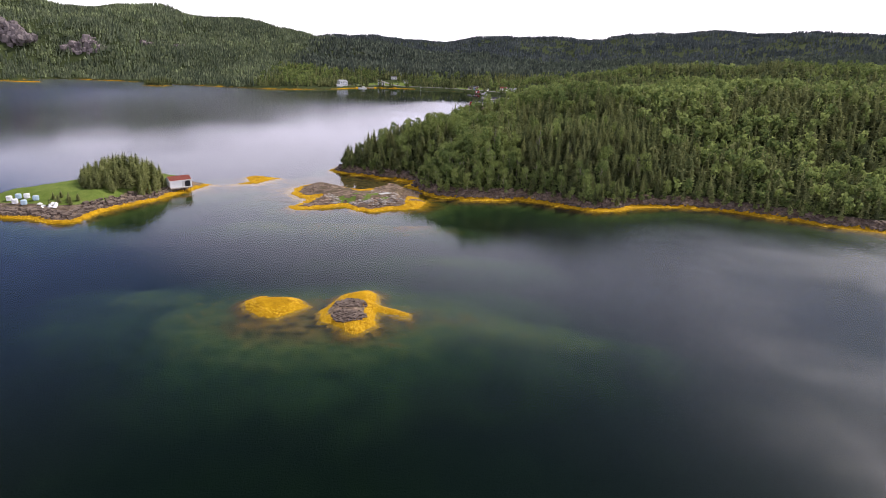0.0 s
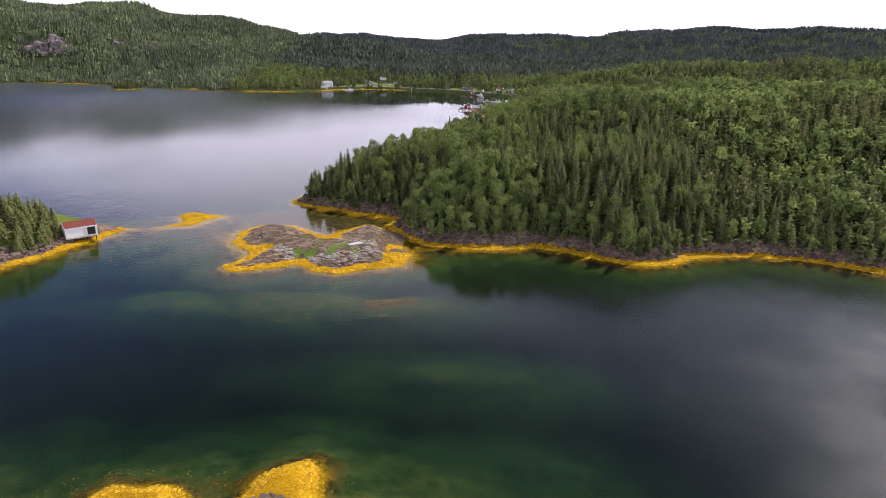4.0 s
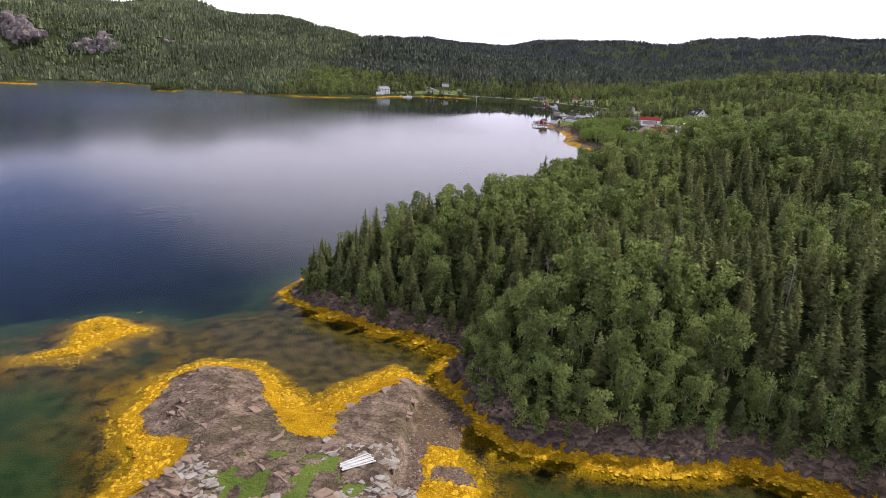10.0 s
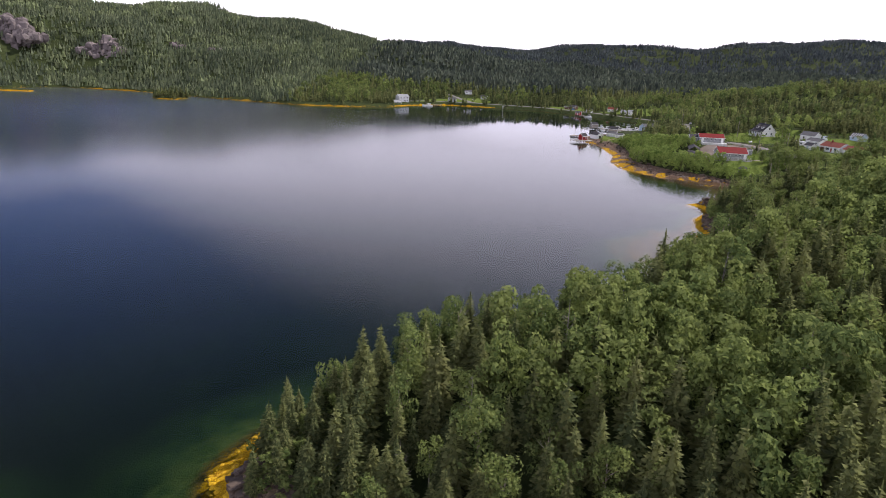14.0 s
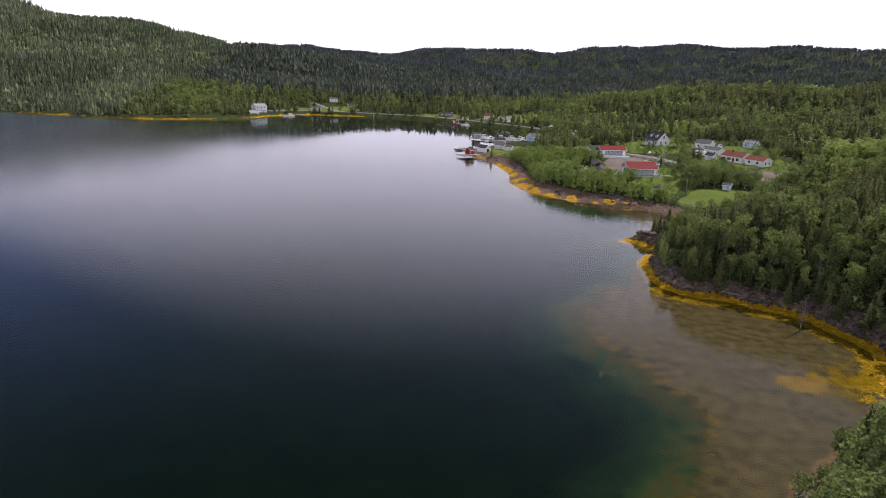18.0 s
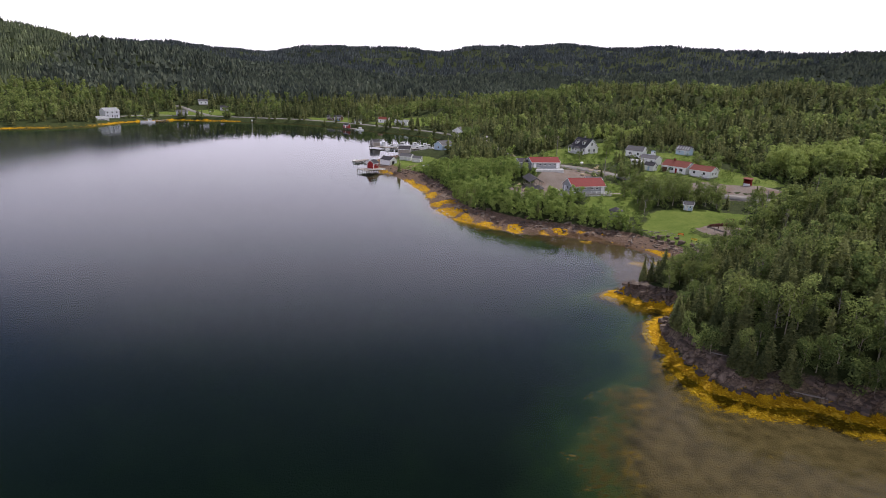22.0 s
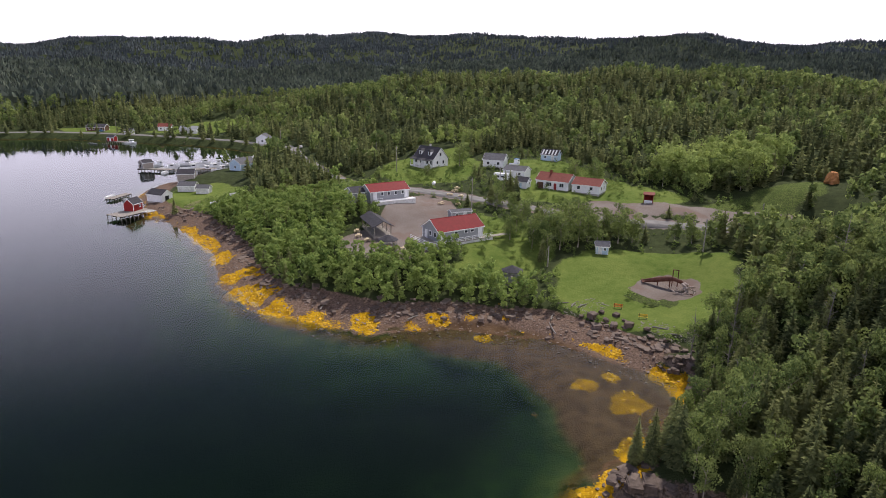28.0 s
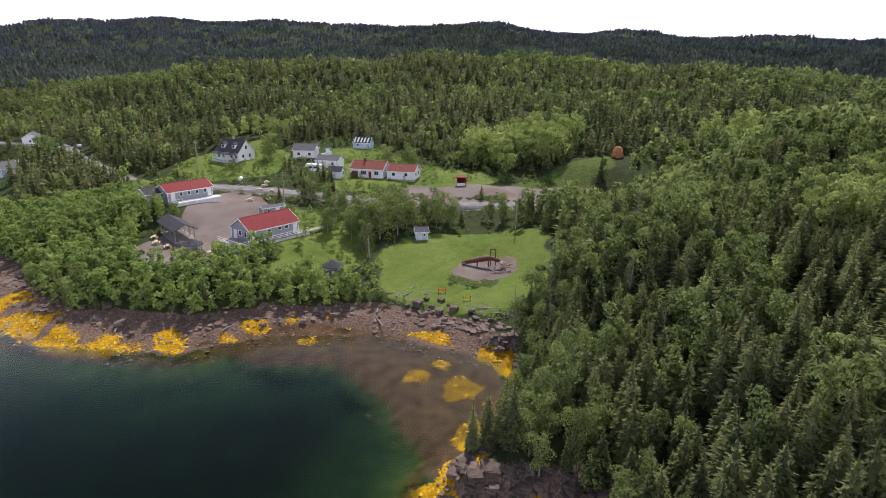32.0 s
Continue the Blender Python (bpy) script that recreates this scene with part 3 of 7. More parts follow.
def plan(x, y):
    """Height of the ground and the masks of what covers it."""
    x, y = np.asarray(x, float), np.asarray(y, float)
    near = smooth(np.hypot(x - 20, y - 350), 900, 400)
    wx, wy = x + 1.6 * fbm(x, y, 9, 3, 11) * (0.4 + 0.6 * near), y + 1.6 * fbm(x, y, 9, 3, 23) * (0.4 + 0.6 * near)
    main = signed(wx, wy, MAINLAND)
    isles = [signed(wx, wy, p) for p in ISLANDS]
    skerry, boat, gull_w, gull_e, reef, islet, spit = isles
    d = main
    for s in isles:
        d = np.maximum(d, s)
    rough = fbm(x, y, 5, 4, 5)
    coarse = fbm(x, y, 40, 4, 7)
    village = smooth(y, 452, 468) * smooth(y, 720, 690) * smooth(x, 0, 10)
    steep = 1 - 0.75 * village
    beach_h = 0.9 * smooth(main, 0, 5 + 5 * village)
    bank = (1.6 * smooth(main, 2.5, 5.5) * steep + 0.9 * smooth(main, 9, 13) * village)
    land = beach_h + bank + (np.maximum(hills(x, y) - 2.5, 0)) * smooth(main, 3, 26 - smooth(y, 262, 272) * smooth(y, 350, 335) * smooth(x, -50, -40) * (10 + 6 * smooth(x, -14, -25)) + 130 * smooth(y, 740, 850)) + coarse * 1.3 * smooth(main, 25, 90) * smooth(np.abs(x) + np.abs(y - 400), 120, 500) * 4
    far_w = smooth(np.hypot(x, y - 500), 700, 1300)
    land = land + far_w * fbm(x, y, 300, 5, 31) * 24
    # spurs and gullies on the slopes below the skyline
    spurs = 0.55 - np.abs(fbm(x, y, 420, 3, 37)) * 1.6
    land = land + 34 * far_w * spurs * smooth(along(x, y, SKYLINE), 90, 330) * smooth(x, -500, -250)
    rocky_bank = smooth(main, 1.5, 2.6) * smooth(main, 7.5, 4.5)
    land = land + rocky_bank * rough * 0.9
    z = np.where(main > 0, land, -1)
    lift = lambda s, top, width: np.where(s > 0, top * smooth(s, 0, width) + 0.25 * np.minimum(s, 1), -1)
    z_sk = lift(skerry, 1.0, 7) + np.where(skerry > 0, 1.3 * smooth(skerry, 3.5, 9) + (rough * 0.6 + 0.3 * np.abs(fbm(x * 0.6 + y * 0.8, x * 0.25 - y * 0.2, 2.2, 3, 9))) * smooth(skerry, 1.5, 5), 0)
    z_sk = np.where((skerry > 0) & (x > -20) & (y > 203), np.minimum(z_sk, 0.55 + 0.1 * rough), z_sk)
    z_bo = lift(boat, 1.2, 5) + np.where(boat > 0, 2.2 * smooth(boat, 4, 8) * smooth(y, 176, 190) + 0.8 * smooth(boat, 4, 12) + rough * 0.5 * smooth(boat, 2, 5), 0)
    z_gw, z_ge = lift(gull_w, 0.9, 3), lift(gull_e, 1.1, 4)
    z_rf, z_is, z_sp = lift(reef, 0.35, 4), lift(islet, 3.0, 14), lift(spit, 1.2, 10)
    for other in (z_sk, z_bo, z_gw, z_ge, z_rf, z_is, z_sp):
        z = np.maximum(z, other)
    # the bed: shelves, shoals and the deep
    out = np.maximum(-d, 0)
    shelf = 0.06 * np.minimum(out, 14) + 0.20 * np.maximum(out - 14, 0)
    steep_bed = 0.32 * np.minimum(out, 4) + 0.20 * np.maximum(out - 4, 0)
    flat = np.clip(smooth(np.hypot((x - 30) / 1.2, y - 368), 46, 26) + smooth(np.hypot(x - 65, y - 461), 24, 8) + 0.9 * smooth(np.hypot((x + 55) / 1.8, y - 222), 36, 12)
                   + 0.6 * smooth(np.hypot(x + 12, y - 212), 22, 12), 0, 1)
    bed = -(0.15 + shelf * flat * 1.0 + steep_bed * (1 - flat))
    lumps, ragged, patchy = fbm(x, y, 15, 5, 3), fbm(x, y, 4.5, 4, 57), fbm(x, y, 9, 3, 83)
    shoal = lambda cx, cy, rx, ry, top, turn=0.0: (lambda q: top - 0.7 * smooth(q, 0.1, 0.8) - 3.8 * smooth(q, 0.5, 2.3))(np.hypot(*(lambda u, v: (u / rx, v / ry))(
        (x - cx) * math.cos(turn) + (y - cy) * math.sin(turn), -(x - cx) * math.sin(turn) + (y - cy) * math.cos(turn))) + 0.5 * lumps)
    for args in ((-24, 111, 34, 18, -0.7), (4, 112, 26, 7, -1.0, -0.25), (-58, 118, 20, 10, -1.6), (-27, 178, 30, 9, -1.0), (-55, 176, 22, 8, -1.3), (-14, 177, 11, 5, -0.35, 0.3),
                 (-3, 150, 25, 9, -1.6), (-72, 234, 34, 10, -0.5, 0.2), (-62, 210, 18, 16, -0.9), (-20, 100, 22, 6, -1.6), (-24, 302, 26, 8, -1.7, 0.5)):
        bed = np.maximum(bed, shoal(*args))
    cove = np.maximum(signed(x, y, COVE_FLAT), signed(x, y, BAY_FLAT) - 1) + 3.5 * fbm(x, y, 14, 4, 53)
    redcove = signed(x, y, VILLAGE_FLAT) + 2.5 * fbm(x, y, 9, 4, 55)
    bed = np.maximum(bed, -6.0 + 4.2 * smooth(cove, -24, -3) + 1.4 * smooth(cove, -9, 4))
    bed = np.maximum(bed, -6.0 + 4.2 * smooth(redcove, -13, -1) + 1.55 * smooth(redcove, -6, 2))
    bed = np.maximum(bed + 0.35 * rough * smooth(out, 0.5, 4) * (1 - 0.7 * smooth(cove, -2, 3)), -5.6 + 0.3 * coarse)
    z = np.where(d > 0, z, np.minimum(bed, -0.12 + 0.1 * rough))
    # what covers it
    band = smooth(z, -0.55, -0.15) * smooth(z, 0.75, 0.45)
    village_weed = 0.34 + 0.48 * smooth(fbm(x, y, 14, 3, 41), -0.1, 0.4)
    weed = band * np.where(village > 0.5, village_weed, 0.95) * (0.25 + 0.75 * near) * smooth(y, 680, 640)
    weed = np.where((main > 0) & (d > 6), 0, weed) * (1 - 0.75 * smooth(y, 272, 280) * smooth(y, 352, 346) * (x < 50))
    sk_edge = skerry + 1.6 * fbm(x, y, 7, 3, 47)
    weed = np.where((skerry > 0) & (x < -17), np.maximum(weed * smooth(sk_edge, 3.6, 2.4), np.maximum(smooth(sk_edge, 2.8, 1.8), smooth(np.maximum(signed(x, y, SKERRY_WEED), signed(x, y, SKERRY_WEED_WEST)) + 1.3 * fbm(x, y, 4, 3, 49), -0.8, 0.8))), weed)
    weed = np.where((skerry > 0) & (x > -20) & (y > 203), weed * 0.3, weed)
    weed = np.where((d > -2) & (x > -22) & (x < -5), np.maximum(weed, 0.97 * smooth(signed(x, y, SKERRY_WEED_EAST) + 1.2 * fbm(x, y, 3, 3, 50), -0.6, 0.6)), weed)
    shoals = smooth(z, -2.2, -0.6) * (d < 0) * (0.34 + 0.22 * smooth(fbm(x, y, 5, 4, 43), -0.2, 0.35))
    sand, redsand = 0.85 * smooth(cove, -7, 8) * smooth(z, 0.9, 0.5) * np.where(y > 300, 1.0, 0.22 + 0.6 * smooth(x, -34, -20)), smooth(redcove, -4, 1) * smooth(z, 1.3, 0.9)
    weed = np.maximum(weed, shoals * (1 - 0.6 * village) * (1 - smooth(cove, 0, 7)))
    weed = weed * (1 - 0.93 * smooth(redcove, -5, -1)) * (1 - 0.9 * smooth(cove, -2, 3) * smooth(d, -2.0, -4.5))
    weed = np.maximum(weed, (d < 0) * 0.47 * smooth(cove, -9, -4) * smooth(cove, 5, 0))
    weed = np.maximum(weed, (d < 0) * smooth(cove, 0, 3) * smooth(d, -15, -5) * (x > 25) * (y > 345) * (0.40 + 0.35 * fbm(x * 0.5 + y * 0.3, y, 5, 3, 63)))
    for cx, cy, r in WEED_PATCHES:
        weed = np.maximum(weed, (0.78 if cx > 45 else 0.95) * smooth(np.hypot(x - cx, (y - cy) * (1.0 if y.size and cy > 400 else 1.8)) + r * 1.1 * ragged, r + 1.2, r - 2.2))
    gull_w2 = np.maximum(gull_w, gull_e)
    weed = np.maximum(weed, np.where(gull_w2 > 0, np.where((np.hypot((x + 20) / 5.2, (y - 110.5) / 6.5) < 0.62), 0, 1.0), 0))
    beach = smooth(z, 0.45, 0.9) * smooth(main, 12, 9) * village + (d > 0) * smooth(z, 1.2, 0.8) * (village > 0.5) + 0.9 * ((skerry > 0) & (x > -19) & (y > 205))
    beach = np.clip(beach + (d <= 0) * flat * smooth(z, -1.2, -0.2), 0, 1)
    weed = np.maximum(weed, smooth(z, -0.3, 0.0) * smooth(z, 1.3, 0.9) * (y > 755) * (x < -60) * (d < 7) * (0.54 + 0.30 * fbm(x, y, 25, 3, 59)))
    rock = np.where(main > 0, smooth(z, 0.5, 0.9) * smooth(main, 9, 5.5) * (1 - 0.9 * village) * smooth(main, 9 - 5 * (y > 640), 5.5 - 4 * (y > 640)), 0)
    rock = np.maximum(rock, np.where((skerry > 0) | (boat > 0), smooth(z, 0.1, 0.3), 0))
    rock = np.maximum(rock, np.where(gull_w2 > 0, 1.0, 0))
    grass = np.zeros_like(z)
    for p in GREENS:
        grass = np.maximum(grass, smooth(signed(x, y, p) + 3.5 * patchy, -2.5, 2.5) * (1.0 if p is LAWN else 0.5 if p is CLEARING else 0.72))
    grass = np.maximum(grass, np.where((skerry > 2) & (weed < 0.5), 0.78 * smooth(signed(x, y, SKERRY_GRASS) + 1.8 * fbm(x, y, 5, 3, 51), -0.6, 0.8) * smooth(fbm(x, y, 2.4, 3, 52), -0.25, 0.15), 0))
    grass = np.maximum(grass, np.where((boat > 5), 0.75 * smooth(z, 1.6, 2.4), 0))
    rock = np.where(grass > 0.55, 0.12, rock)
    lane = np.minimum(along(x, y, ROAD), along(x, y, ROAD_SPUR))
    gravel = np.maximum(smooth(signed(x, y, YARD), -1.5, 1.5), smooth(lane, 4.6, 3.2) * (y < 640)) * (main > 0)
    gravel = np.maximum(gravel, smooth(np.hypot((x - 102.5) / 1.15, y - 480.8) + 1.2 * fbm(x, y, 3, 2, 91), 7.2, 6.0))
    grass = np.where(np.hypot(x - 95, (y - 478) * 0.7) + 1.5 * fbm(x, y, 3, 2, 93) < 4.6, np.minimum(grass, 0.45), grass)
    rubble = along(x, y, [(134, 530), (150, 514), (166, 503), (172, 500)]) + 5.0 * fbm(x, y, 8, 4, 95)
    gravel = np.maximum(gravel, 0.75 * smooth(rubble, 8.5, 4.5))
    wood = (main > np.where((village > 0.5) & (y < 600), 9.5, 2.9)) & (lane > 5.0) & ~((signed(x, y, HARBOUR) > 0) & (lattice(np.floor(x).astype(np.int64), np.floor(y).astype(np.int64), 5) < 0.93)) & (grass < 0.3) & (gravel < 0.2) & (z > 1.15) & CLEAR(x, y) & (np.hypot(x - 43, y - 438) > 8) & ~((x < 90) & (y > 457) & (y < 478)) & (signed(x, y, LAWN) < -3)
    return dict(z=z, d=d, main=main, weed=weed, beach=beach, rock=rock, grass=grass, gravel=gravel, lane=lane, wood=wood, village=village, boat=boat, skerry=skerry, sand=sand, redsand=redsand,
                islet=islet)


def ground_at(x, y):
    return float(plan(np.array([x]), np.array([y]))["z"][0])


def mesh_from(name, verts, faces, material, smooth_shade=False, attributes=None):
    """A mesh object from arrays of vertices and of triangles or quads."""
    me = bpy.data.meshes.new(name)
    verts, faces = np.asarray(verts, np.float32), np.asarray(faces, np.int32)
    me.vertices.add(len(verts))
    me.vertices.foreach_set("co", verts.ravel())
    k = faces.shape[1]
    me.loops.add(faces.size)
    me.loops.foreach_set("vertex_index", faces.ravel())
    me.polygons.add(len(faces))
    me.polygons.foreach_set("loop_start", np.arange(0, faces.size, k, dtype=np.int32))
    me.polygons.foreach_set("use_smooth", np.full(len(faces), smooth_shade))
    for key, values in (attributes or {}).items():
        at = me.attributes.new(key, "FLOAT", "POINT")
        at.data.foreach_set("value", np.asarray(values, np.float32))
    me.update(calc_edges=True)
    me.materials.append(material)
    return new(name, me)


def rows_between(*stretches):
    return np.concatenate([np.arange(lo, hi, cell) for lo, hi, cell in stretches])


def outwards(start, first, grow, reach):
    steps_out = np.cumsum(first * grow ** np.arange(200))
    return start + np.sign(reach) * steps_out[steps_out < abs(reach) * 1.05]


gx = np.concatenate([outwards(-628, 8.0, 1.1, -2900)[::-1], rows_between((-628, -230, 8.0), (-230, -160, 5.0), (-160, -62, 2.0), (-62, 82, 1.0), (82, 180, 2.0)), outwards(178, 2.0, 1.08, 3300)])
gy = np.concatenate([outwards(92, 1.8, 1.06, -1600)[::-1], rows_between((92, 130, 0.9), (130, 164, 1.7), (164, 264, 1.0), (264, 340, 1.6), (340, 404, 1.3), (404, 440, 1.8), (440, 520, 1.1), (520, 632, 1.8), (632, 935, 2.6)),
                     935 + np.cumsum(2.8 * 1.06 ** np.arange(76))])
X, Y = np.meshgrid(gx, gy)
land = plan(X.ravel(), Y.ravel())
nx, ny = len(gx), len(gy)
corner = (np.arange(ny - 1)[:, None] * nx + np.arange(nx - 1)[None]).ravel()
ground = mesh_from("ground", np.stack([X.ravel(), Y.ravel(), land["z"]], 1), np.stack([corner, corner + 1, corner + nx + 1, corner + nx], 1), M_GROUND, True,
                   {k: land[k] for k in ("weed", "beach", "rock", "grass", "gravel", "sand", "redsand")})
tagged(ground, "rocky coast with mossy forest floor, grass and brown shingle", "ground", kind="structure")
water = mesh_from("water", [(-4000, -2000, 0), (4000, -2000, 0), (4000, 5000, 0), (-4000, 5000, 0)], [(0, 1, 2, 3)], M_WATER)
tagged(water, "calm dark green sea water reflecting a pale sky", "water", kind="structure")


def ribbon(name, line, half, material, label):
    """A road laid over the ground along a line."""
    pts = []
    for (ax, ay), (bx, by) in zip(line, line[1:]):
        n = max(1, int(math.hypot(bx - ax, by - ay) / 2.0))
        pts += [(ax + (bx - ax) * k / n, ay + (by - ay) * k / n) for k in range(n)]
    pts = np.array(pts + [line[-1]], float)
    for k in range(6):
        pts[1:-1] = (pts[:-2] + pts[1:-1] * 2 + pts[2:]) / 4
    way = np.gradient(pts, axis=0)
    way /= np.linalg.norm(way, axis=1)[:, None]
    side = np.stack([-way[:, 1], way[:, 0]], 1)
    across = np.linspace(-half, half, 5)
    xy = pts[:, None] + side[:, None] * across[None, :, None]
    z = plan(xy[..., 0].ravel(), xy[..., 1].ravel())["z"].reshape(xy.shape[:2])
    z = np.maximum(z.mean(1), z.max(1) - 0.25)
    for k in range(4):
        z[1:-1] = (z[:-2] + 2 * z[1:-1] + z[2:]) / 4
    n = len(pts)
    top = np.concatenate([xy, np.broadcast_to((z + 0.22)[:, None, None], (n, 5, 1))], 2)
    low = np.concatenate([pts[:, None] + side[:, None] * np.array([-half - 0.8, half + 0.8])[None, :, None], np.broadcast_to((z - 0.7)[:, None, None], (n, 2, 1))], 2)
    verts = np.concatenate([low[:, :1], top, low[:, 1:]], 1).reshape(-1, 3)
    c = (np.arange(n - 1)[:, None] * 7 + np.arange(6)[None]).ravel()
    ob = mesh_from(name, verts, np.stack([c, c + 7, c + 8, c + 1], 1), material, True)
    return tagged(ob, label, "road", kind="structure")


def road_material():
    m = Nodes("worn_asphalt")
    f = m.math("ADD", m.math("MULTIPLY", m.noise(0.35, 4), 0.6), m.math("MULTIPLY", m.noise(7, 3), 0.4))
    return m.surface(m.mix(m.span(f, 0.35, 0.65), (0.135, 0.130, 0.126), (0.245, 0.235, 0.225)), 0.9, 0, m.bump(m.noise(18, 3), 0.3, 0.02), 0.2)


M_ROAD = road_material()
ribbon("road", ROAD, 2.7, M_ROAD, "pale worn asphalt road through the village and round the harbour")
ribbon("road_spur", ROAD_SPUR, 2.0, M_ROAD, "narrow gravel lane down to the far shore")

# ---------------------------------------------------------------- trees


class Shape:
    """Vertices and triangles that grow piece by piece."""

    def __init__(self):
        self.v, self.f = [], []

    def add(self, verts, faces):
        n = len(self.v)
        self.v.extend(verts)
        self.f.extend([tuple(i + n for i in f) for f in faces])

    def arrays(self):
        return np.array(self.v, float), np.array(self.f, int)


def stem(shape, base, tip, r0, r1, sides=5):
    base, tip = Vector(base), Vector(tip)
    q = (tip - base).to_track_quat("Z", "Y")
    ring = [q @ Vector((math.cos(a), math.sin(a), 0)) for a in [2 * math.pi * k / sides for k in range(sides)]]
    v = [base + r * r0 for r in ring] + [tip + r * r1 for r in ring]
    f = []
    for k in range(sides):
        j = (k + 1) % sides
        f += [(k, j, sides + j), (k, sides + j, sides + k)]
    shape.add(v, f)


def spruce_crown(rng, sprays, size):
    """Many small needle sprays in loose tiers round a dark core; the tree is 1 high."""
    s = Shape()
    wide, phase, tiers = rng.uniform(0.16, 0.23), rng.uniform(0, 6.28), rng.uniform(22, 34)
    for low, high, r in ((0.02, 0.62, 0.62), (0.3, 0.93, 0.42)):
        off = rng.uniform(0, 1)
        ring = [(wide * r * math.cos(off + 1.2566 * k), wide * r * math.sin(off + 1.2566 * k), low) for k in range(5)]
        s.add(ring + [(0, 0, high)], [(k, (k + 1) % 5, 5) for k in range(5)])
    for k in range(sprays):
        h = 0.05 + 0.92 * (1 - math.sqrt(1 - (k + rng.random()) / (sprays + 1)))
        reach = (wide * (1 - h) ** 0.85 * (0.6 + 0.4 * min(1, h / 0.2)) + 0.008) * (0.72 + 0.38 * abs(math.sin(h * tiers + phase))) * rng.uniform(0.75, 1.12)
        length = size * rng.uniform(0.7, 1.4) * (1.15 - 0.55 * h)
        half, droop = length * rng.uniform(0.28, 0.46), length * rng.uniform(-0.25, 0.5)
        a = 2.39996 * k + rng.uniform(-0.5, 0.5)
        ca, sa = math.cos(a), math.sin(a)
        twist = half * rng.uniform(-0.9, 0.9)
        root, tip = max(reach - 0.6 * length, 0.0), reach + 0.4 * length
        s.add([(ca * root - sa * half, sa * root + ca * half, h + twist), (ca * root + sa * half, sa * root - ca * half, h - twist), (ca * tip, sa * tip, h - droop)], [(0, 1, 2)])
    s.add([(0.012, 0, 0.9), (-0.006, 0.011, 0.9), (-0.006, -0.011, 0.9), (0, 0, 1.0)], [(0, 1, 3), (1, 2, 3), (2, 0, 3)])
    return s


def far_clump(rng, count, reach, round_top, slim=1.0):
    """A few small tree tops side by side, for woods a long way off; the highest is 1 high."""
    s = Shape()
    for k in range(count):
        a, d = 2.4 * k + rng.uniform(-0.5, 0.5), reach * math.sqrt((k + 0.5) / count)
        cx, cy, h = d * math.cos(a), d * math.sin(a), rng.uniform(0.55, 1.0)
        for low, high, wide in (((-0.1, 0.72, 0.30), (0.45, 1.0, 0.16)) if not round_top else ((-0.1, 0.85, 0.34), (0.5, 0.95, 0.30))):
            off, w = rng.uniform(0, 6.28), wide * slim * rng.uniform(0.75, 1.2)
            ring = [(cx + w * h * math.cos(off + t), cy + w * h * math.sin(off + t), low * h + rng.uniform(-0.06, 0.06)) for t in (0, 2.09, 4.19)]
            s.add(ring + [(cx + rng.uniform(-0.04, 0.04), cy + rng.uniform(-0.04, 0.04), high * h)], [(0, 1, 3), (1, 2, 3), (2, 0, 3)])
    return s


def leafy_crown(rng, clumps, leaves, size, lump=1.0):
    """Leaf sprays spread over several clumps; the tree is 1 high."""
    s = Shape()
    for c in range(clumps):
        a, h = rng.uniform(0, 6.28), rng.uniform(0.24, 0.88)
        out = rng.uniform(0.03, 0.17) * (1.25 - abs(h - 0.55))
        centre = Vector((out * math.cos(a), out * math.sin(a), h if c else 0.88))
        rad = Vector((rng.uniform(0.09, 0.16), rng.uniform(0.09, 0.16), rng.uniform(0.08, 0.14))) * lump
        for k in range(leaves):
            n = Vector((rng.gauss(0, 1), rng.gauss(0, 1), rng.gauss(0.35, 1))).normalized()
            p = centre + Vector((n.x * rad.x, n.y * rad.y, n.z * rad.z)) * rng.uniform(0.65, 1.12)
            tilt = (n + Vector((rng.gauss(0, 0.5), rng.gauss(0, 0.5), rng.gauss(0.2, 0.5)))).normalized()
            q = tilt.to_track_quat("Z", "Y")
            w = size * rng.uniform(0.6, 1.3)
            turn = rng.uniform(0, 6.28)
            cs = [(math.cos(turn + t) * w * m, math.sin(turn + t) * w * m, 0) for t, m in ((0, 1.3), (2.0, 0.95), (4.2, 1.0))]
            s.add([p + q @ Vector(v) for v in cs], [(0, 1, 2)])
    return s


def joined(name, shapes, places, material, label, category, rng):
    """Many trees in one mesh: places of x, y, z, height, turn, width, tint."""
    places = np.asarray(places, float)
    verts, faces, tints, start = [], [], [], 0
    pick = rng.integers(0, len(shapes), len(places))
    for k, (v, f) in enumerate(shapes):
        p = places[pick == k]
        if not len(p):
            continue
        c, s = np.cos(p[:, 4])[:, None], np.sin(p[:, 4])[:, None]
        w = (p[:, 3] * p[:, 5])[:, None]
        x = (v[None, :, 0] * c - v[None, :, 1] * s) * w + p[:, 0:1]
        y = (v[None, :, 0] * s + v[None, :, 1] * c) * w + p[:, 1:2]
        z = v[None, :, 2] * p[:, 3:4] + p[:, 2:3]
        verts.append(np.stack([x, y, z], -1).reshape(-1, 3))
        faces.append((f[None] + (np.arange(len(p)) * len(v))[:, None, None] + start).reshape(-1, 3))
        tints.append(np.repeat(p[:, 6], len(v)))
        start += len(p) * len(v)
    ob = mesh_from(name, np.concatenate(verts), np.concatenate(faces), material, False, {"tint": np.concatenate(tints)})
    return tagged(ob, label, category, kind="stuff")


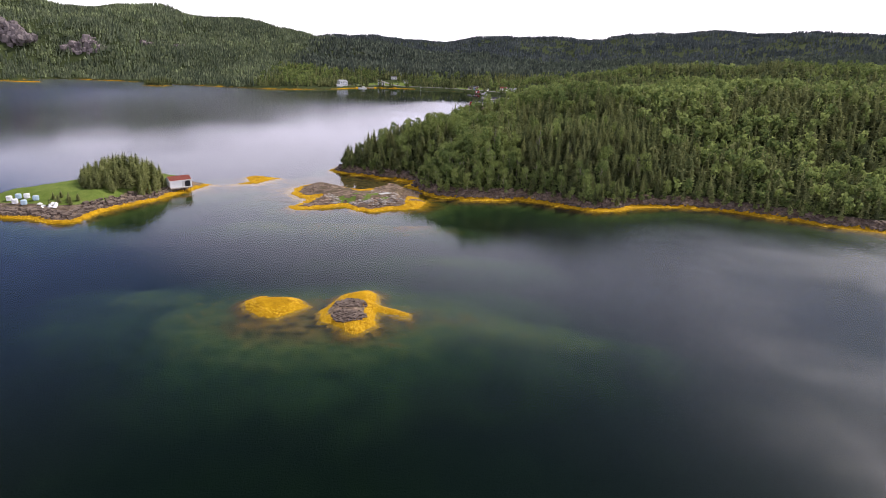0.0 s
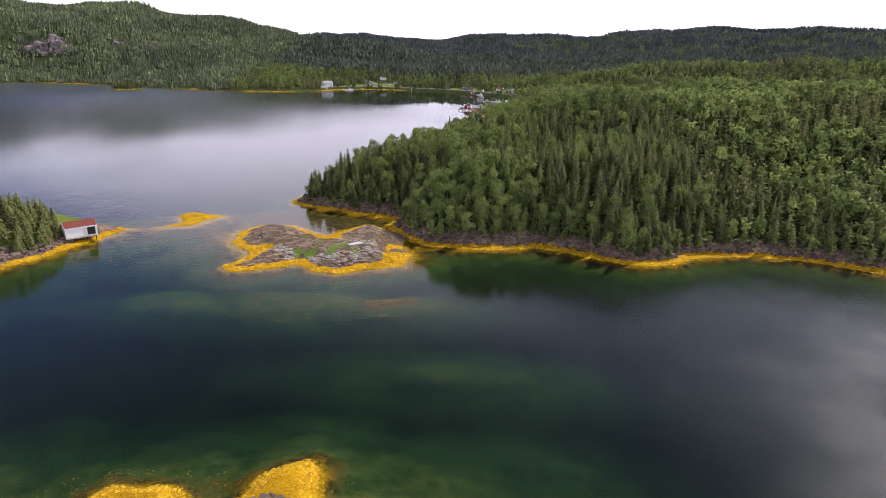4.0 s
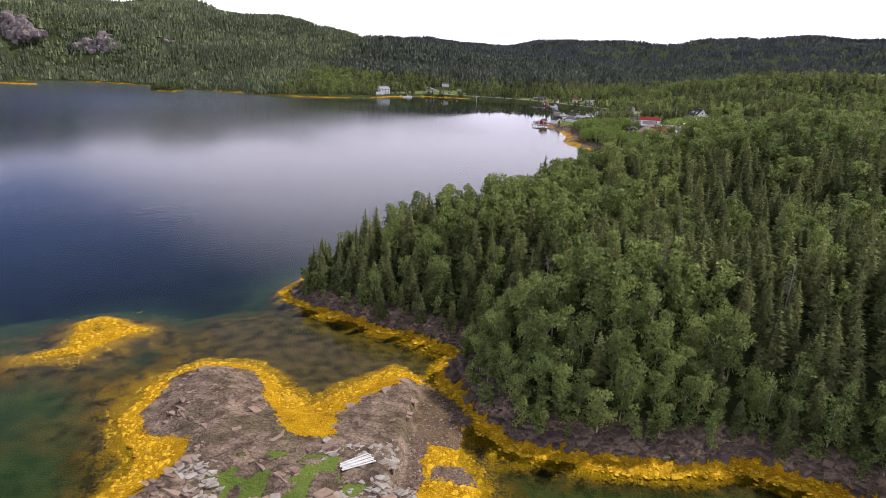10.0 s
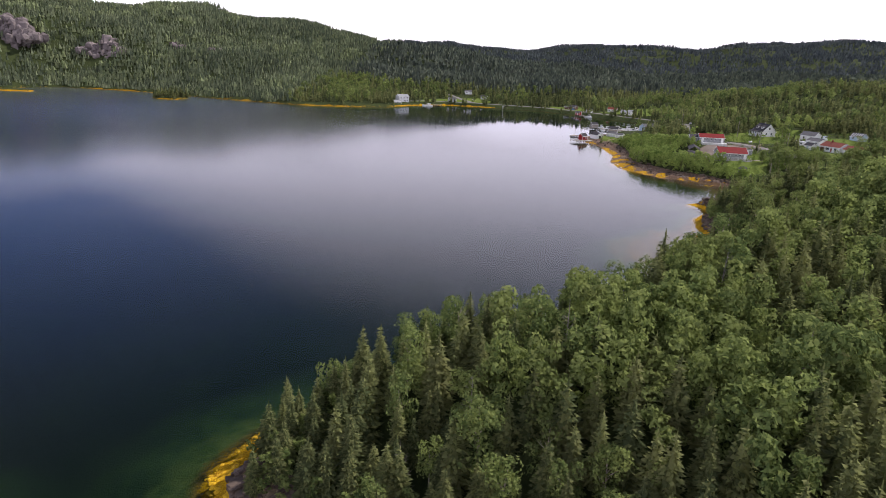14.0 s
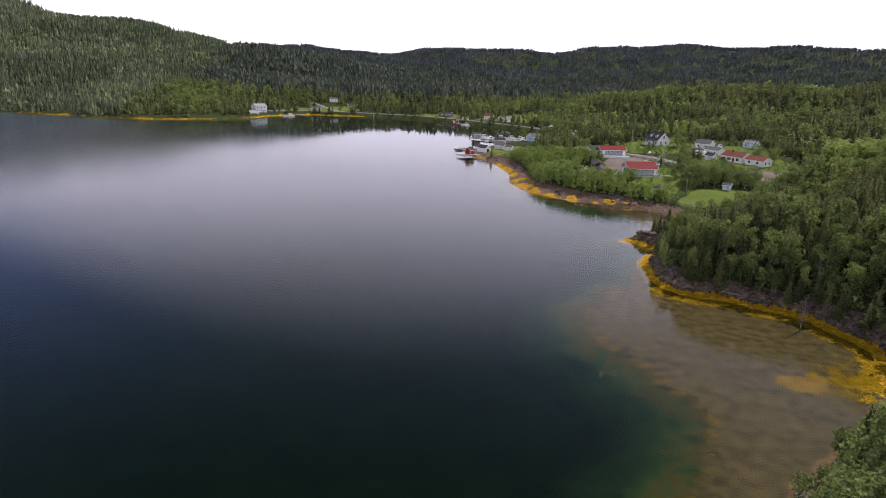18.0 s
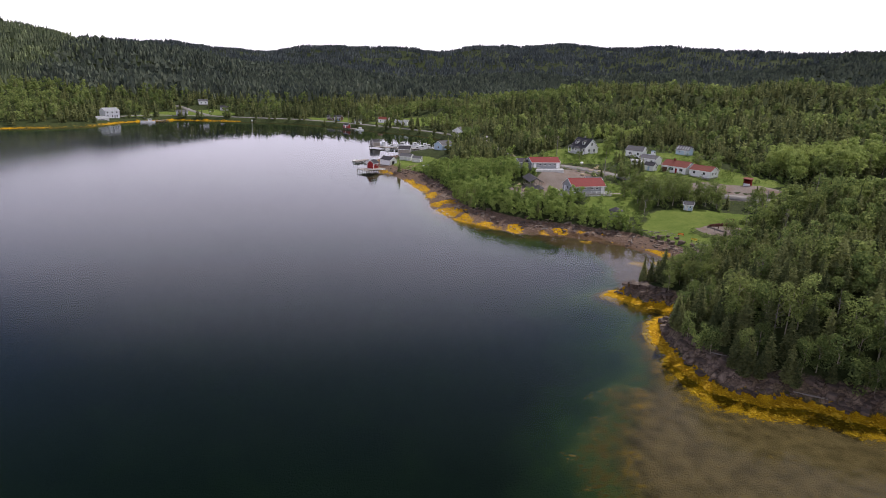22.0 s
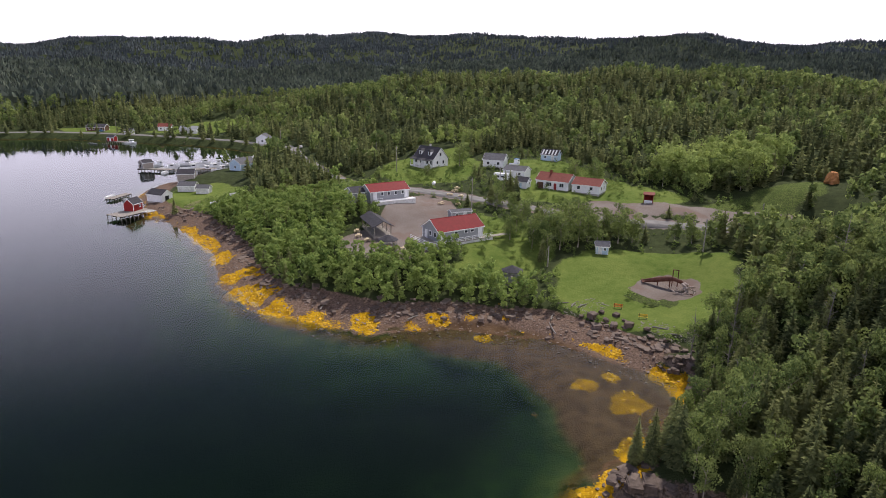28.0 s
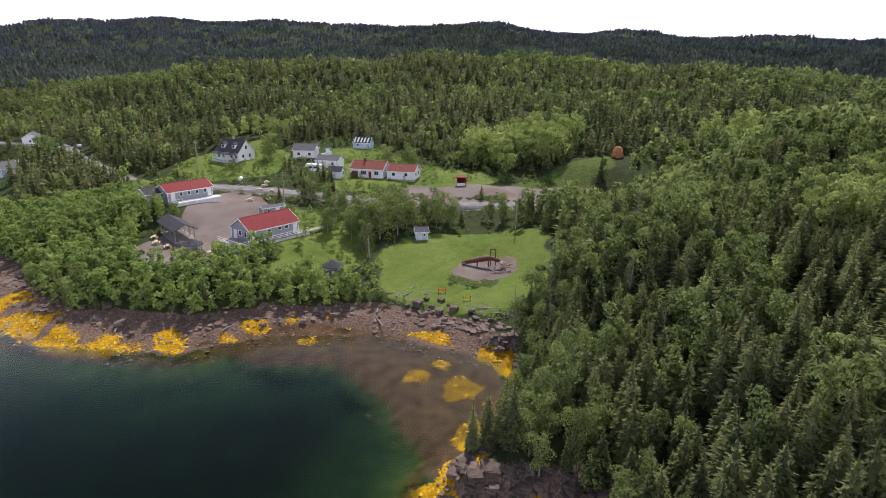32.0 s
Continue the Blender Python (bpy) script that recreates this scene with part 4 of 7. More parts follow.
rng = random.Random(7)
nrng = np.random.default_rng(7)
SPRUCE_NEAR = [spruce_crown(rng, 640, 0.058) for k in range(5)]
SPRUCE_MID = [spruce_crown(rng, 440, 0.063).arrays() for k in range(7)]
SPRUCE_BACK = [spruce_crown(rng, 44, 0.175).arrays() for k in range(7)]
LEAFY_NEAR = [leafy_crown(rng, 14, 95, 0.021) for k in range(5)]
LEAFY_MID = [leafy_crown(rng, 10, 56, 0.030).arrays() for k in range(7)]
LEAFY_BACK = [leafy_crown(rng, 7, 8, 0.085).arrays() for k in range(7)]
SHRUB = [leafy_crown(rng, 9, 7, 0.060, 0.8).arrays() for k in range(5)]
BUSH = [leafy_crown(rng, 18, 20, 0.040, 0.62).arrays() for k in range(7)]
SPRUCE_HILL = [far_clump(rng, 10, 0.85, False, 0.62).arrays() for k in range(7)]
LEAFY_HILL = [far_clump(rng, 8, 0.75, True, 0.7).arrays() for k in range(7)]
SPRUCE_FAR = [far_clump(rng, 5, 0.50, False).arrays() for k in range(7)]
LEAFY_FAR = [far_clump(rng, 4, 0.45, True).arrays() for k in range(7)]
SPRUCE_DISTANT = [far_clump(rng, 8, 1.05, False).arrays() for k in range(7)]
LEAFY_DISTANT = [far_clump(rng, 6, 1.05, True).arrays() for k in range(7)]


def scatter(x0, x1, y0, y1, cell, seed):
    """A jittered lattice of wooded places."""
    r = np.random.default_rng(seed)
    xs, ys = np.meshgrid(np.arange(x0, x1, cell), np.arange(y0, y1, cell))
    x, y = xs.ravel() + r.uniform(-0.45, 0.45, xs.size) * cell, ys.ravel() + r.uniform(-0.45, 0.45, xs.size) * cell
    p = plan(x, y)
    keep = p["wood"]
    open_ground = (x > 78) & (x < 178) & (y > 490) & (y < 622) & (np.hypot(x - 200, y - 545) > 30)
    keep &= ~open_ground | (r.uniform(0, 1, len(x)) < 0.16)
    return x[keep], y[keep], {k: v[keep] for k, v in p.items()}


PALE_STANDS = [(192, 536, 8), (118, 416, 14), (66, 548, 1), (240, 470, 20), (150, 640, 14)]


def stand(x, y, p, seed, low=5.5, high=11.0, shade=1.0):
    """Heights, turns and tints for trees, and which of them are broadleaved."""
    r = np.random.default_rng(seed)
    n = len(x)
    mix = fbm(x, y, 34, 3, 61) + r.uniform(-0.55, 0.55, n)
    leafy = mix > np.where((y > 360) & (y < 475), 0.20, np.where((y > 560) | (x > 175), 0.27, 0.06))
    leafy = leafy | ((np.hypot((x - 2) / 1.6, y - 228) < 13) & (r.uniform(0, 1, n) < 0.8))
    bright = np.zeros(n)
    edge = smooth(p["main"], 3, 14)
    h = (low + (high - low) * r.beta(2.2, 2.2, n)) * (0.72 + 0.28 * edge)
    for cx, cy, cr in PALE_STANDS:
        inside = np.hypot(x - cx, (y - cy) * 1.4) < cr * (0.8 + 0.4 * r.uniform(0, 1, n))
        leafy = leafy | inside
        bright = np.where(inside, 1.0, bright)
    scrub = (p["village"] > 0.5) & (x < 78) & (y < 600)
    leafy = leafy | (scrub & (r.uniform(0, 1, n) < 0.75))
    h = np.where(scrub, h * 0.56, h)
    tint = np.clip(0.5 + 0.45 * fbm(x, y, 60, 3, 71) + r.uniform(-0.5, 0.5, n) + 0.25 * scrub, 0, 1) * shade
    h = np.where((x > 78) & (x < 178) & (y > 490) & (y < 622), h * 0.62, h)
    tint = np.where(bright > 0, r.uniform(0.3, 1.0, n) + 1.0, tint)
    h = np.where((bright > 0) & (x > 165), r.uniform(10, 13, n), h)
    wide = np.where(leafy, r.uniform(0.75, 1.15, n), r.uniform(0.9, 1.25, n)) * np.where(scrub & leafy, 1.1, 1.0)
    rows = np.stack([x, y, p["z"] - 0.15, h, r.uniform(0, 6.28, n), wide, tint], 1)
    return rows, leafy


# near woods: headland and village; the nearest of them are trees of their own
x, y, p = scatter(-60, 190, 195, 640, 2.75, 3)
rows, leafy = stand(x, y, p, 5)
close = (p["main"] < 16) & ((p["z"] > 2.2) | ~leafy) & ((y < 300) & (x < 75) | (y > 372) & (y < 470) & (x < 95))
chosen = {}
for kind in (0, 1):
    ids = np.where(close & (leafy == kind))[0]
    chosen[kind] = ids[np.argsort(p["main"][ids])][:230]
rest = np.ones(len(x), bool)
for kind in (0, 1):
    rest[chosen[kind]] = False
    shapes = (SPRUCE_NEAR, LEAFY_NEAR)[kind]
    originals = []
    for s in shapes:
        tree = new(("spruce_tree", "birch_tree")[kind])
        tagged(tree, ("dark green spruce tree crowded on the rocky shore", "light green birch tree in full leaf among spruces")[kind], "tree",
               ("spruces of the headland", "birches of the headland")[kind])
        v, f = s.arrays()
        crown = mesh_from("crown", v, f, (M_SPRUCE, M_BIRCH)[kind])
        crown.parent = tree
        t = Shape()
        if kind == 0:
            stem(t, (0, 0, -0.05), (0, 0, 0.93), 0.012, 0.002, 6)
        else:
            stem(t, (0, 0, -0.05), (0.01, 0.0, 0.5), 0.014, 0.009, 6)
            stem(t, (0.01, 0, 0.48), (0.03, 0.02, 0.85), 0.009, 0.003)
            for k in range(6):
                a = k * 1.05
                stem(t, (0.01, 0, 0.34 + 0.06 * k), (0.12 * math.cos(a), 0.12 * math.sin(a), 0.5 + 0.06 * k), 0.006, 0.002, 4)
        v, f = t.arrays()
        trunk = mesh_from("trunk", v, f, (M_BARK, M_PALE_BARK)[kind])
        trunk.parent = tree
        originals.append(tree)
    for n, i in enumerate(chosen[kind]):
        px, py, pz, h, turn, wide, tint = rows[i]
        m = Matrix.Translation((px, py, pz)) @ Matrix.Rotation(turn, 4, "Z")
        if n < len(originals):
            ob = originals[n]
            ob.matrix_basis = m
        else:
            ob = copy_thing(originals[n % len(originals)], m)
        ob.scale = (h * wide, h * wide, h)
front = rest & ((x < 70) & (y < 345) | (x < 140) & (y > 372) & (y < 470))
back = rest & ~front
joined("spruce_woods", SPRUCE_MID, rows[front & ~leafy], M_SPRUCES, "dense dark green spruce woods on the headland", "trees", nrng)
joined("birch_woods", LEAFY_MID, rows[front & leafy], M_BIRCHES, "light green birch and alder woods among the spruces", "trees", nrng)
scrub = back & (x < 112) & (y > 470) & (y < 600)
back &= ~scrub
x2, y2, p2 = scatter(18, 82, 468, 604, 2.6, 4)
more, leafy2 = stand(x2, y2, p2, 6)
more = more[leafy2 & (p2["village"] > 0.5)]
joined("alder_scrub", BUSH, np.concatenate([rows[scrub & leafy], more]), M_FRESH, "bright green alder thicket between the halls and the beach", "trees", nrng)
joined("scrub_spruces", SPRUCE_MID, rows[scrub & ~leafy], M_SPRUCES, "young spruces among the alders of the village", "trees", nrng)
joined("inner_spruces", SPRUCE_BACK, rows[back & ~leafy], M_SPRUCES, "spruce woods inland and round the village", "trees", nrng)
pale = rows[:, 6] > 1.0
joined("pale_birches", LEAFY_MID, rows[back & leafy & pale] - np.array([0, 0, 0, 0, 0, 0, 1.0]), M_PALE, "stand of tall pale green birches beside the clearing", "trees", nrng)
joined("inner_birches", LEAFY_BACK, rows[back & leafy & ~pale], M_BIRCHES, "birch and alder woods inland and round the village", "trees", nrng)

# island trees
r = random.Random(12)
isle = []
for k in range(900):
    px, py = r.uniform(-140, -92), r.uniform(166, 226)
    isle.append((px, py))
isle = np.array(isle)
p = plan(isle[:, 0], isle[:, 1])
thick = ((np.hypot((isle[:, 0] + 111) / 13, (isle[:, 1] - 203) / 13) < 1) | (np.hypot((isle[:, 0] + 117) / 5, (isle[:, 1] - 180) / 4) < 1)) & (p["boat"] > 3.5)
isle, z = isle[thick], p["z"][thick]
kept = []
for (px, py), pz in zip(isle, z):
    if all(math.hypot(px - q[0], py - q[1]) > 1.7 for q in kept):
        kept.append((px, py, pz))
trees = np.array([(a, b, c - 0.1, (r.uniform(3.8, 5.0) + 5.6 * max(0, 1 - (math.hypot(a + 111, b - 203) / 13) ** 2)) * (0.6 if b < 186 else 1), r.uniform(0, 6.28), r.uniform(1.2, 1.7), r.uniform(0.8, 1.5)) for a, b, c in kept])
joined("island_spruces", SPRUCE_MID, trees, M_SPRUCES, "clump of green spruces on the small rocky island", "trees", nrng)

# the pale stand behind the clearing
x, y, p = scatter(160, 240, 512, 572, 4.2, 77)
inside = (np.hypot((x - 192) / 30, (y - 536) / 20) + 0.25 * fbm(x, y, 9, 3, 65) < 1) & (y > 514)
x, y, z = x[inside], y[inside], p["z"][inside]
n = len(x)
joined("pale_birches", LEAFY_MID, np.stack([x, y, z - 0.2, nrng.uniform(9.5, 14, n), nrng.uniform(0, 6.28, n), nrng.uniform(0.8, 1.1, n), nrng.uniform(0, 1, n)], 1), M_PALE,
       "stand of tall pale green birches behind the clearing", "trees", nrng)
stems = Shape()
for k in range(0, n, 2):
    stem(stems, (x[k], y[k], z[k] - 0.3), (x[k] + 0.3, y[k], z[k] + 7.5), 0.13, 0.06, 4)
v, f = stems.arrays()
tagged(mesh_from("birch_stems", v, f, M_PALE_BARK), "slender pale stems of the birch stand", "tree trunks", kind="stuff")

# woods on the hills behind
x, y, p = scatter(-260, 620, 560, 1000, 6.5, 13)
out = ~((x < 190) & (y < 640))
x, y, p = x[out], y[out], {k: v[out] for k, v in p.items()}
x2, y2, p2 = scatter(190, 560, 150, 560, 6.0, 15)
rows, leafy = stand(x, y, p, 17, 7, 13)
rows2, leafy2 = stand(x2, y2, p2, 18, 7, 13)
rows, leafy = np.concatenate([rows, rows2]), np.concatenate([leafy, leafy2])
joined("hillside_spruces", SPRUCE_BACK, rows[~leafy], M_SPRUCES, "spruce woods on the hillside behind the village", "trees", nrng)
pale = rows[:, 6] > 1.0
joined("pale_birches", LEAFY_MID, rows[leafy & pale] - np.array([0, 0, 0, 0, 0, 0, 1.0]), M_PALE, "stand of tall pale green birches behind the clearing", "trees", nrng)
joined("hillside_birches", LEAFY_BACK, rows[leafy & ~pale], M_BIRCHES, "pale green birch woods on the hillside behind the village", "trees", nrng)

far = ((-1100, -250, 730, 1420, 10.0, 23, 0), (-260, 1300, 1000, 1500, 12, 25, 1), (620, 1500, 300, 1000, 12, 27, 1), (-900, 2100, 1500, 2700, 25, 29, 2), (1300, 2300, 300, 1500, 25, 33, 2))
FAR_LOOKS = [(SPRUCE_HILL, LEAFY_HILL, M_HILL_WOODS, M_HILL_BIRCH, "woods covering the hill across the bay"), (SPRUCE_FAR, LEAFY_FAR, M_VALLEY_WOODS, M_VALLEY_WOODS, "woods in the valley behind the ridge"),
             (SPRUCE_DISTANT, LEAFY_DISTANT, M_HAZED_WOODS, M_HAZED_WOODS, "woods covering the distant hills")]
for layer, (spruces, birches, dark_look, light_look, what) in enumerate(FAR_LOOKS):
    rows, leafy = [], []
    for n, (xa, xb, ya, yb, cell, seed, which) in enumerate(far):
        if which == layer:
            a, b, c = scatter(xa, xb, ya, yb, cell, seed)
            q, l = stand(a, b, c, 31 + n, *((7.5, 11) if layer == 0 else (9, 13)))
            q[:, 5] = (1.1, 1.5, 1.5, 1.15, 1.15)[n] * nrng.uniform(0.85, 1.2, len(q))
            rows.append(q)
            leafy.append(l)
    rows, leafy = np.concatenate(rows), np.concatenate(leafy)
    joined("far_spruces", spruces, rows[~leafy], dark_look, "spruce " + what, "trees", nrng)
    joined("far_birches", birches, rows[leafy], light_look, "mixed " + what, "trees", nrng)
r = random.Random(5)
spots_on_islet = [(r.uniform(-382, -356), r.uniform(773, 795)) for k in range(26)]
joined("islet_spruces", SPRUCE_MID, [(a, b, ground_at(a, b) - 0.2, r.uniform(6, 11), r.uniform(0, 6.28), 1.1, r.uniform(0.2, 0.8)) for a, b in spots_on_islet], M_SPRUCES,
       "small dark spruces on the low islet", "trees", nrng)

# ---------------------------------------------------------------- building helpers


def part(name, shape, material, parent, label=""):
    """One mesh of boxes, sweeps or loose faces under a thing or a part."""
    me = bpy.data.meshes.new(name)
    me.from_pydata([tuple(v) for v in shape.v], [], shape.f)
    me.materials.append(material)
    ob = new(name, me)
    if parent is not None:
        ob.parent = parent
    if label:
        ob["label"] = label
    return ob


def box(shape, x0, x1, y0, y1, z0, z1):
    v = [(x, y, z) for z in (z0, z1) for x, y in ((x0, y0), (x1, y0), (x1, y1), (x0, y1))]
    shape.add(v, [(3, 2, 1, 0), (4, 5, 6, 7), (0, 1, 5, 4), (1, 2, 6, 5), (2, 3, 7, 6), (3, 0, 4, 7)])
    return shape


def boxes(*rows):
    s = Shape()
    for row in rows:
        box(s, *row)
    return s


def prism(shape, section, x0, x1):
    """A closed section of y, z drawn out along x."""
    n = len(section)
    shape.add([(x0, y, z) for y, z in section] + [(x1, y, z) for y, z in section],
              [tuple(range(n))[::-1], tuple(range(n, 2 * n))] + [(k, (k + 1) % n, n + (k + 1) % n, n + k) for k in range(n)])
    return shape


def sweep(shape, points, radii, sides=8):
    """A tube along points with a radius at each."""
    pts = [Vector(p) for p in points]
    rings = []
    for k, p in enumerate(pts):
        way = (pts[min(k + 1, len(pts) - 1)] - pts[max(k - 1, 0)]).normalized()
        q = way.to_track_quat("Z", "Y")
        rings += [p + q @ Vector((math.cos(a) * radii[k], math.sin(a) * radii[k], 0)) for a in [6.2832 * j / sides for j in range(sides)]]
    faces = [(k * sides + j, k * sides + (j + 1) % sides, (k + 1) * sides + (j + 1) % sides, (k + 1) * sides + j)
             for k in range(len(pts) - 1) for j in range(sides)]
    faces += [tuple(range(sides))[::-1], tuple(range((len(pts) - 1) * sides, len(pts) * sides))]
    shape.add(rings, faces)
    return shape


def thing(name, label, category, m, group=""):
    ob = new(name)
    ob.matrix_basis = m
    return tagged(ob, label, category, group)


def stand_at(x, y, turn=0.0, z=None):
    return pose(x, y, ground_at(x, y) if z is None else z, 0, 0, turn)


M_GREY_SIDING = painted("grey_siding", (0.30, 0.315, 0.33), 0.6, 0.12)
M_WHITE = painted("white_paint", (0.78, 0.79, 0.80), 0.55, 0.12)
M_OLD_WHITE = painted("weathered_white", (0.62, 0.63, 0.62), 0.75, 0.3)
M_RED_ROOF = painted("red_metal_roof", (0.200, 0.016, 0.019), 0.6, 0.22, 1.5, 0.06)
M_RUST_ROOF = painted("red_shingles", (0.195, 0.058, 0.045), 0.8, 0.25)
M_DARK_ROOF = painted("dark_shingles", (0.062, 0.060, 0.068), 0.85, 0.3)
M_GREY_ROOF = painted("grey_shingles", (0.125, 0.125, 0.135), 0.85, 0.3)
M_RED = painted("barn_red", (0.26, 0.028, 0.026), 0.65, 0.25)
M_BROWN = painted("brown_boards", (0.13, 0.075, 0.05), 0.75, 0.3)
M_PLANK = painted("weathered_planks", (0.33, 0.30, 0.265), 0.85, 0.3, 3)
M_PALE_PLANK = painted("pale_timber", (0.56, 0.46, 0.30), 0.75, 0.2, 3)
M_DARK_WOOD = painted("tarred_timber", (0.060, 0.050, 0.045), 0.9, 0.3, 3)
M_CONCRETE = painted("concrete", (0.36, 0.35, 0.33), 0.9, 0.25)
M_BLUE = painted("blue_paint", (0.09, 0.22, 0.42), 0.5, 0.15)
M_PALE_BLUE = painted("pale_blue_paint", (0.42, 0.55, 0.66), 0.6, 0.15)
M_YELLOW = painted("yellow_paint", (0.62, 0.44, 0.05), 0.6, 0.15)
M_ORANGE = painted("orange_paint", (0.66, 0.19, 0.03), 0.6, 0.15)
M_BLACK = painted("rubber_and_black_doorways", (0.03, 0.03, 0.032), 0.8, 0.2)
M_STEEL = painted("dull_steel", (0.42, 0.42, 0.43), 0.45, 0.2, 3, 0.4, 0.6)
M_SQUID = painted("red_brown_sculpture", (0.135, 0.058, 0.042), 0.65, 0.35)
M_ARM = painted("pale_sculpture", (0.40, 0.33, 0.29), 0.7, 0.3)
M_EARTH = painted("orange_earth", (0.50, 0.24, 0.10), 0.95, 0.3)


def glass_material():
    m = Nodes("window_glass")
    return m.surface((0.035, 0.042, 0.05), 0.06, 0.0, None, 0.8)


M_GLASS = glass_material()


def window(parent, side, u, z, w, h, L, W, panes=1):
    """A window with its frame and panes on one side of a house: f, b, l or r; u runs along that side."""
    depth = {"f": -W / 2, "b": W / 2, "l": -L / 2, "r": L / 2}[side]
    sign = 1 if side in "br" else -1

    def at(u0, u1, d0, d1, z0, z1):
        a, b = sorted((depth + sign * d0, depth + sign * d1))
        return (u0, u1, a, b, z0, z1) if side in "fb" else (a, b, u0, u1, z0, z1)

    b = 0.12
    frame_rows = [at(u - w / 2 - b, u - w / 2, -0.05, 0.05, z - b, z + h + b), at(u + w / 2, u + w / 2 + b, -0.05, 0.05, z - b, z + h + b),
                  at(u - w / 2, u + w / 2, -0.05, 0.05, z - b, z), at(u - w / 2, u + w / 2, -0.05, 0.05, z + h, z + h + b)]
    frame_rows += [at(u - w / 2 + w * k / panes - 0.03, u - w / 2 + w * k / panes + 0.03, -0.05, 0.04, z, z + h) for k in range(1, panes)]
    win = part("window", boxes(*frame_rows), M_WHITE, parent)
    for k in range(panes):
        gap = 0.035
        part("pane", boxes(at(u - w / 2 + w * k / panes + gap, u - w / 2 + w * (k + 1) / panes - gap, -0.04, 0.015, z + 0.005, z + h - 0.005)), M_GLASS, win)
    return win


def door(parent, side, u, w, h, L, W, material, z=0.0):
    depth = {"f": -W / 2, "b": W / 2, "l": -L / 2, "r": L / 2}[side]
    sign = 1 if side in "br" else -1

    def at(u0, u1, d0, d1, z0, z1):
        a, b = sorted((depth + sign * d0, depth + sign * d1))
        return (u0, u1, a, b, z0, z1) if side in "fb" else (a, b, u0, u1, z0, z1)

    leaf = part("door", boxes(at(u - w / 2, u + w / 2, -0.05, 0.03, z, z + h)), material, parent)
    part("door_frame", boxes(at(u - w / 2 - 0.11, u - w / 2, -0.05, 0.06, z, z + h + 0.1), at(u + w / 2, u + w / 2 + 0.11, -0.05, 0.06, z, z + h + 0.1),
                             at(u - w / 2, u + w / 2, -0.05, 0.06, z + h, z + h + 0.1)), M_WHITE, leaf)
    part("handle", boxes(at(u + w / 2 - 0.16, u + w / 2 - 0.08, 0.03, 0.09, z + 0.95, z + 1.07)), M_STEEL, leaf)


def house(name, label, m, L, W, eave, ridge, wall, roof, windows=(), doors=(), category="house", over=0.35, base=1.2, trim=None, group="", piles=False):
    """A gabled building with its long side along x and its front towards -y."""
    ob = thing(name, label, category, m, group)
    section = [(-W / 2, 0), (W / 2, 0), (W / 2, eave), (0, ridge), (-W / 2, eave)]
    part("wall", prism(Shape(), section, -L / 2, L / 2), wall, ob)
    if base and not piles:
        part("foundation", boxes((-L / 2 + 0.06, L / 2 - 0.06, -W / 2 + 0.06, W / 2 - 0.06, -base, -0.004)), M_CONCRETE, ob)
    if piles:
        for px in np.linspace(-L / 2 + 0.3, L / 2 - 0.3, 4):
            for py in (-W / 2 + 0.25, W / 2 - 0.25):
                part("pile", sweep(Shape(), [(px, py, -2.2), (px, py, -0.004)], [0.12, 0.11], 6), M_DARK_WOOD, ob)
    slope = (ridge - eave) / (W / 2)
    t = 0.16
    low_y, low_z = W / 2 + over, eave - slope * over
    for sgn in (-1, 1):
        sec = [(0, ridge + 0.004), (sgn * low_y, low_z + 0.004), (sgn * low_y, low_z + t), (0, ridge + t)]
        sl = part("roof_slope", prism(Shape(), sec if sgn < 0 else sec[::-1], -L / 2 - over, L / 2 + over), roof, ob)
        fy = sorted((sgn * low_y, sgn * (low_y + 0.05)))
        part("fascia", boxes((-L / 2 - over, L / 2 + over, fy[0], fy[1], low_z - 0.06, low_z + t)), trim or M_WHITE, ob)
    for sgn in (-1, 1):
        s = Shape()
        x0 = sgn * (L / 2 + over)
        xs = sorted((x0, x0 + sgn * 0.05))
        for g in (-1, 1):
            sec = [(0, ridge - 0.08), (g * low_y, low_z - 0.08), (g * low_y, low_z + t), (0, ridge + t)]
            prism(s, sec if g < 0 else sec[::-1], *xs)
        part("barge_board", s, trim or M_WHITE, ob)
    part("ridge_cap", prism(Shape(), [(-0.16, ridge + t - 0.16 * slope + 0.01), (0, ridge + t + 0.01), (0.16, ridge + t - 0.16 * slope + 0.01), (0, ridge + t + 0.06)], -L / 2 - over,
                            L / 2 + over), roof, ob)
    for cx in (-L / 2, L / 2):
        for cy in (-W / 2, W / 2):
            part("corner_board", boxes((cx - 0.07 - (0.012 if cx < 0 else -0.0), cx + 0.07 + (0.012 if cx > 0 else 0), cy - 0.082, cy + 0.082, 0.01, eave - slope * 0.09)), trim or M_WHITE, ob)
    for w in windows:
        window(ob, *w[:5], L, W, *(w[5:] or (1,)))
    for d in doors:
        door(ob, *d[:4], L, W, *d[4:])
    return ob


# ---------------------------------------------------------------- the red-roofed halls and the yard
hall = house("community_hall", "grey sided hall with a red metal roof above the cove", pose(77, 526.6, 7.45, 0, 0, 2.5), 13.2, 7.4, 2.6, 4.9, M_GREY_SIDING, M_RED_ROOF,
             [("f", -1.6, 1.5, 0.9, 0.6), ("f", 1.4, 1.5, 0.9, 0.6), ("f", 3.3, 1.5, 0.9, 0.6), ("l", -1.9, 1.0, 0.9, 1.1), ("l", 0.2, 1.0, 0.9, 1.1), ("r", 0, 1.1, 1, 1), ("b", 2, 1.1, 1, 1)],
             [("f", -5.6, 0.95, 2.05, M_WHITE), ("f", 5.7, 0.95, 2.05, M_WHITE), ("l", 2.1, 0.95, 2.05, M_WHITE)])
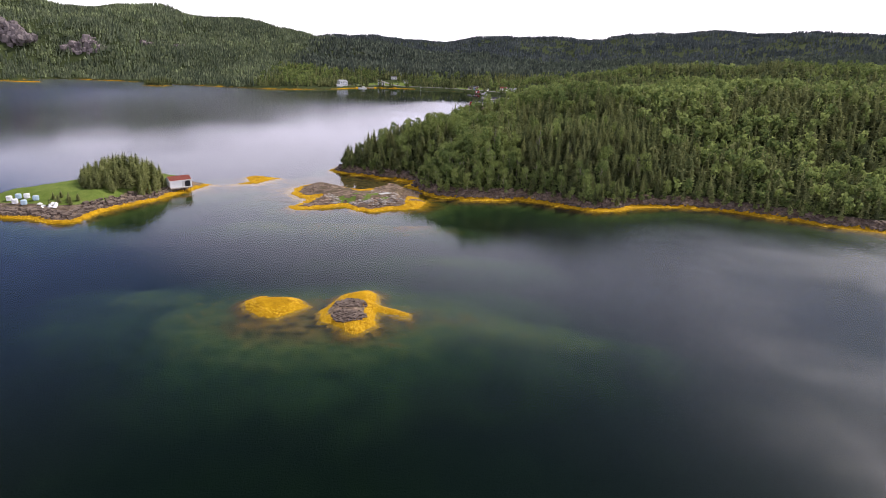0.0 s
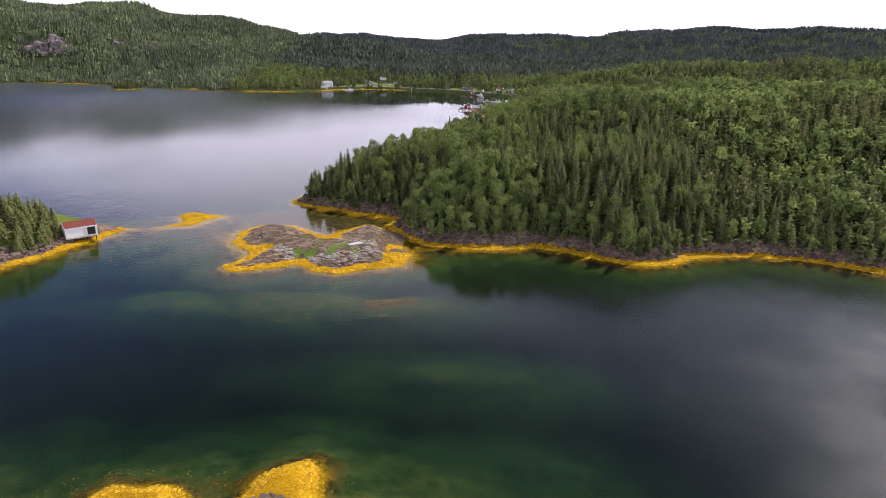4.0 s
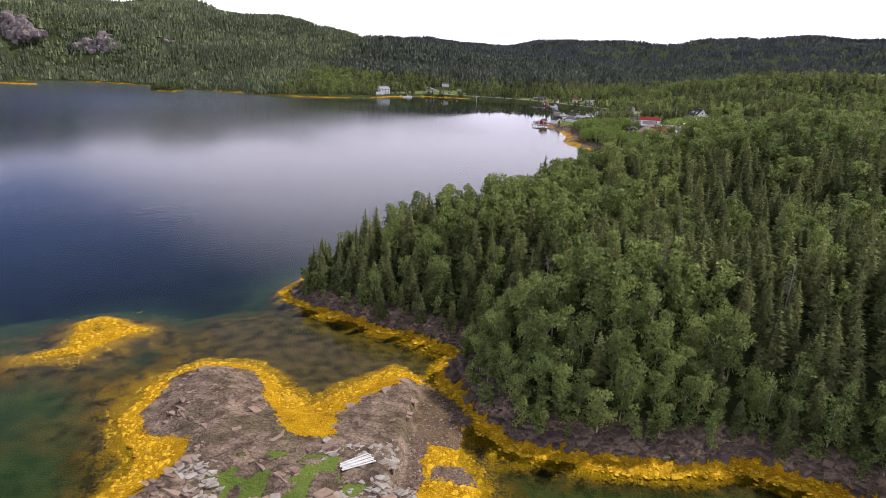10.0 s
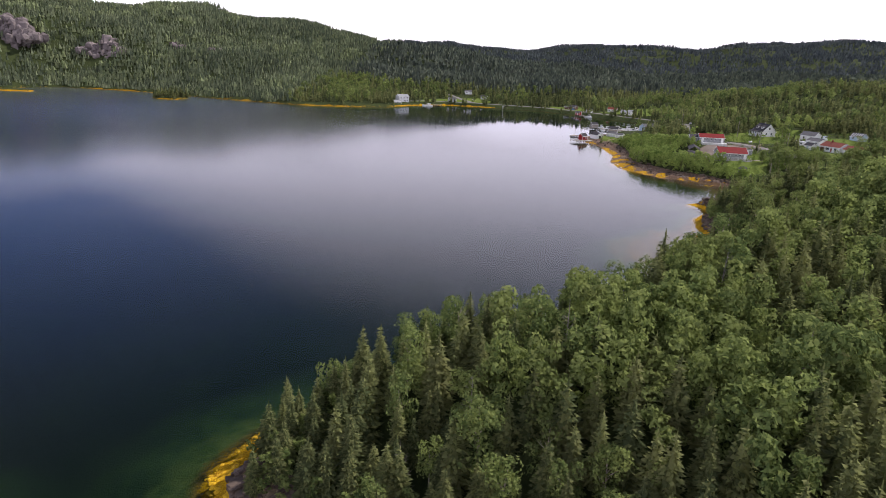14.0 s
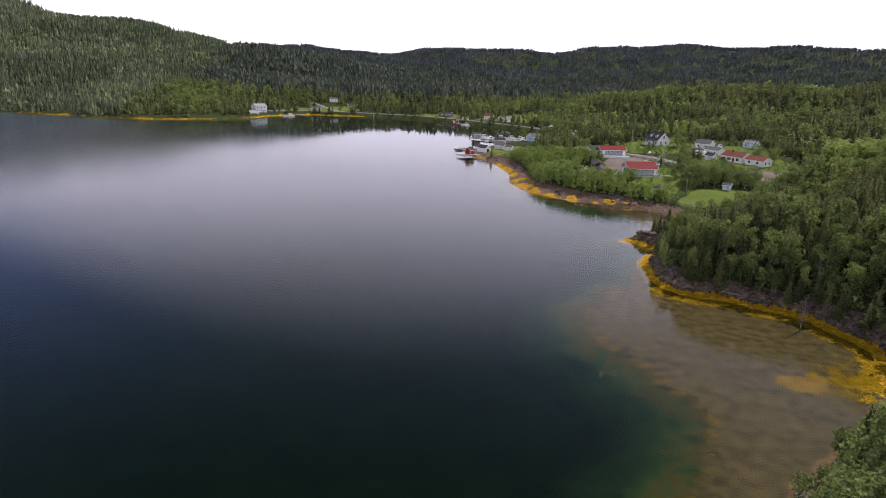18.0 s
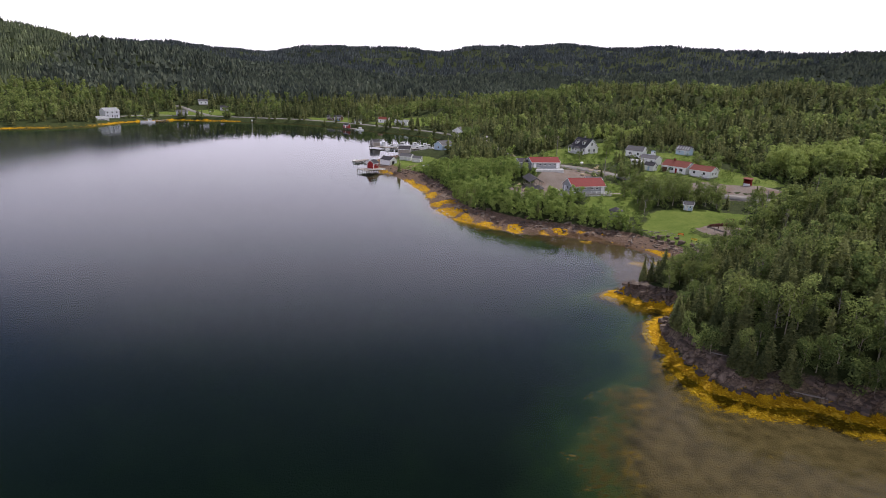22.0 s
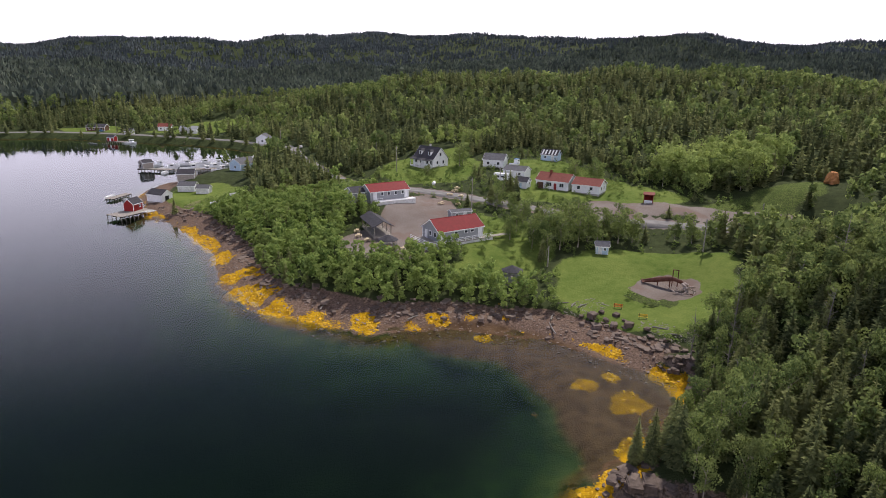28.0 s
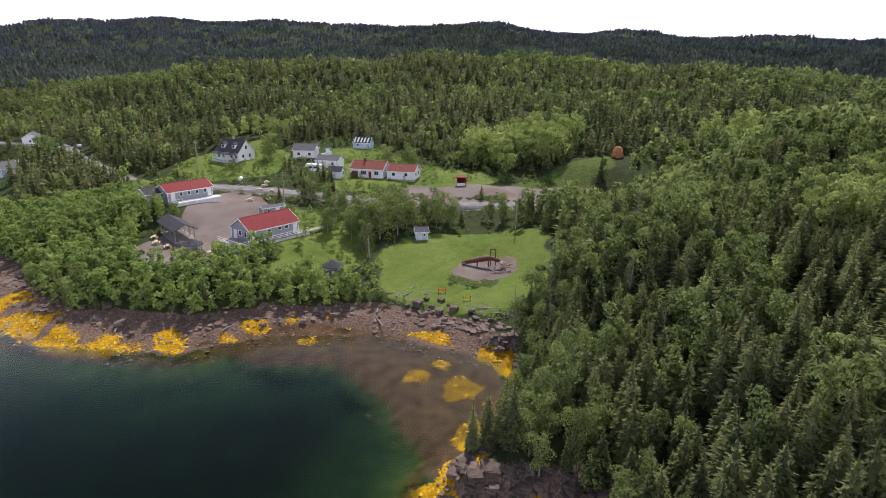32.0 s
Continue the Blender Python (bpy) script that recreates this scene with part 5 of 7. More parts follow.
deck = thing("deck", "weathered timber deck with a white railing round the hall", "deck", pose(77, 526.6, 7.40, 0, 0, 2.5))
part("floor", boxes((-10.4, -6.65, -5.4, 3.6, -0.15, 0), (-6.65, 8.6, -5.4, -3.75, -0.15, 0)), M_PLANK, deck)
for px, py in [(-10.3, v) for v in (-5.3, -3.1, -0.9, 1.3, 3.5)] + [(u, -5.3) for u in np.arange(-8.2, 8.6, 2.1)]:
    part("post", boxes((px - 0.06, px + 0.06, py - 0.06, py + 0.06, -1.3, 1.0)), M_WHITE, deck)
for z in (0.15, 0.5, 0.92):
    part("rail", boxes((-10.34, -10.26, -5.24, 3.44, z, z + 0.07)), M_WHITE, deck)
    part("rail", boxes((-10.24, 8.5, -5.34, -5.26, z, z + 0.07)), M_WHITE, deck)
part("skirt", boxes((-10.4, -10.34, -5.4, 3.6, -1.2, -0.16), (-10.33, 8.6, -5.4, -5.35, -1.2, -0.16)), M_OLD_WHITE, deck)
ramp = part("ramp", Shape(), M_PLANK, deck)
ramp_shape = Shape()
prism(ramp_shape, [(-5.35, -0.14), (-3.8, -0.14), (-3.8, -0.02), (-5.35, -0.02)], 8.62, 13.5)
ramp.data.from_pydata([tuple(v) for v in ramp_shape.v], [], ramp_shape.f)

house("visitor_hall", "long grey hall with a red metal roof beside the gravel yard", pose(76.5, 564.0, 10.75, 0, 0, 1.5), 12.6, 6.2, 2.5, 4.2, M_GREY_SIDING, M_RED_ROOF,
      [("f", u, 1.2, 0.7, 0.9) for u in (-2.6, -0.4, 1.9, 4.2)] + [("l", 0, 1.2, 0.9, 0.9)], [("f", -4.9, 0.95, 2.05, M_WHITE), ("f", 5.4, 0.9, 2.05, M_WHITE)])
house("hall_annex", "small grey annex with a dark roof against the long hall", pose(67.9, 566.6, 10.6, 0, 0, 1.5), 3.8, 5.2, 2.2, 3.4, M_GREY_SIDING, M_DARK_ROOF, [("f", 0, 1.1, 0.8, 0.8)], (), "annex")
porch = thing("porch", "white timber porch along the front of the long hall", "porch", pose(77.6, 559.6, 10.7, 0, 0, 1.5))
part("floor", boxes((-6.5, 6.5, -1.1, 1.0, -0.2, 0)), M_WHITE, porch)
part("support", boxes((-6.4, 6.4, -1.0, 0.9, -1.6, -0.21)), M_OLD_WHITE, porch)
for u in (-6.3, -4.6):
    part("post", boxes((u - 0.05, u + 0.05, -1.05, -0.95, 0, 1.0)), M_WHITE, porch)
part("rail", boxes((-6.3, -4.6, -1.03, -0.97, 0.85, 0.93)), M_WHITE, porch)
house("toilet_block", "small grey shed with a flat pale roof behind the hall", stand_at(88, 540.5, -8), 6.0, 2.6, 2.3, 2.7, M_GREY_SIDING, M_GREY_ROOF, [("f", -1.5, 1.3, 0.6, 0.5)], [("f", 1, 0.9, 2, M_WHITE)],
      "shed", 0.25)

shelter = thing("picnic_shelter", "open timber shelter with a dark shingled gable roof", "shelter", stand_at(63.6, 543.0, 81, 6.7))
for u in (-5.6, -1.9, 1.9, 5.6):
    for v in (-2.2, 2.2):
        part("post", boxes((u - 0.09, u + 0.09, v - 0.09, v + 0.09, -0.8, 2.3)), M_PLANK, shelter)
for v in (-2.2, 2.2):
    part("beam", boxes((-6, 6, v - 0.08, v + 0.08, 2.304, 2.5)), M_PLANK, shelter)
    part("railing", boxes((-5.6, 5.6, v - 0.04, v + 0.04, 0.8, 0.9), (-5.6, 5.6, v - 0.04, v + 0.04, 0.35, 0.43)), M_PLANK, shelter)
for sgn in (-1, 1):
    sec = [(0, 3.8), (sgn * 2.8, 2.35), (sgn * 2.8, 2.49), (0, 3.95)]
    part("roof_slope", prism(Shape(), sec if sgn < 0 else sec[::-1], -6.5, 6.5), M_DARK_ROOF, shelter)
part("floor", boxes((-6, 6, -2.5, 2.5, -0.5, 0.02)), M_PLANK, shelter)


def gazebo(m, label, wall, seat_material):
    ob = thing("gazebo", label, "gazebo", m)
    ring = lambda r, z, n=8: [(r * math.cos(6.2832 * (k + 0.5) / n), r * math.sin(6.2832 * (k + 0.5) / n), z) for k in range(n)]
    s = Shape()
    s.add(ring(2.0, -0.9) + ring(2.0, 0.1), [tuple(range(8))[::-1], tuple(range(8, 16))] + [(k, (k + 1) % 8, 8 + (k + 1) % 8, 8 + k) for k in range(8)])
    part("floor", s, M_PLANK, ob)
    top, low = ring(1.9, 2.25), ring(1.9, 0.1)
    for k in range(8):
        x, y, _ = low[k]
        part("post", boxes((x - 0.07, x + 0.07, y - 0.07, y + 0.07, 0.104, 2.25)), wall, ob)
        nx_, ny_, _ = low[(k + 1) % 8]
        if k != 5:
            s = Shape()
            for z0, z1 in ((0.18, 0.80), (0.92, 1.02)):
                a, b = Vector((x, y, 0)).lerp(Vector((nx_, ny_, 0)), 0.06), Vector((x, y, 0)).lerp(Vector((nx_, ny_, 0)), 0.94)
                o = Vector((-(b - a).y, (b - a).x, 0)).normalized() * 0.03
                s.add([a - o + Vector((0, 0, z0)), b - o + Vector((0, 0, z0)), b + o + Vector((0, 0, z0)), a + o + Vector((0, 0, z0)),
                       a - o + Vector((0, 0, z1)), b - o + Vector((0, 0, z1)), b + o + Vector((0, 0, z1)), a + o + Vector((0, 0, z1))],
                      [(3, 2, 1, 0), (4, 5, 6, 7), (0, 1, 5, 4), (1, 2, 6, 5), (2, 3, 7, 6), (3, 0, 4, 7)])
            part("railing", s, wall, ob)
        s = Shape()
        e0, e1 = ring(2.45, 2.2)[k], ring(2.45, 2.2)[(k + 1) % 8]
        s.add([(0, 0, 3.35), e0, e1, (0, 0, 3.47), (e0[0], e0[1], 2.32), (e1[0], e1[1], 2.32)], [(0, 2, 1), (3, 4, 5), (1, 2, 5, 4), (0, 1, 4, 3), (2, 0, 3, 5)])
        part("roof_panel", s, M_DARK_ROOF, ob)
    part("seat", boxes((-0.9, 0.9, -0.9, 0.9, 0.104, 0.5)), seat_material, ob)
    return ob


gazebo(stand_at(75.6, 500.0, 10, 3.9), "grey octagonal gazebo with a dark shingled roof above the shore", M_GREY_SIDING, M_PLANK)
gazebo(stand_at(58.8, 526.4, 30, 6.6), "small octagonal gazebo with orange seats beside the picnic shelter", M_GREY_SIDING, M_ORANGE)


def picnic_table(m, material, label, group):
    ob = thing("picnic_table", label, "table", m, group)
    part("tabletop", boxes(*[(-0.95, 0.95, -0.38 + 0.155 * k, -0.24 + 0.155 * k, 0.70, 0.75) for k in range(5)]), material, ob)
    for sgn in (-1, 1):
        a, b = sorted((sgn * 0.58, sgn * 0.84))
        part("bench", boxes((-0.95, 0.95, a, b, 0.42, 0.47)), material, ob)
    for u in (-0.65, 0.65):
        s = Shape()
        box(s, u - 0.04, u + 0.04, -0.8, 0.8, 0.36, 0.42)
        for sgn in (-1, 1):
            s.add([(u - 0.04, sgn * 0.72, -0.1), (u + 0.04, sgn * 0.72, -0.1), (u + 0.04, sgn * 0.60, -0.1), (u - 0.04, sgn * 0.60, -0.1),
                   (u - 0.04, sgn * 0.30, 0.695), (u + 0.04, sgn * 0.30, 0.695), (u + 0.04, sgn * 0.18, 0.695), (u - 0.04, sgn * 0.18, 0.695)],
                  [(3, 2, 1, 0), (4, 5, 6, 7), (0, 1, 5, 4), (1, 2, 6, 5), (2, 3, 7, 6), (3, 0, 4, 7)])
        part("leg", s, material, ob)
    return ob


first = picnic_table(stand_at(91.2, 556.0, 20), M_PALE_PLANK, "pale timber picnic table with fixed benches on the grass", "picnic tables")
for tx, ty, ta in ((99.0, 563.5, -15), (101.2, 560.4, 40), (102.8, 566.5, 5), (105.5, 569.5, 60), (95.5, 553.0, 75)):
    copy_thing(first, stand_at(tx, ty, ta))
for tx, ty, ta in ((62.1, 525.2, 30), (60.6, 520.6, 70), (63.8, 521.6, 10), (64.4, 526.6, 35), (62.0, 522.9, 25), (66.0, 524.4, 50), (57.5, 540.8, 60), (59.0, 545.0, 60), (58.0, 536.2, 65)):
    copy_thing(first, stand_at(tx, ty, ta))


def garden_bench(m, material, label):
    ob = thing("garden_bench", label, "bench", m, "benches on the lawn")
    part("seat", boxes(*[(-0.85, 0.85, -0.22 + 0.15 * k, -0.09 + 0.15 * k, 0.42, 0.46) for k in range(3)]), material, ob)
    part("backrest", boxes((-0.85, 0.85, 0.24, 0.28, 0.55, 0.70), (-0.85, 0.85, 0.24, 0.28, 0.75, 0.90)), material, ob)
    for u in (-0.7, 0.7):
        part("leg", boxes((u - 0.04, u + 0.04, -0.2, -0.12, -0.1, 0.415), (u - 0.04, u + 0.04, 0.16, 0.238, -0.1, 0.92)), M_DARK_WOOD, ob)


garden_bench(stand_at(86.1, 479.0, -48), M_ORANGE, "orange painted bench on the mown lawn")
garden_bench(stand_at(86.1, 472.6, -48), M_YELLOW, "yellow painted bench on the mown lawn")

# the squid statue on its gravel bed
statue = Shape()
sweep(statue, [(-4.6, 1.9, 0.35), (-3.9, 1.7, 0.55), (-2.4, 1.2, 1.0), (-0.6, 0.7, 1.55), (1.0, 0.2, 1.9), (1.8, 0.0, 1.85)], [0.10, 0.36, 0.46, 0.52, 0.48, 0.32], 12)
statue.add([(-4.7, 2.9, 0.35), (-3.2, 1.5, 0.75), (-4.5, 0.7, 0.3), (-4.7, 2.9, 0.47), (-3.2, 1.5, 0.9), (-4.5, 0.7, 0.42)], [(0, 2, 1), (3, 4, 5), (0, 1, 4, 3), (1, 2, 5, 4), (2, 0, 3, 5)])
sweep(statue, [(1.5, 0, 1.85), (2.4, -0.3, 1.7), (2.9, -0.4, 1.5)], [0.34, 0.40, 0.25], 12)
cut_red = len(statue.f)
for k in range(8):
    a = -0.5 - 1.1 + 0.28 * k
    reach = 2.6 + 0.5 * math.sin(k * 2.1)
    pts = [(2.8, -0.4, 1.4)]
    for j in range(1, 15):
        f = j / 14
        curl = a + 1.6 * math.sin(f * 3.6 + k) * f
        pts.append((2.8 + reach * f * math.cos(curl), -0.4 + reach * f * math.sin(curl) - 0.8 * f, max(0.12, 1.4 - 1.1 * f + 0.95 * math.sin(f * 6.5 + k * 0.9) * f)))
    sweep(statue, pts, [0.22 - 0.011 * j for j in range(15)], 7)
sweep(statue, [(0.6, 0.4, 0.0), (0.6, 0.4, 1.4)], [0.12, 0.12], 6)
sweep(statue, [(-1.6, 1.0, 0.0), (-1.6, 1.0, 0.9)], [0.12, 0.12], 6)
for dx in (-0.5, 0.5):
    sweep(statue, [(1.6 + dx, 1.4, -0.2), (1.6 + dx, 1.4, 3.4)], [0.09, 0.09], 6)
sweep(statue, [(1.0, 1.4, 3.4), (2.2, 1.4, 3.4)], [0.09, 0.09], 6)
squid = part("squid_sculpture", statue, M_SQUID, None)
squid.data.materials.append(M_ARM)
squid.data.polygons.foreach_set("material_index", np.array([0 if k < cut_red or k > len(statue.f) - 50 else 1 for k in range(len(statue.f))], np.int32))
squid.matrix_basis = Matrix.Translation((102.8, 481.2, ground_at(102.8, 481.2) + 0.02)) @ Matrix.Rotation(radians(-48), 4, "Z") @ Matrix.Scale(1.1, 4)
tagged(squid, "red brown giant squid sculpture with pale curling arms on gravel", "sculpture")

# ---------------------------------------------------------------- houses along the road
dormer = house("dormer_house", "white storey and a half house with a dark roof and dormers", pose(118.6, 609.5, 11.6, 0, 0, -76), 10.8, 8.0, 3.0, 7.0, M_WHITE, M_DARK_ROOF,
               [("f", u, 1.0, 1.0, 1.3, 2) for u in (-4.0, -1.8, 2.2, 4.2)] + [("r", -1.6, 1.0, 0.9, 1.2), ("r", 1.6, 1.0, 0.9, 1.2), ("r", 0, 4.0, 0.9, 1.2), ("l", 0, 4.0, 0.9, 1.2)],
               [("f", 0.2, 0.95, 2.05, M_WHITE)])
for u in (-2.6, 2.4):
    d = part("dormer", prism(Shape(), [(-3.0, 3.9), (-0.9, 3.9), (-0.9, 5.7), (-3.0, 5.7)], u - 0.75, u + 0.75), M_WHITE, dormer, "white gabled dormer")
    s = Shape()
    s.add([(u - 0.95, -3.2, 5.6), (u, -3.2, 6.35), (u + 0.95, -3.2, 5.6), (u - 0.95, -0.4, 5.6), (u, -0.4, 6.35), (u + 0.95, -0.4, 5.6)],
          [(0, 1, 2), (3, 5, 4), (0, 3, 4, 1), (1, 4, 5, 2), (0, 2, 5, 3)])
    part("dormer_roof", s, M_DARK_ROOF, d)
    part("pane", boxes((u - 0.4, u + 0.4, -3.03, -2.98, 4.3, 5.4)), M_GLASS, d)
part("porch", boxes((-5.3, 5.3, -6.0, -4.05, -0.9, 0.0)), M_OLD_WHITE, dormer)
for u in (-5.2, -2.7, 0, 2.7, 5.2):
    part("porch_post", boxes((u - 0.07, u + 0.07, -5.95, -5.81, 0.004, 2.5)), M_WHITE, dormer)
part("porch_roof", prism(Shape(), [(-6.4, 2.504), (-4.42, 3.0), (-4.42, 3.1), (-6.4, 2.62)], -5.6, 5.6), M_DARK_ROOF, dormer)
part("porch_rail", boxes((-5.2, -0.8, -5.93, -5.85, 0.85, 0.93), (1.0, 5.2, -5.93, -5.85, 0.85, 0.93)), M_WHITE, dormer)
part("chimney", boxes((-1.2, -0.6, 0.4, 1.0, 6.0, 8.0)), M_CONCRETE, dormer)

bungalow = house("bungalow", "long white bungalow with red shingles and a garage wing", pose(137.2, 557.0, 9.9, 0, 0, -61), 11.0, 8.5, 2.8, 4.8, M_WHITE, M_RUST_ROOF,
                 [("f", -1.0, 1.0, 1.8, 1.2, 3), ("f", 3.4, 1.0, 1.4, 1.2, 2), ("l", 0, 1.0, 1.2, 1.1)], [("f", 1.2, 0.95, 2.05, M_RED), ("f", -4.0, 2.2, 2.1, M_BROWN)])
part("chimney", boxes((-2.0, -1.4, -0.9, -0.3, 4.3, 5.8)), M_RUST_ROOF, bungalow)
part("step", boxes((-0.2, 2.8, -6.0, -4.3, -1.0, -0.1)), M_PLANK, bungalow)
for u in (-0.1, 1.3, 2.7):
    part("railing", boxes((u - 0.04, u + 0.04, -5.98, -5.9, -0.096, 0.9)), M_OLD_WHITE, bungalow)
house("bungalow_wing", "lower white wing of the bungalow under red shingles", pose(143.2, 547.4, 9.7, 0, 0, -61), 9.0, 7.8, 2.6, 4.3, M_WHITE, M_RUST_ROOF,
      [("f", -2.4, 1.1, 1.0, 1.0), ("f", 1.8, 1.1, 1.0, 1.0), ("r", -1.5, 1.0, 1.0, 1.0), ("r", 1.5, 1.0, 1.0, 1.0)], ())
house("garden_shed", "small pale blue shed with a dark roof beside the bungalow", stand_at(127.2, 562.5, -61), 4.2, 3.6, 2.3, 3.5, M_WHITE, M_DARK_ROOF, [("r", 1.0, 1.1, 0.7, 0.8)], [("f", 0, 0.9, 1.9, M_PALE_BLUE)], "shed")
house("white_garage", "white garage with a grey roof behind the bungalow", stand_at(136.0, 577.0, -61), 8.0, 6.0, 2.6, 3.9, M_WHITE, M_GREY_ROOF, [("f", 2.2, 1.1, 0.9, 0.9)], [("f", -1.4, 2.6, 2.2, M_OLD_WHITE)], "garage")
house("neighbour_house", "white house with a grey roof near the parked boat", stand_at(140.0, 596.0, -50), 8.0, 7.0, 2.8, 4.8, M_WHITE, M_GREY_ROOF, [("f", -2, 1, 1, 1), ("f", 2, 1, 1, 1), ("l", 0, 1, 1, 1)],
      [("f", 0, 0.9, 2, M_WHITE)])
cabin = house("grey_cabin", "old grey cabin with a patched black and white roof", stand_at(163.0, 590.0, -60), 6.5, 5.0, 2.4, 4.2, M_PALE_BLUE, M_DARK_ROOF, [("f", -1.5, 1, 0.8, 0.9)], [("f", 1.5, 0.9, 1.9, M_OLD_WHITE)], "cabin")
for k, u in enumerate((-2.8, -1.5, -0.1, 1.2, 2.5)):
    part("roof_patch", prism(Shape(), [(-2.6, 2.56), (-0.5, 4.07), (-0.5, 4.11), (-2.6, 2.60)], u - 0.3, u + 0.3), M_OLD_WHITE, cabin, "white patch on the roof")

hut = thing("lookout_hut", "red open sided hut with a white front panel and red roof", "hut", stand_at(148.5, 527.0, -52))
for u in (-1.3, 1.3):
    part("side_wall", boxes((u - 0.06, u + 0.06, -1.3, 1.3, -0.4, 2.6)), M_RED, hut)
part("front_panel", boxes((-1.23, 1.23, -1.3, -1.2, -0.4, 0.9)), M_WHITE, hut)
part("back_wall", boxes((-1.23, 1.23, 1.2, 1.3, -0.4, 2.6)), M_RED, hut)
part("roof", prism(Shape(), [(-1.8, 2.604), (1.6, 2.9), (1.6, 3.02), (-1.8, 2.75)], -1.7, 1.7), M_RUST_ROOF, hut)
part("floor", boxes((-1.23, 1.23, -1.19, 1.19, -0.3, 0.0)), M_PLANK, hut)

house("lawn_shed", "small grey blue shed under birches at the edge of the lawn", stand_at(105.2, 503.0, -40), 2.8, 2.4, 2.1, 2.9, M_PALE_BLUE, M_GREY_ROOF, [("f", 0.6, 1.0, 0.5, 0.6)], [("f", -0.5, 0.8, 1.8, M_OLD_WHITE)], "shed")
carport = thing("carport", "grey flat roofed carport half hidden by trees", "carport", stand_at(110, 523, -60))
for u in (-3.2, 3.2):
    for v in (-2, 2):
        part("post", boxes((u - 0.08, u + 0.08, v - 0.08, v + 0.08, -0.6, 2.5)), M_WHITE, carport)
part("roof", boxes((-3.8, 3.8, -2.5, 2.5, 2.504, 2.7)), M_GREY_ROOF, carport)
part("back_panel", boxes((-3.1, 3.1, 1.95, 2.05, -0.4, 2.496)), M_GREY_SIDING, carport)


def sign_box(m, label):
    ob = thing("utility_cabinet", label, "cabinet", m)
    part("body", boxes((-0.9, 0.9, -0.7, 0.7, -0.2, 1.5)), M_WHITE, ob)
    part("lid", boxes((-1.0, 1.0, -0.8, 0.8, 1.504, 1.62)), M_OLD_WHITE, ob)
    part("door", boxes((-0.5, 0.5, -0.75, -0.7, 0.1, 1.3)), M_STEEL, ob)


sign_box(stand_at(159.7, 496.2, -45), "white utility cabinet on gravel beside the road")


def utility_pole(x, y, h, group="utility poles"):
    ob = thing("utility_pole", "weathered wooden utility pole with a crossarm", "pole", stand_at(x, y, 35), group)
    part("shaft", sweep(Shape(), [(0, 0, -0.6), (0, 0, h)], [0.17, 0.11], 8), M_PLANK, ob)
    part("crossarm", boxes((-0.9, 0.9, 0.13, 0.23, h - 0.7, h - 0.58)), M_PLANK, ob)
    for u in (-0.8, 0, 0.8):
        part("insulator", sweep(Shape(), [(u, 0.18, h - 0.575), (u, 0.18, h - 0.42)], [0.05, 0.04], 6), M_GREY_SIDING, ob)


for px, py, ph in ((96.2, 546.9, 9.5), (113.6, 557.0, 9.5), (119.2, 660, 10), (123.3, 487.9, 8), (88.2, 503.0, 5.0), (152, 492, 9), (104, 610, 9.5), (101, 745, 9), (30, 882, 9)):
    utility_pole(px, py, ph)

tank = thing("propane_tank", "white cylindrical tank lying on the yard", "tank", stand_at(102.3, 579.3, 50))
part("shell", sweep(Shape(), [(-1.3, 0, 0.75), (-1.15, 0, 0.75), (1.15, 0, 0.75), (1.3, 0, 0.75)], [0.25, 0.55, 0.55, 0.25], 12), M_WHITE, tank)
for u in (-0.7, 0.7):
    part("foot", boxes((u - 0.1, u + 0.1, -0.4, 0.4, -0.2, 0.35)), M_CONCRETE, tank)


def hull_shape(L, W, H, flat=0.8):
    """An open hull with a pointed bow at +x."""
    s = Shape()
    n = 9
    outer, inner = [], []
    for k in range(n):
        f = k / (n - 1)
        half = W / 2 * (1 - max(0, (f - 0.45) / 0.55) ** 2.2) * (0.88 + 0.12 * min(1, f / 0.3))
        sheer = H * (1 + 0.35 * max(0, f - 0.4) ** 1.5)
        x = -L / 2 + L * f
        keel = max(half * flat, 0.02)
        outer.append([(x, -half, sheer), (x - 0.04 * f, -keel, 0.12 * H + 0.25 * H * max(0, f - 0.6)), (x - 0.1 * f, 0, 0.25 * H * max(0, f - 0.75)), (x - 0.04 * f, keel, 0.12 * H + 0.25 * H * max(0, f - 0.6)),
                      (x, half, sheer)])
        i = max(half - 0.07, 0.004)
        inner.append([(x, i, sheer), (x, max(i * flat, 0.003), 0.35 * H), (x, 0, 0.33 * H), (x, -max(i * flat, 0.003), 0.35 * H), (x, -i, sheer)])
    verts = [v for ring in outer for v in ring] + [v for ring in inner for v in ring]
    m_ = n * 5
    f_ = []
    for k in range(n - 1):
        a, b = k * 5, (k + 1) * 5
        for j in range(4):
            f_.append((a + j, b + j, b + j + 1, a + j + 1))
            f_.append((m_ + a + j, m_ + b + j, m_ + b + j + 1, m_ + a + j + 1))
        f_.append((a, m_ + a + 4, m_ + b + 4, b))
        f_.append((a + 4, b + 4, m_ + b, m_ + a))
    f_ += [(0, 1, 2, 3, 4), tuple(m_ + k for k in range(5)), (0, 4, m_, m_ + 4)]
    s.add(verts, f_)
    return s


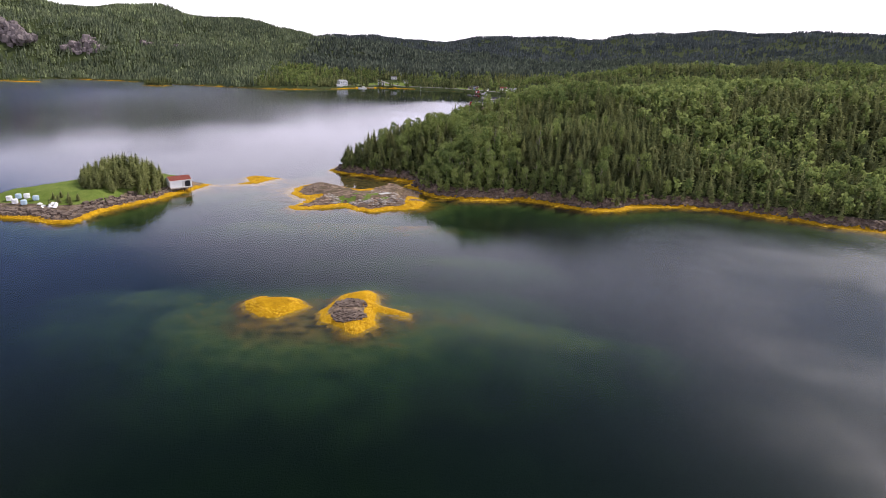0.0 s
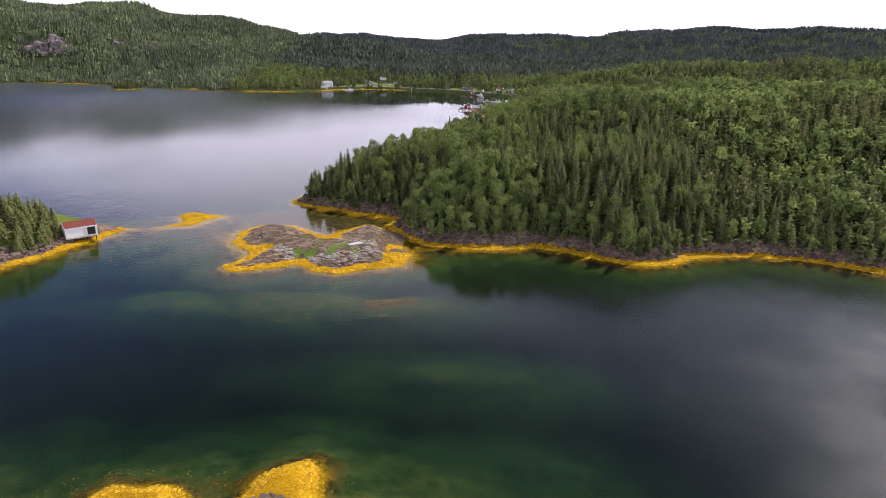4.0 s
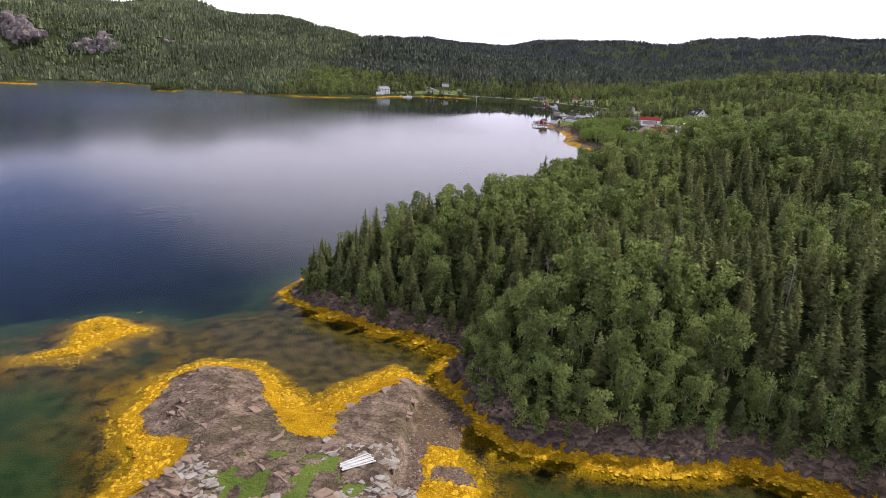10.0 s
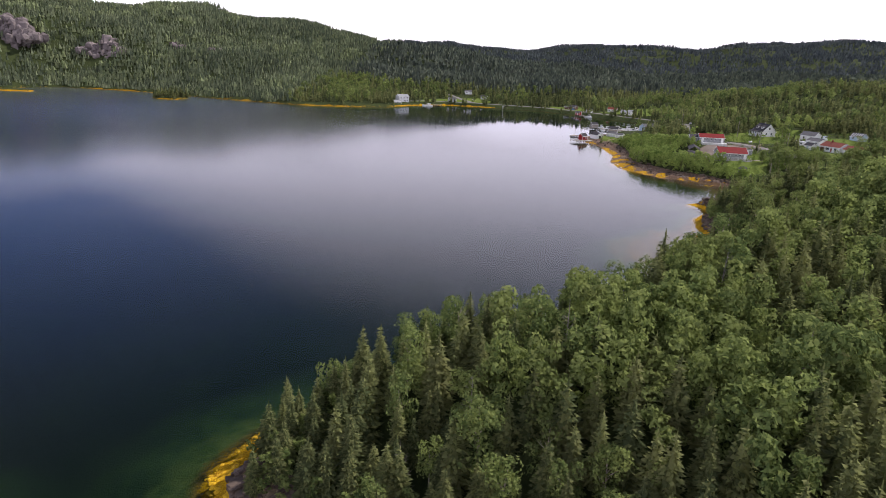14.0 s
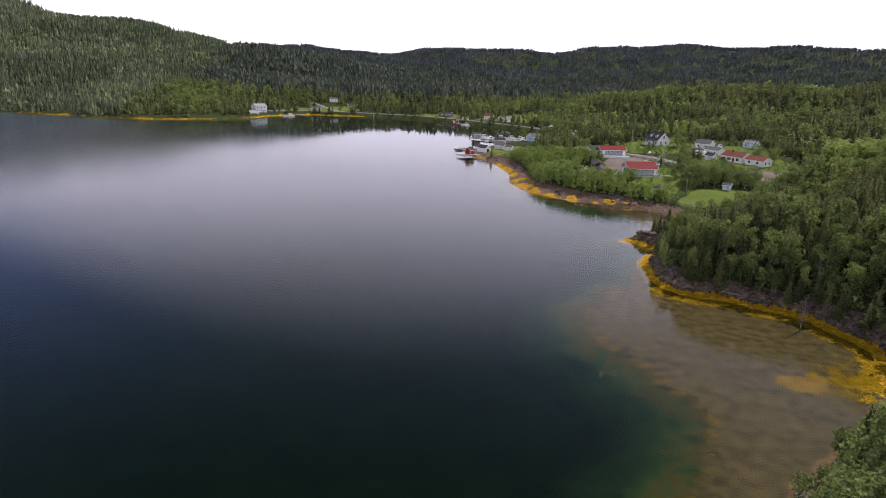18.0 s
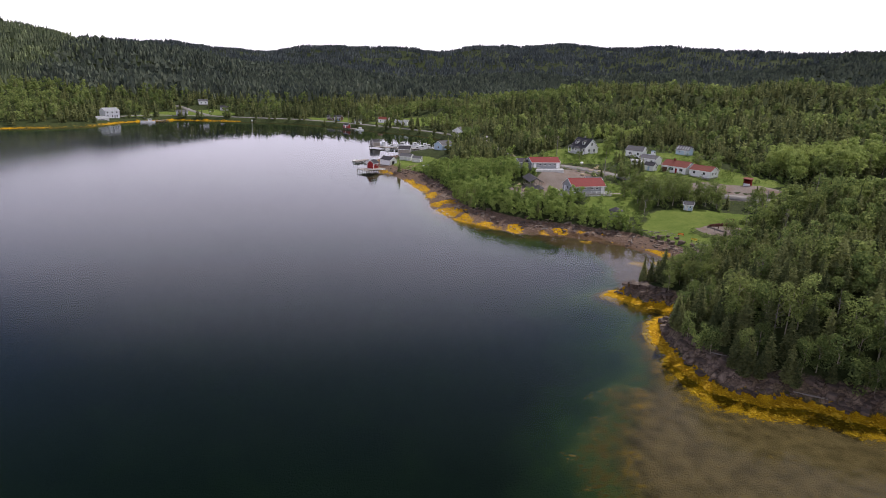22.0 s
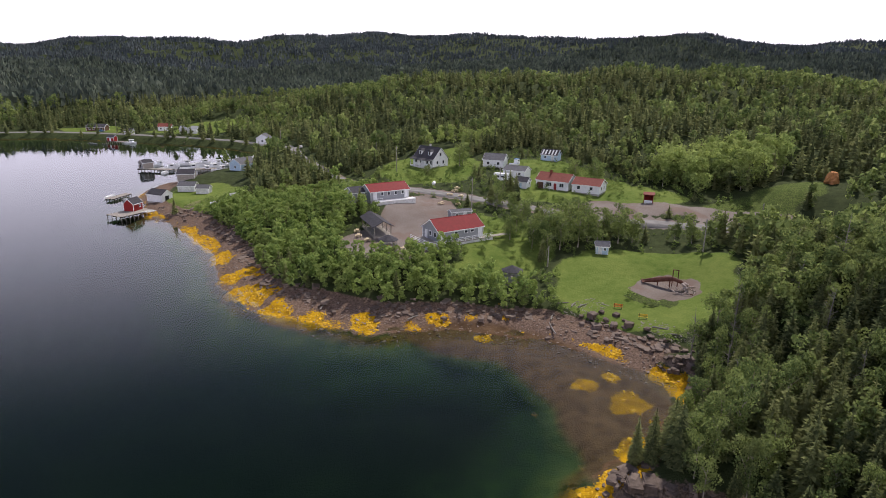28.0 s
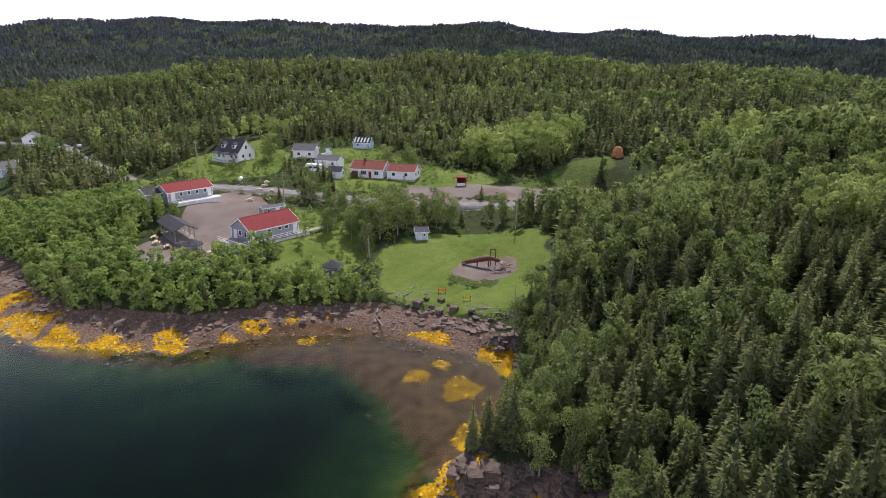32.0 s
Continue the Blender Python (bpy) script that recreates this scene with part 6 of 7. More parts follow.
def boat(name, label, m, L, W, H, hull, cabin=None, trim=None, mast=0.0, group=""):
    ob = thing(name, label, "boat", m, group)
    part("hull", hull_shape(L, W, H), hull, ob)
    part("gunwale", boxes((-L / 2 - 0.03, L * 0.05, -W / 2 - 0.05, -W / 2 + 0.09, H, H + 0.07), (-L / 2 - 0.03, L * 0.05, W / 2 - 0.09, W / 2 + 0.05, H, H + 0.07)), trim or M_OLD_WHITE, ob)
    for k in range(2 if not cabin else 1):
        part("thwart", boxes((-L * 0.3 + k * L * 0.28, -L * 0.3 + k * L * 0.28 + 0.25, -W * 0.42, W * 0.42, H * 0.68, H * 0.74)), M_PLANK, ob)
    if cabin:
        c = part("cabin", boxes((L * 0.02, L * 0.26, -W * 0.36, W * 0.36, H * 0.5, H + 1.5)), cabin, ob)
        part("roof", boxes((-L * 0.03, L * 0.29, -W * 0.41, W * 0.41, H + 1.504, H + 1.6)), trim or M_OLD_WHITE, c)
        part("windscreen", boxes((L * 0.26, L * 0.26 + 0.03, -W * 0.3, W * 0.3, H + 0.75, H + 1.3)), M_GLASS, c)
        for v in (-W * 0.36 - 0.03, W * 0.36):
            part("side_window", boxes((L * 0.06, L * 0.22, v, v + 0.03, H + 0.75, H + 1.25)), M_GLASS, c)
        part("foredeck", boxes((L * 0.264, L * 0.36, -W * 0.28, W * 0.28, H * 0.9, H * 1.05)), trim or M_OLD_WHITE, ob)
    if mast:
        part("mast", sweep(Shape(), [(-L * 0.1, 0, H * 0.35), (-L * 0.1, 0, mast)], [0.07, 0.04], 6), M_STEEL, ob)
        part("boom", sweep(Shape(), [(-L * 0.1, 0, mast * 0.55), (-L * 0.45, 0, mast * 0.8)], [0.05, 0.04], 6), M_STEEL, ob)
    return ob


trailer_boat = boat("trailer_boat", "white speedboat with a blue hull stripe parked ashore", stand_at(143.8, 588.2, 20, 12.6), 6.2, 2.1, 0.95, M_WHITE, M_WHITE, M_BLUE)
part("trailer", boxes((-2.6, 3.4, -0.5, -0.4, -0.45, -0.3), (-2.6, 3.4, 0.4, 0.5, -0.45, -0.3), (-1.2, -0.9, -0.9, 0.9, -0.4, 0.12)), M_STEEL, trailer_boat)
for v in (-1.0, 1.0):
    part("wheel", sweep(Shape(), [(-1.05, v - 0.1, -0.45), (-1.05, v + 0.1, -0.45)], [0.33, 0.33], 12), M_BLACK, trailer_boat)


def car(name, label, m, body, L=4.4, high=1.5):
    ob = thing(name, label, "car", m)
    s = Shape()
    prof = [(-L / 2, 0.35), (L / 2, 0.35), (L / 2, 0.75), (L * 0.27, 0.9), (L * 0.12, high), (-L * 0.36, high), (-L / 2, 0.95)]
    n = len(prof)
    s.add([(x, -0.85, z) for x, z in prof] + [(x, 0.85, z) for x, z in prof], [tuple(range(n)), tuple(range(n, 2 * n))[::-1]] + [(k, n + k, n + (k + 1) % n, (k + 1) % n) for k in range(n)])
    part("body", s, body, ob)
    for v in (-0.87, 0.851):
        part("side_window", boxes((-L * 0.33, L * 0.1, v, v + 0.019, 0.98, high - 0.12)), M_GLASS, ob)
    part("windscreen", prism(Shape(), [(-0.72, 0.0), (0.72, 0.0), (0.72, 0.02), (-0.72, 0.02)], 0, 0.75), M_GLASS, ob).matrix_basis = pose(L * 0.275, 0, 0.93, 0, -180 + 58, 0)
    for x in (-L * 0.3, L * 0.3):
        for v in (-0.78, 0.78):
            wheel = part("wheel", sweep(Shape(), [(x, v - 0.1, 0.32), (x, v + 0.1, 0.32)], [0.32, 0.32], 12), M_BLACK, ob)
            part("rim", sweep(Shape(), [(x, v - 0.11, 0.32), (x, v + 0.11, 0.32)], [0.18, 0.18], 8), M_STEEL, wheel)
    return ob


camper = thing("camper_van", "white camper van parked behind trees near the bungalow", "van", stand_at(127.0, 573.5, -60))
part("body", boxes((-3.0, 1.6, -1.1, 1.1, 0.45, 2.8)), M_WHITE, camper)
part("cab", boxes((1.604, 3.0, -1.0, 1.0, 0.45, 1.7)), M_WHITE, camper)
part("overcab", boxes((1.604, 2.5, -1.05, 1.05, 1.9, 2.75)), M_WHITE, camper)
for u in (-2.0, -0.2):
    part("side_window", boxes((u, u + 1.2, -1.13, -1.101, 1.5, 2.1)), M_GLASS, camper)
for x in (-1.8, 2.2):
    for v in (-0.95, 0.95):
        part("wheel", sweep(Shape(), [(x, v - 0.12, 0.38), (x, v + 0.12, 0.38)], [0.38, 0.38], 12), M_BLACK, camper)
car("parked_car", "grey car on the road beside the harbour", stand_at(97.5, 702, 80), M_STEEL)
car("parked_car", "dark blue car beside the brown house", stand_at(20.5, 884, 10), M_BLUE)
car("parked_car", "white car beside the far houses", stand_at(-88, 938, 30), M_WHITE)

# ---------------------------------------------------------------- the harbour


def wharf(label, m, L, W, top, deep=2.6):
    """A plank deck on piles; the deck's top is at the given height."""
    ob = thing("wharf", label, "wharf", m)
    n = int(L / 0.32)
    for k in range(n):
        x = -L / 2 + L * k / n
        part("plank", boxes((x + 0.02, x + L / n - 0.02, -W / 2, W / 2, top - 0.07, top)), M_PLANK, ob) if n < 60 else None
    for v in (-W / 2 + 0.2, 0, W / 2 - 0.2):
        part("beam", boxes((-L / 2, L / 2, v - 0.12, v + 0.12, top - 0.35, top - 0.074)), M_DARK_WOOD, ob)
    for x in np.arange(-L / 2 + 0.3, L / 2, 1.5):
        for v in (-W / 2 + 0.2, W / 2 - 0.2):
            part("pile", sweep(Shape(), [(x, v, -deep), (x, v, top - 0.354)], [0.13, 0.12], 6), M_PLANK, ob)
    return ob


wharf("grey plank wharf on piles round the red fishing shed", pose(12.2, 619.5, 0, 0, 0, 32), 12.5, 7.0, 1.45)
house("fishing_shed", "small dark red fishing shed with white trim on the wharf", pose(13.4, 622.8, 1.47, 0, 0, 47), 4.6, 3.6, 2.3, 3.9, M_RED, M_DARK_ROOF, [("f", 0.9, 1.0, 0.7, 0.7)],
      [("r", -0.3, 0.85, 1.9, M_WHITE)], "shed", 0.2, 0, M_WHITE)
for k in range(7):
    pile = thing("lumber_board", "pale board lying on the wharf", "board", pose(16.0 + 0.42 * k, 617.2 + 0.3 * k, 1.46, 0, 0, -40 + 6 * (k % 3)), "boards on the wharf")
    part("plank", boxes((-1.6, 1.6, -0.11, 0.11, 0, 0.05)), M_OLD_WHITE, pile)
wharf("low floating dock with boats tied alongside", pose(11.5, 652.5, 0, 0, 0, 50), 11, 3.0, 0.9)
boat("fishing_boat", "open white fishing boat tied to the dock", pose(9.0, 656.0, -0.25, 0, 0, 60), 6.5, 2.1, 0.9, M_WHITE, None)
boat("fishing_boat", "grey aluminium boat tied to the dock", pose(14.5, 648.0, -0.2, 0, 0, 45), 5.0, 1.8, 0.8, M_STEEL, None)
house("white_shed", "white gabled shed with a black doorway on the grass", stand_at(23.2, 635.5, 128), 6.5, 5.0, 2.5, 4.0, M_WHITE, M_DARK_ROOF, (), [("l", 0.0, 1.8, 2.0, M_BLACK)], "shed", 0.25)
house("grey_shed", "low white and grey shed on the grass by the harbour", stand_at(34.5, 645.0, 150), 6.0, 4.5, 2.1, 3.3, M_OLD_WHITE, M_GREY_ROOF, (), [("l", 0, 1.2, 1.8, M_OLD_WHITE)], "shed", 0.25)
house("grey_shed", "dark grey boarded store beside the harbour", stand_at(38.0, 668.0, 160), 6.5, 5.0, 2.5, 4.0, M_PLANK, M_DARK_ROOF, (), [("l", 0, 1.2, 1.9, M_DARK_WOOD)], "shed", 0.25)
house("grey_shed", "small white shed with a grey roof on the grass", stand_at(38.5, 637.0, 150), 4.5, 3.6, 2.0, 3.0, M_OLD_WHITE, M_GREY_ROOF, (), [("l", 0, 0.9, 1.8, M_GREY_SIDING)], "shed", 0.25)
house("store_house", "pale blue and white store by the harbour road", stand_at(61.5, 671.0, 30), 9.0, 6.5, 3.0, 5.0, M_PALE_BLUE, M_GREY_ROOF, [("f", -2, 1, 1, 1), ("f", 2, 1, 1, 1), ("l", 0, 1, 0.9, 1)],
      [("f", 0, 0.9, 2, M_WHITE)])
wharf("long grey wharf crowded with boats and gear", pose(48, 704, 0, 0, 0, -8), 18, 4.0, 1.2)
wharf("grey wharf running out to the boat store", pose(32, 712, 0, 0, 0, -35), 16, 3.5, 1.2)
house("boat_store", "dark grey boat store standing on the wharf", pose(28.5, 716.5, 1.22, 0, 0, 20), 5.0, 4.0, 2.6, 3.8, M_PLANK, M_DARK_ROOF, (), [("l", 0, 1.2, 1.9, M_DARK_WOOD)], "shed", 0.2, 0)
for bx, by, ba, bl, cab, mast_h in ((38, 716, 10, 8.5, True, 0), (47, 712, -5, 9.5, True, 6.5), (56, 710, 15, 10.5, True, 0), (62, 716, 5, 8, True, 0), (52, 718, 170, 7, False, 0), (44, 698, -10, 7, False, 0),
                                    (58, 700, 12, 8, True, 0), (41, 722, 30, 7.5, False, 0), (66, 706, 80, 7, False, 0), (35, 705, 60, 6, False, 0), (47, 727, -20, 9, True, 7), (55, 726, 12, 9.5, True, 0), (61, 722, -8, 8, True, 6), (35, 728, 40, 7, True, 0),
                                    (64, 699, 60, 6.5, False, 0), (52, 704, -6, 7.5, True, 0), (43, 709, 5, 6, False, 0)):
    z0 = max(-0.3, ground_at(bx, by) - 0.1)
    boat("fishing_boat", "white fishing boat with a small cabin beside the wharf" if cab else "open white boat beside the wharf", pose(bx, by, z0, 0, 0, ba), bl, bl * 0.3, 1.15, M_WHITE, M_WHITE if cab else None,
         M_OLD_WHITE, mast_h, "boats in the harbour")
for bx, by, ba, mat, lab in ((36.5, 607.5, 40, M_WHITE, "white dinghy pulled up on the grass"), (44.0, 612.0, 30, M_OLD_WHITE, "small grey white dinghy on the grass")):
    boat("dinghy", lab, stand_at(bx, by, ba), 4.2, 1.5, 0.6, mat)
slip = [stand_at(28.0 + 1.0 * k, 612.0 + 0.7 * k, -35) for k in range(7)]
for k, m in enumerate(slip):
    log = part("slipway_log", sweep(Shape(), [(-1.7, 0, 0.08), (1.7, 0, 0.08)], [0.12, 0.1], 7), M_PALE_PLANK, None)
    log.matrix_basis = m
    tagged(log, "pale log laid across the boat slip", "log", "slipway logs")

house("brown_house", "long brown bungalow with white trim above a green field", stand_at(19.5, 893, -28), 12, 7, 2.7, 4.4, M_BROWN, M_DARK_ROOF, [("f", u, 1.0, 1.3, 1.1, 2) for u in (-4, -1.4, 3.8)],
      [("f", 1.2, 0.95, 2.05, M_WHITE)])
house("pink_roof_house", "small white house with a pink red roof on the slope", stand_at(60.0, 874, -20), 8.5, 6.5, 2.8, 4.6, M_WHITE, M_RUST_ROOF, [("f", -2.4, 1, 1, 1), ("f", 2.4, 1, 1, 1)], [("f", 0, 0.95, 2.05, M_WHITE)])
house("white_house", "white bungalow with a pale grey roof behind small spruces", stand_at(72, 852, -28), 11, 7.5, 2.8, 4.6, M_WHITE, M_GREY_SIDING, [("f", u, 1, 1.1, 1.1) for u in (-3.5, -1, 3)], [("f", 1.2, 0.95, 2.05, M_WHITE)])
house("white_shed", "small white shed with a dark roof by the harbour road", stand_at(36, 862, -25), 5.0, 4.0, 2.3, 3.6, M_WHITE, M_DARK_ROOF, [("f", -1, 1, 0.7, 0.7)], [("f", 1, 0.9, 1.9, M_OLD_WHITE)], "shed", 0.25)
house("white_house", "white house half hidden by trees above the harbour", stand_at(101, 778, 60), 9, 7, 3.2, 5.5, M_WHITE, M_GREY_ROOF, [("f", -2.5, 1, 1, 1), ("f", 2.5, 1, 1, 1), ("l", 0, 1, 1, 1)], [("f", 0, 0.95, 2.05, M_WHITE)])
wharf("small wharf with a red stage below the road", pose(26, 838, 0, 0, 0, -40), 12, 4.0, 1.1)
house("red_stage", "small red fishing stage on the wharf", pose(24, 840, 1.12, 0, 0, -40), 4.5, 3.6, 2.2, 3.4, M_RED, M_DARK_ROOF, (), [("f", 0, 0.9, 1.9, M_WHITE)], "shed", 0.2, 0)
boat("fishing_boat", "white fishing boat tied below the road", pose(33, 833, -0.3, 0, 0, -35), 8.5, 2.6, 1.1, M_WHITE, M_WHITE)

house("white_house", "two storey white house with a pale roof at the water", stand_at(-158, 872, 38), 11, 9, 5.6, 7.6, M_WHITE, M_GREY_SIDING, [("f", u, z, 1.0, 1.2) for u in (-3.6, 0, 3.6) for z in (1.0, 3.8)] + [("r", 0, 3.8, 1, 1.2)],
      [("f", 1.9, 0.95, 2.05, M_GREY_SIDING)], base=2.5)
house("boat_shed", "white boat shed standing on the waterline", pose(-160, 853, 1.0, 0, 0, 38), 9, 6, 2.8, 4.2, M_OLD_WHITE, M_GREY_SIDING, (), [("f", 0, 2.6, 2.3, M_GREY_SIDING)], "shed", 0.3, 2.5)
boat("fishing_boat", "white longliner moored off the far shore", pose(-130, 868, -0.35, 0, 0, 15), 11, 3.4, 1.5, M_WHITE, M_WHITE, None, 6)
wharf("small grey wharf on the far shore", pose(-121, 880, 0, 0, 0, 50), 12, 3.5, 1.0)
house("white_house", "white house among trees on the far shore", stand_at(-110, 912, 20), 8, 6.5, 2.8, 4.6, M_OLD_WHITE, M_GREY_ROOF, [("f", -2, 1, 1, 1), ("f", 2, 1, 1, 1)], [("f", 0, 0.9, 2, M_WHITE)])
house("white_house", "small white house beside the rising road", stand_at(-98, 968, 10), 8, 6, 2.8, 4.4, M_WHITE, M_GREY_ROOF, [("f", -2, 1, 1, 1), ("f", 2, 1, 1, 1)], [("f", 0, 0.9, 2, M_WHITE)])
house("white_house", "pale house on the field by the rising road", stand_at(-78, 955, 0), 7, 5.5, 2.6, 4.2, M_OLD_WHITE, M_DARK_ROOF, [("f", -2, 1, 1, 1), ("f", 2, 1, 1, 1)], [("f", 0, 0.9, 2, M_WHITE)])
buoy = thing("channel_marker", "pale stake marker standing in the harbour water", "marker", pose(-50, 846, 0))
part("stake", sweep(Shape(), [(0, 0, -3), (0, 0, 4.5)], [0.16, 0.12], 6), M_OLD_WHITE, buoy)
part("topmark", boxes((-0.5, 0.5, -0.05, 0.05, 4.504, 5.3)), M_WHITE, buoy)

# ---------------------------------------------------------------- the boathouse island
boathouse = house("boathouse", "white boathouse with a red roof on stilts at the shore", pose(-95.2, 210.6, 1.75, 0, 0, 44), 7.2, 4.2, 2.4, 3.5, M_WHITE, M_RUST_ROOF, [("r", 0.4, 0.9, 0.8, 0.9)], (), "boathouse", 0.15, 0, M_WHITE, "", True)
# flat black panel on the solid wall, the inner shade given as colour
part("doorway", boxes((1.3, 3.2, -2.13, -2.101, 0.15, 2.1)), M_BLACK, boathouse, "dark open doorway")
part("door_leaf", boxes((0.35, 1.2, -2.19, -2.104, 0.15, 2.1)), M_OLD_WHITE, boathouse)
part("platform", boxes((-3.7, 3.9, -2.9, -2.12, -0.2, -0.02)), M_PLANK, boathouse)
tarp = thing("covered_boat", "upturned boat under a pale blue tarpaulin", "boat", stand_at(-100.6, 212.5, 30, 2.6))
part("tarpaulin", sweep(Shape(), [(-1.7, 0, 0.3), (-1.0, 0, 0.45), (1.0, 0, 0.45), (1.7, 0, 0.3)], [0.2, 0.75, 0.75, 0.15], 8), M_PALE_BLUE, tarp)
part("keel", boxes((-1.4, 1.4, -0.04, 0.04, 1.1, 1.22)), M_WHITE, tarp)
r = random.Random(3)
for k, (fx, fy) in enumerate(((-129.6, 177.5), (-130.8, 181.0), (-128.4, 181.3), (-126.6, 177.0), (-132.6, 179.5), (-125.0, 180.2))):
    drum = thing("plastic_drum", ("white plastic drum", "pale blue plastic drum")[k % 2] + " stored on the island", "drum", stand_at(fx, fy, 50 * k), "drums on the island")
    part("shell", sweep(Shape(), [(0, 0, 0), (0, 0, 0.1), (0, 0, 1.3), (0, 0, 1.4)], [0.7, 0.85, 0.85, 0.7], 12), (M_WHITE, M_PALE_BLUE)[k % 2], drum)
    part("lid", sweep(Shape(), [(0, 0, 1.404), (0, 0, 1.46)], [0.4, 0.38], 10), M_OLD_WHITE, drum)
for k in range(9):
    net = part("net_heap", sweep(Shape(), [(0, 0, 0), (0, 0, 0.3), (0, 0, 0.6)], [0.9, 0.7, 0.15], 7), M_WHITE, None)
    net.matrix_basis = stand_at(-119.5 + r.uniform(-2.5, 4), 175.8 + r.uniform(-1.2, 1.8), r.uniform(0, 360)) @ Matrix.Diagonal((r.uniform(0.7, 1.2), r.uniform(0.5, 1.0), r.uniform(0.6, 1.1), 1))
    tagged(net, "heap of pale netting lying on the rocks", "net", "net heaps")

# ---------------------------------------------------------------- rocks, weed, driftwood, shrubs


def stone_material(name, dark, light, scale=1.5):
    m = Nodes(name)
    info = m.place()
    island = m.geo.outputs["Random Per Island"]
    one = m.tree.nodes.new("ShaderNodeObjectInfo").outputs["Random"]
    f = m.math("ADD", m.math("MULTIPLY", m.noise(scale, 5, 0.65), 0.7), m.math("MULTIPLY", m.math("ADD", island, one), 0.3))
    c = m.mix(m.span(f, 0.3, 0.95), dark, light)
    return m.surface(c, 0.85, 0, m.bump(m.noise(scale * 5, 4), 0.6, 0.06), 0.25)


M_STONE = stone_material("bank_rock", (0.048, 0.034, 0.028), (0.215, 0.165, 0.135))
M_SKERRY = stone_material("skerry_rock", (0.085, 0.055, 0.042), (0.340, 0.245, 0.185))
M_PALE_STONE = stone_material("pale_rock", (0.17, 0.15, 0.135), (0.52, 0.48, 0.43))
M_BEACH_STONE = stone_material("beach_stone", (0.075, 0.050, 0.040), (0.30, 0.24, 0.205))
M_CLIFF = stone_material("cliff_rock", (0.060, 0.050, 0.052), (0.250, 0.212, 0.212), 0.25)
M_WEED = stone_material("rockweed", (0.20, 0.095, 0.006), (0.74, 0.45, 0.016), 2.5)
M_SHRUB = foliage("shrub_leaves", (0.12, 0.18, 0.05), (0.28, 0.36, 0.11))


def stone(rng, blocky):
    """A cracked lump about 1 across."""
    bm = bmesh.new()
    if blocky:
        bmesh.ops.create_cube(bm, size=1.0)
        bmesh.ops.bevel(bm, geom=bm.edges[:], offset=0.12, segments=1, affect="EDGES")
    else:
        bmesh.ops.create_icosphere(bm, subdivisions=1, radius=0.55)
    for v in bm.verts:
        v.co *= 1 + rng.uniform(-0.2, 0.2)
        v.co.z *= 0.8
    bmesh.ops.triangulate(bm, faces=bm.faces[:])
    bm.verts.index_update()
    out = np.array([v.co[:] for v in bm.verts]), np.array([[v.index for v in f.verts] for f in bm.faces])
    bm.free()
    return out


def strew(name, shapes, rows, material, label, category, seed):
    """Many stones in one mesh: rows of x, y, z, length, width, height, turn."""
    r = np.random.default_rng(seed)
    rows = np.asarray(rows, float)
    pick = r.integers(0, len(shapes), len(rows))
    tilt = r.normal(0, 0.22, len(rows))
    verts, faces, start = [], [], 0
    for k, (v, f) in enumerate(shapes):
        p, t = rows[pick == k], tilt[pick == k]
        if not len(p):
            continue
        x, y, z = v[None, :, 0] * p[:, 3:4], v[None, :, 1] * p[:, 4:5], v[None, :, 2] * p[:, 5:6]
        z = z + x * np.tan(t)[:, None] * 0.6
        c, s = np.cos(p[:, 6])[:, None], np.sin(p[:, 6])[:, None]
        verts.append(np.stack([x * c - y * s + p[:, 0:1], x * s + y * c + p[:, 1:2], z + p[:, 2:3]], -1).reshape(-1, 3))
        faces.append((f[None] + (np.arange(len(p)) * len(v))[:, None, None] + start).reshape(-1, 3))
        start += len(p) * len(v)
    ob = mesh_from(name, np.concatenate(verts), np.concatenate(faces), material)
    return tagged(ob, label, category, kind="stuff")


r = random.Random(21)
nr = np.random.default_rng(21)
ROUND, BLOCK = [stone(r, False) for k in range(6)], [stone(r, True) for k in range(6)]


def spots(x0, x1, y0, y1, n):
    x, y = nr.uniform(x0, x1, n), nr.uniform(y0, y1, n)
    return x, y, plan(x, y)


def rows_of(x, y, z, keep, lo, hi, flat=(0.5, 0.9), long=(1.0, 1.6), sink=0.12, turn=None, most=4000):
    ids = np.where(keep)[0][:most]
    n = len(ids)
    size = lo * (hi / lo) ** nr.beta(1.2, 2.6, n)
    ang = nr.uniform(0, 6.28, n) if turn is None else nr.normal(turn, 0.25, n)
    return np.stack([x[ids], y[ids], z[ids] + size * 0.25 - sink * size, size * nr.uniform(*long, n), size, size * nr.uniform(*flat, n), ang], 1)


x, y, p = spots(-62, 135, 188, 270, 60000)
bank = (p["main"] > 1.2) & (p["main"] < 6.0) & (p["z"] > 0.45)
strew("bank_rocks", BLOCK, rows_of(x, y, p["z"], bank, 0.35, 1.9, turn=0.7, most=1700), M_STONE, "broken dark red brown rock along the headland bank", "rocks", 1)
x, y, p = spots(-60, 100, 270, 460, 60000)
bank = (p["main"] > 1.2) & (p["main"] < 6.0) & (p["z"] > 0.45) & (p["village"] < 0.5)
strew("bank_rocks", BLOCK, rows_of(x, y, p["z"], bank, 0.35, 1.9, turn=0.5, most=1700), M_STONE, "broken grey brown rock under the spruces of the cove", "rocks", 2)
x, y, p = spots(-60, -8, 188, 236, 30000)
face = (p["skerry"] > 1.5) & (p["z"] > 0.75) & (x < -14)
edge = face & (p["weed"] < 0.4) & (p["grass"] < 0.4) & ((y < 203) | (nr.uniform(0, 1, len(x)) < 0.4))
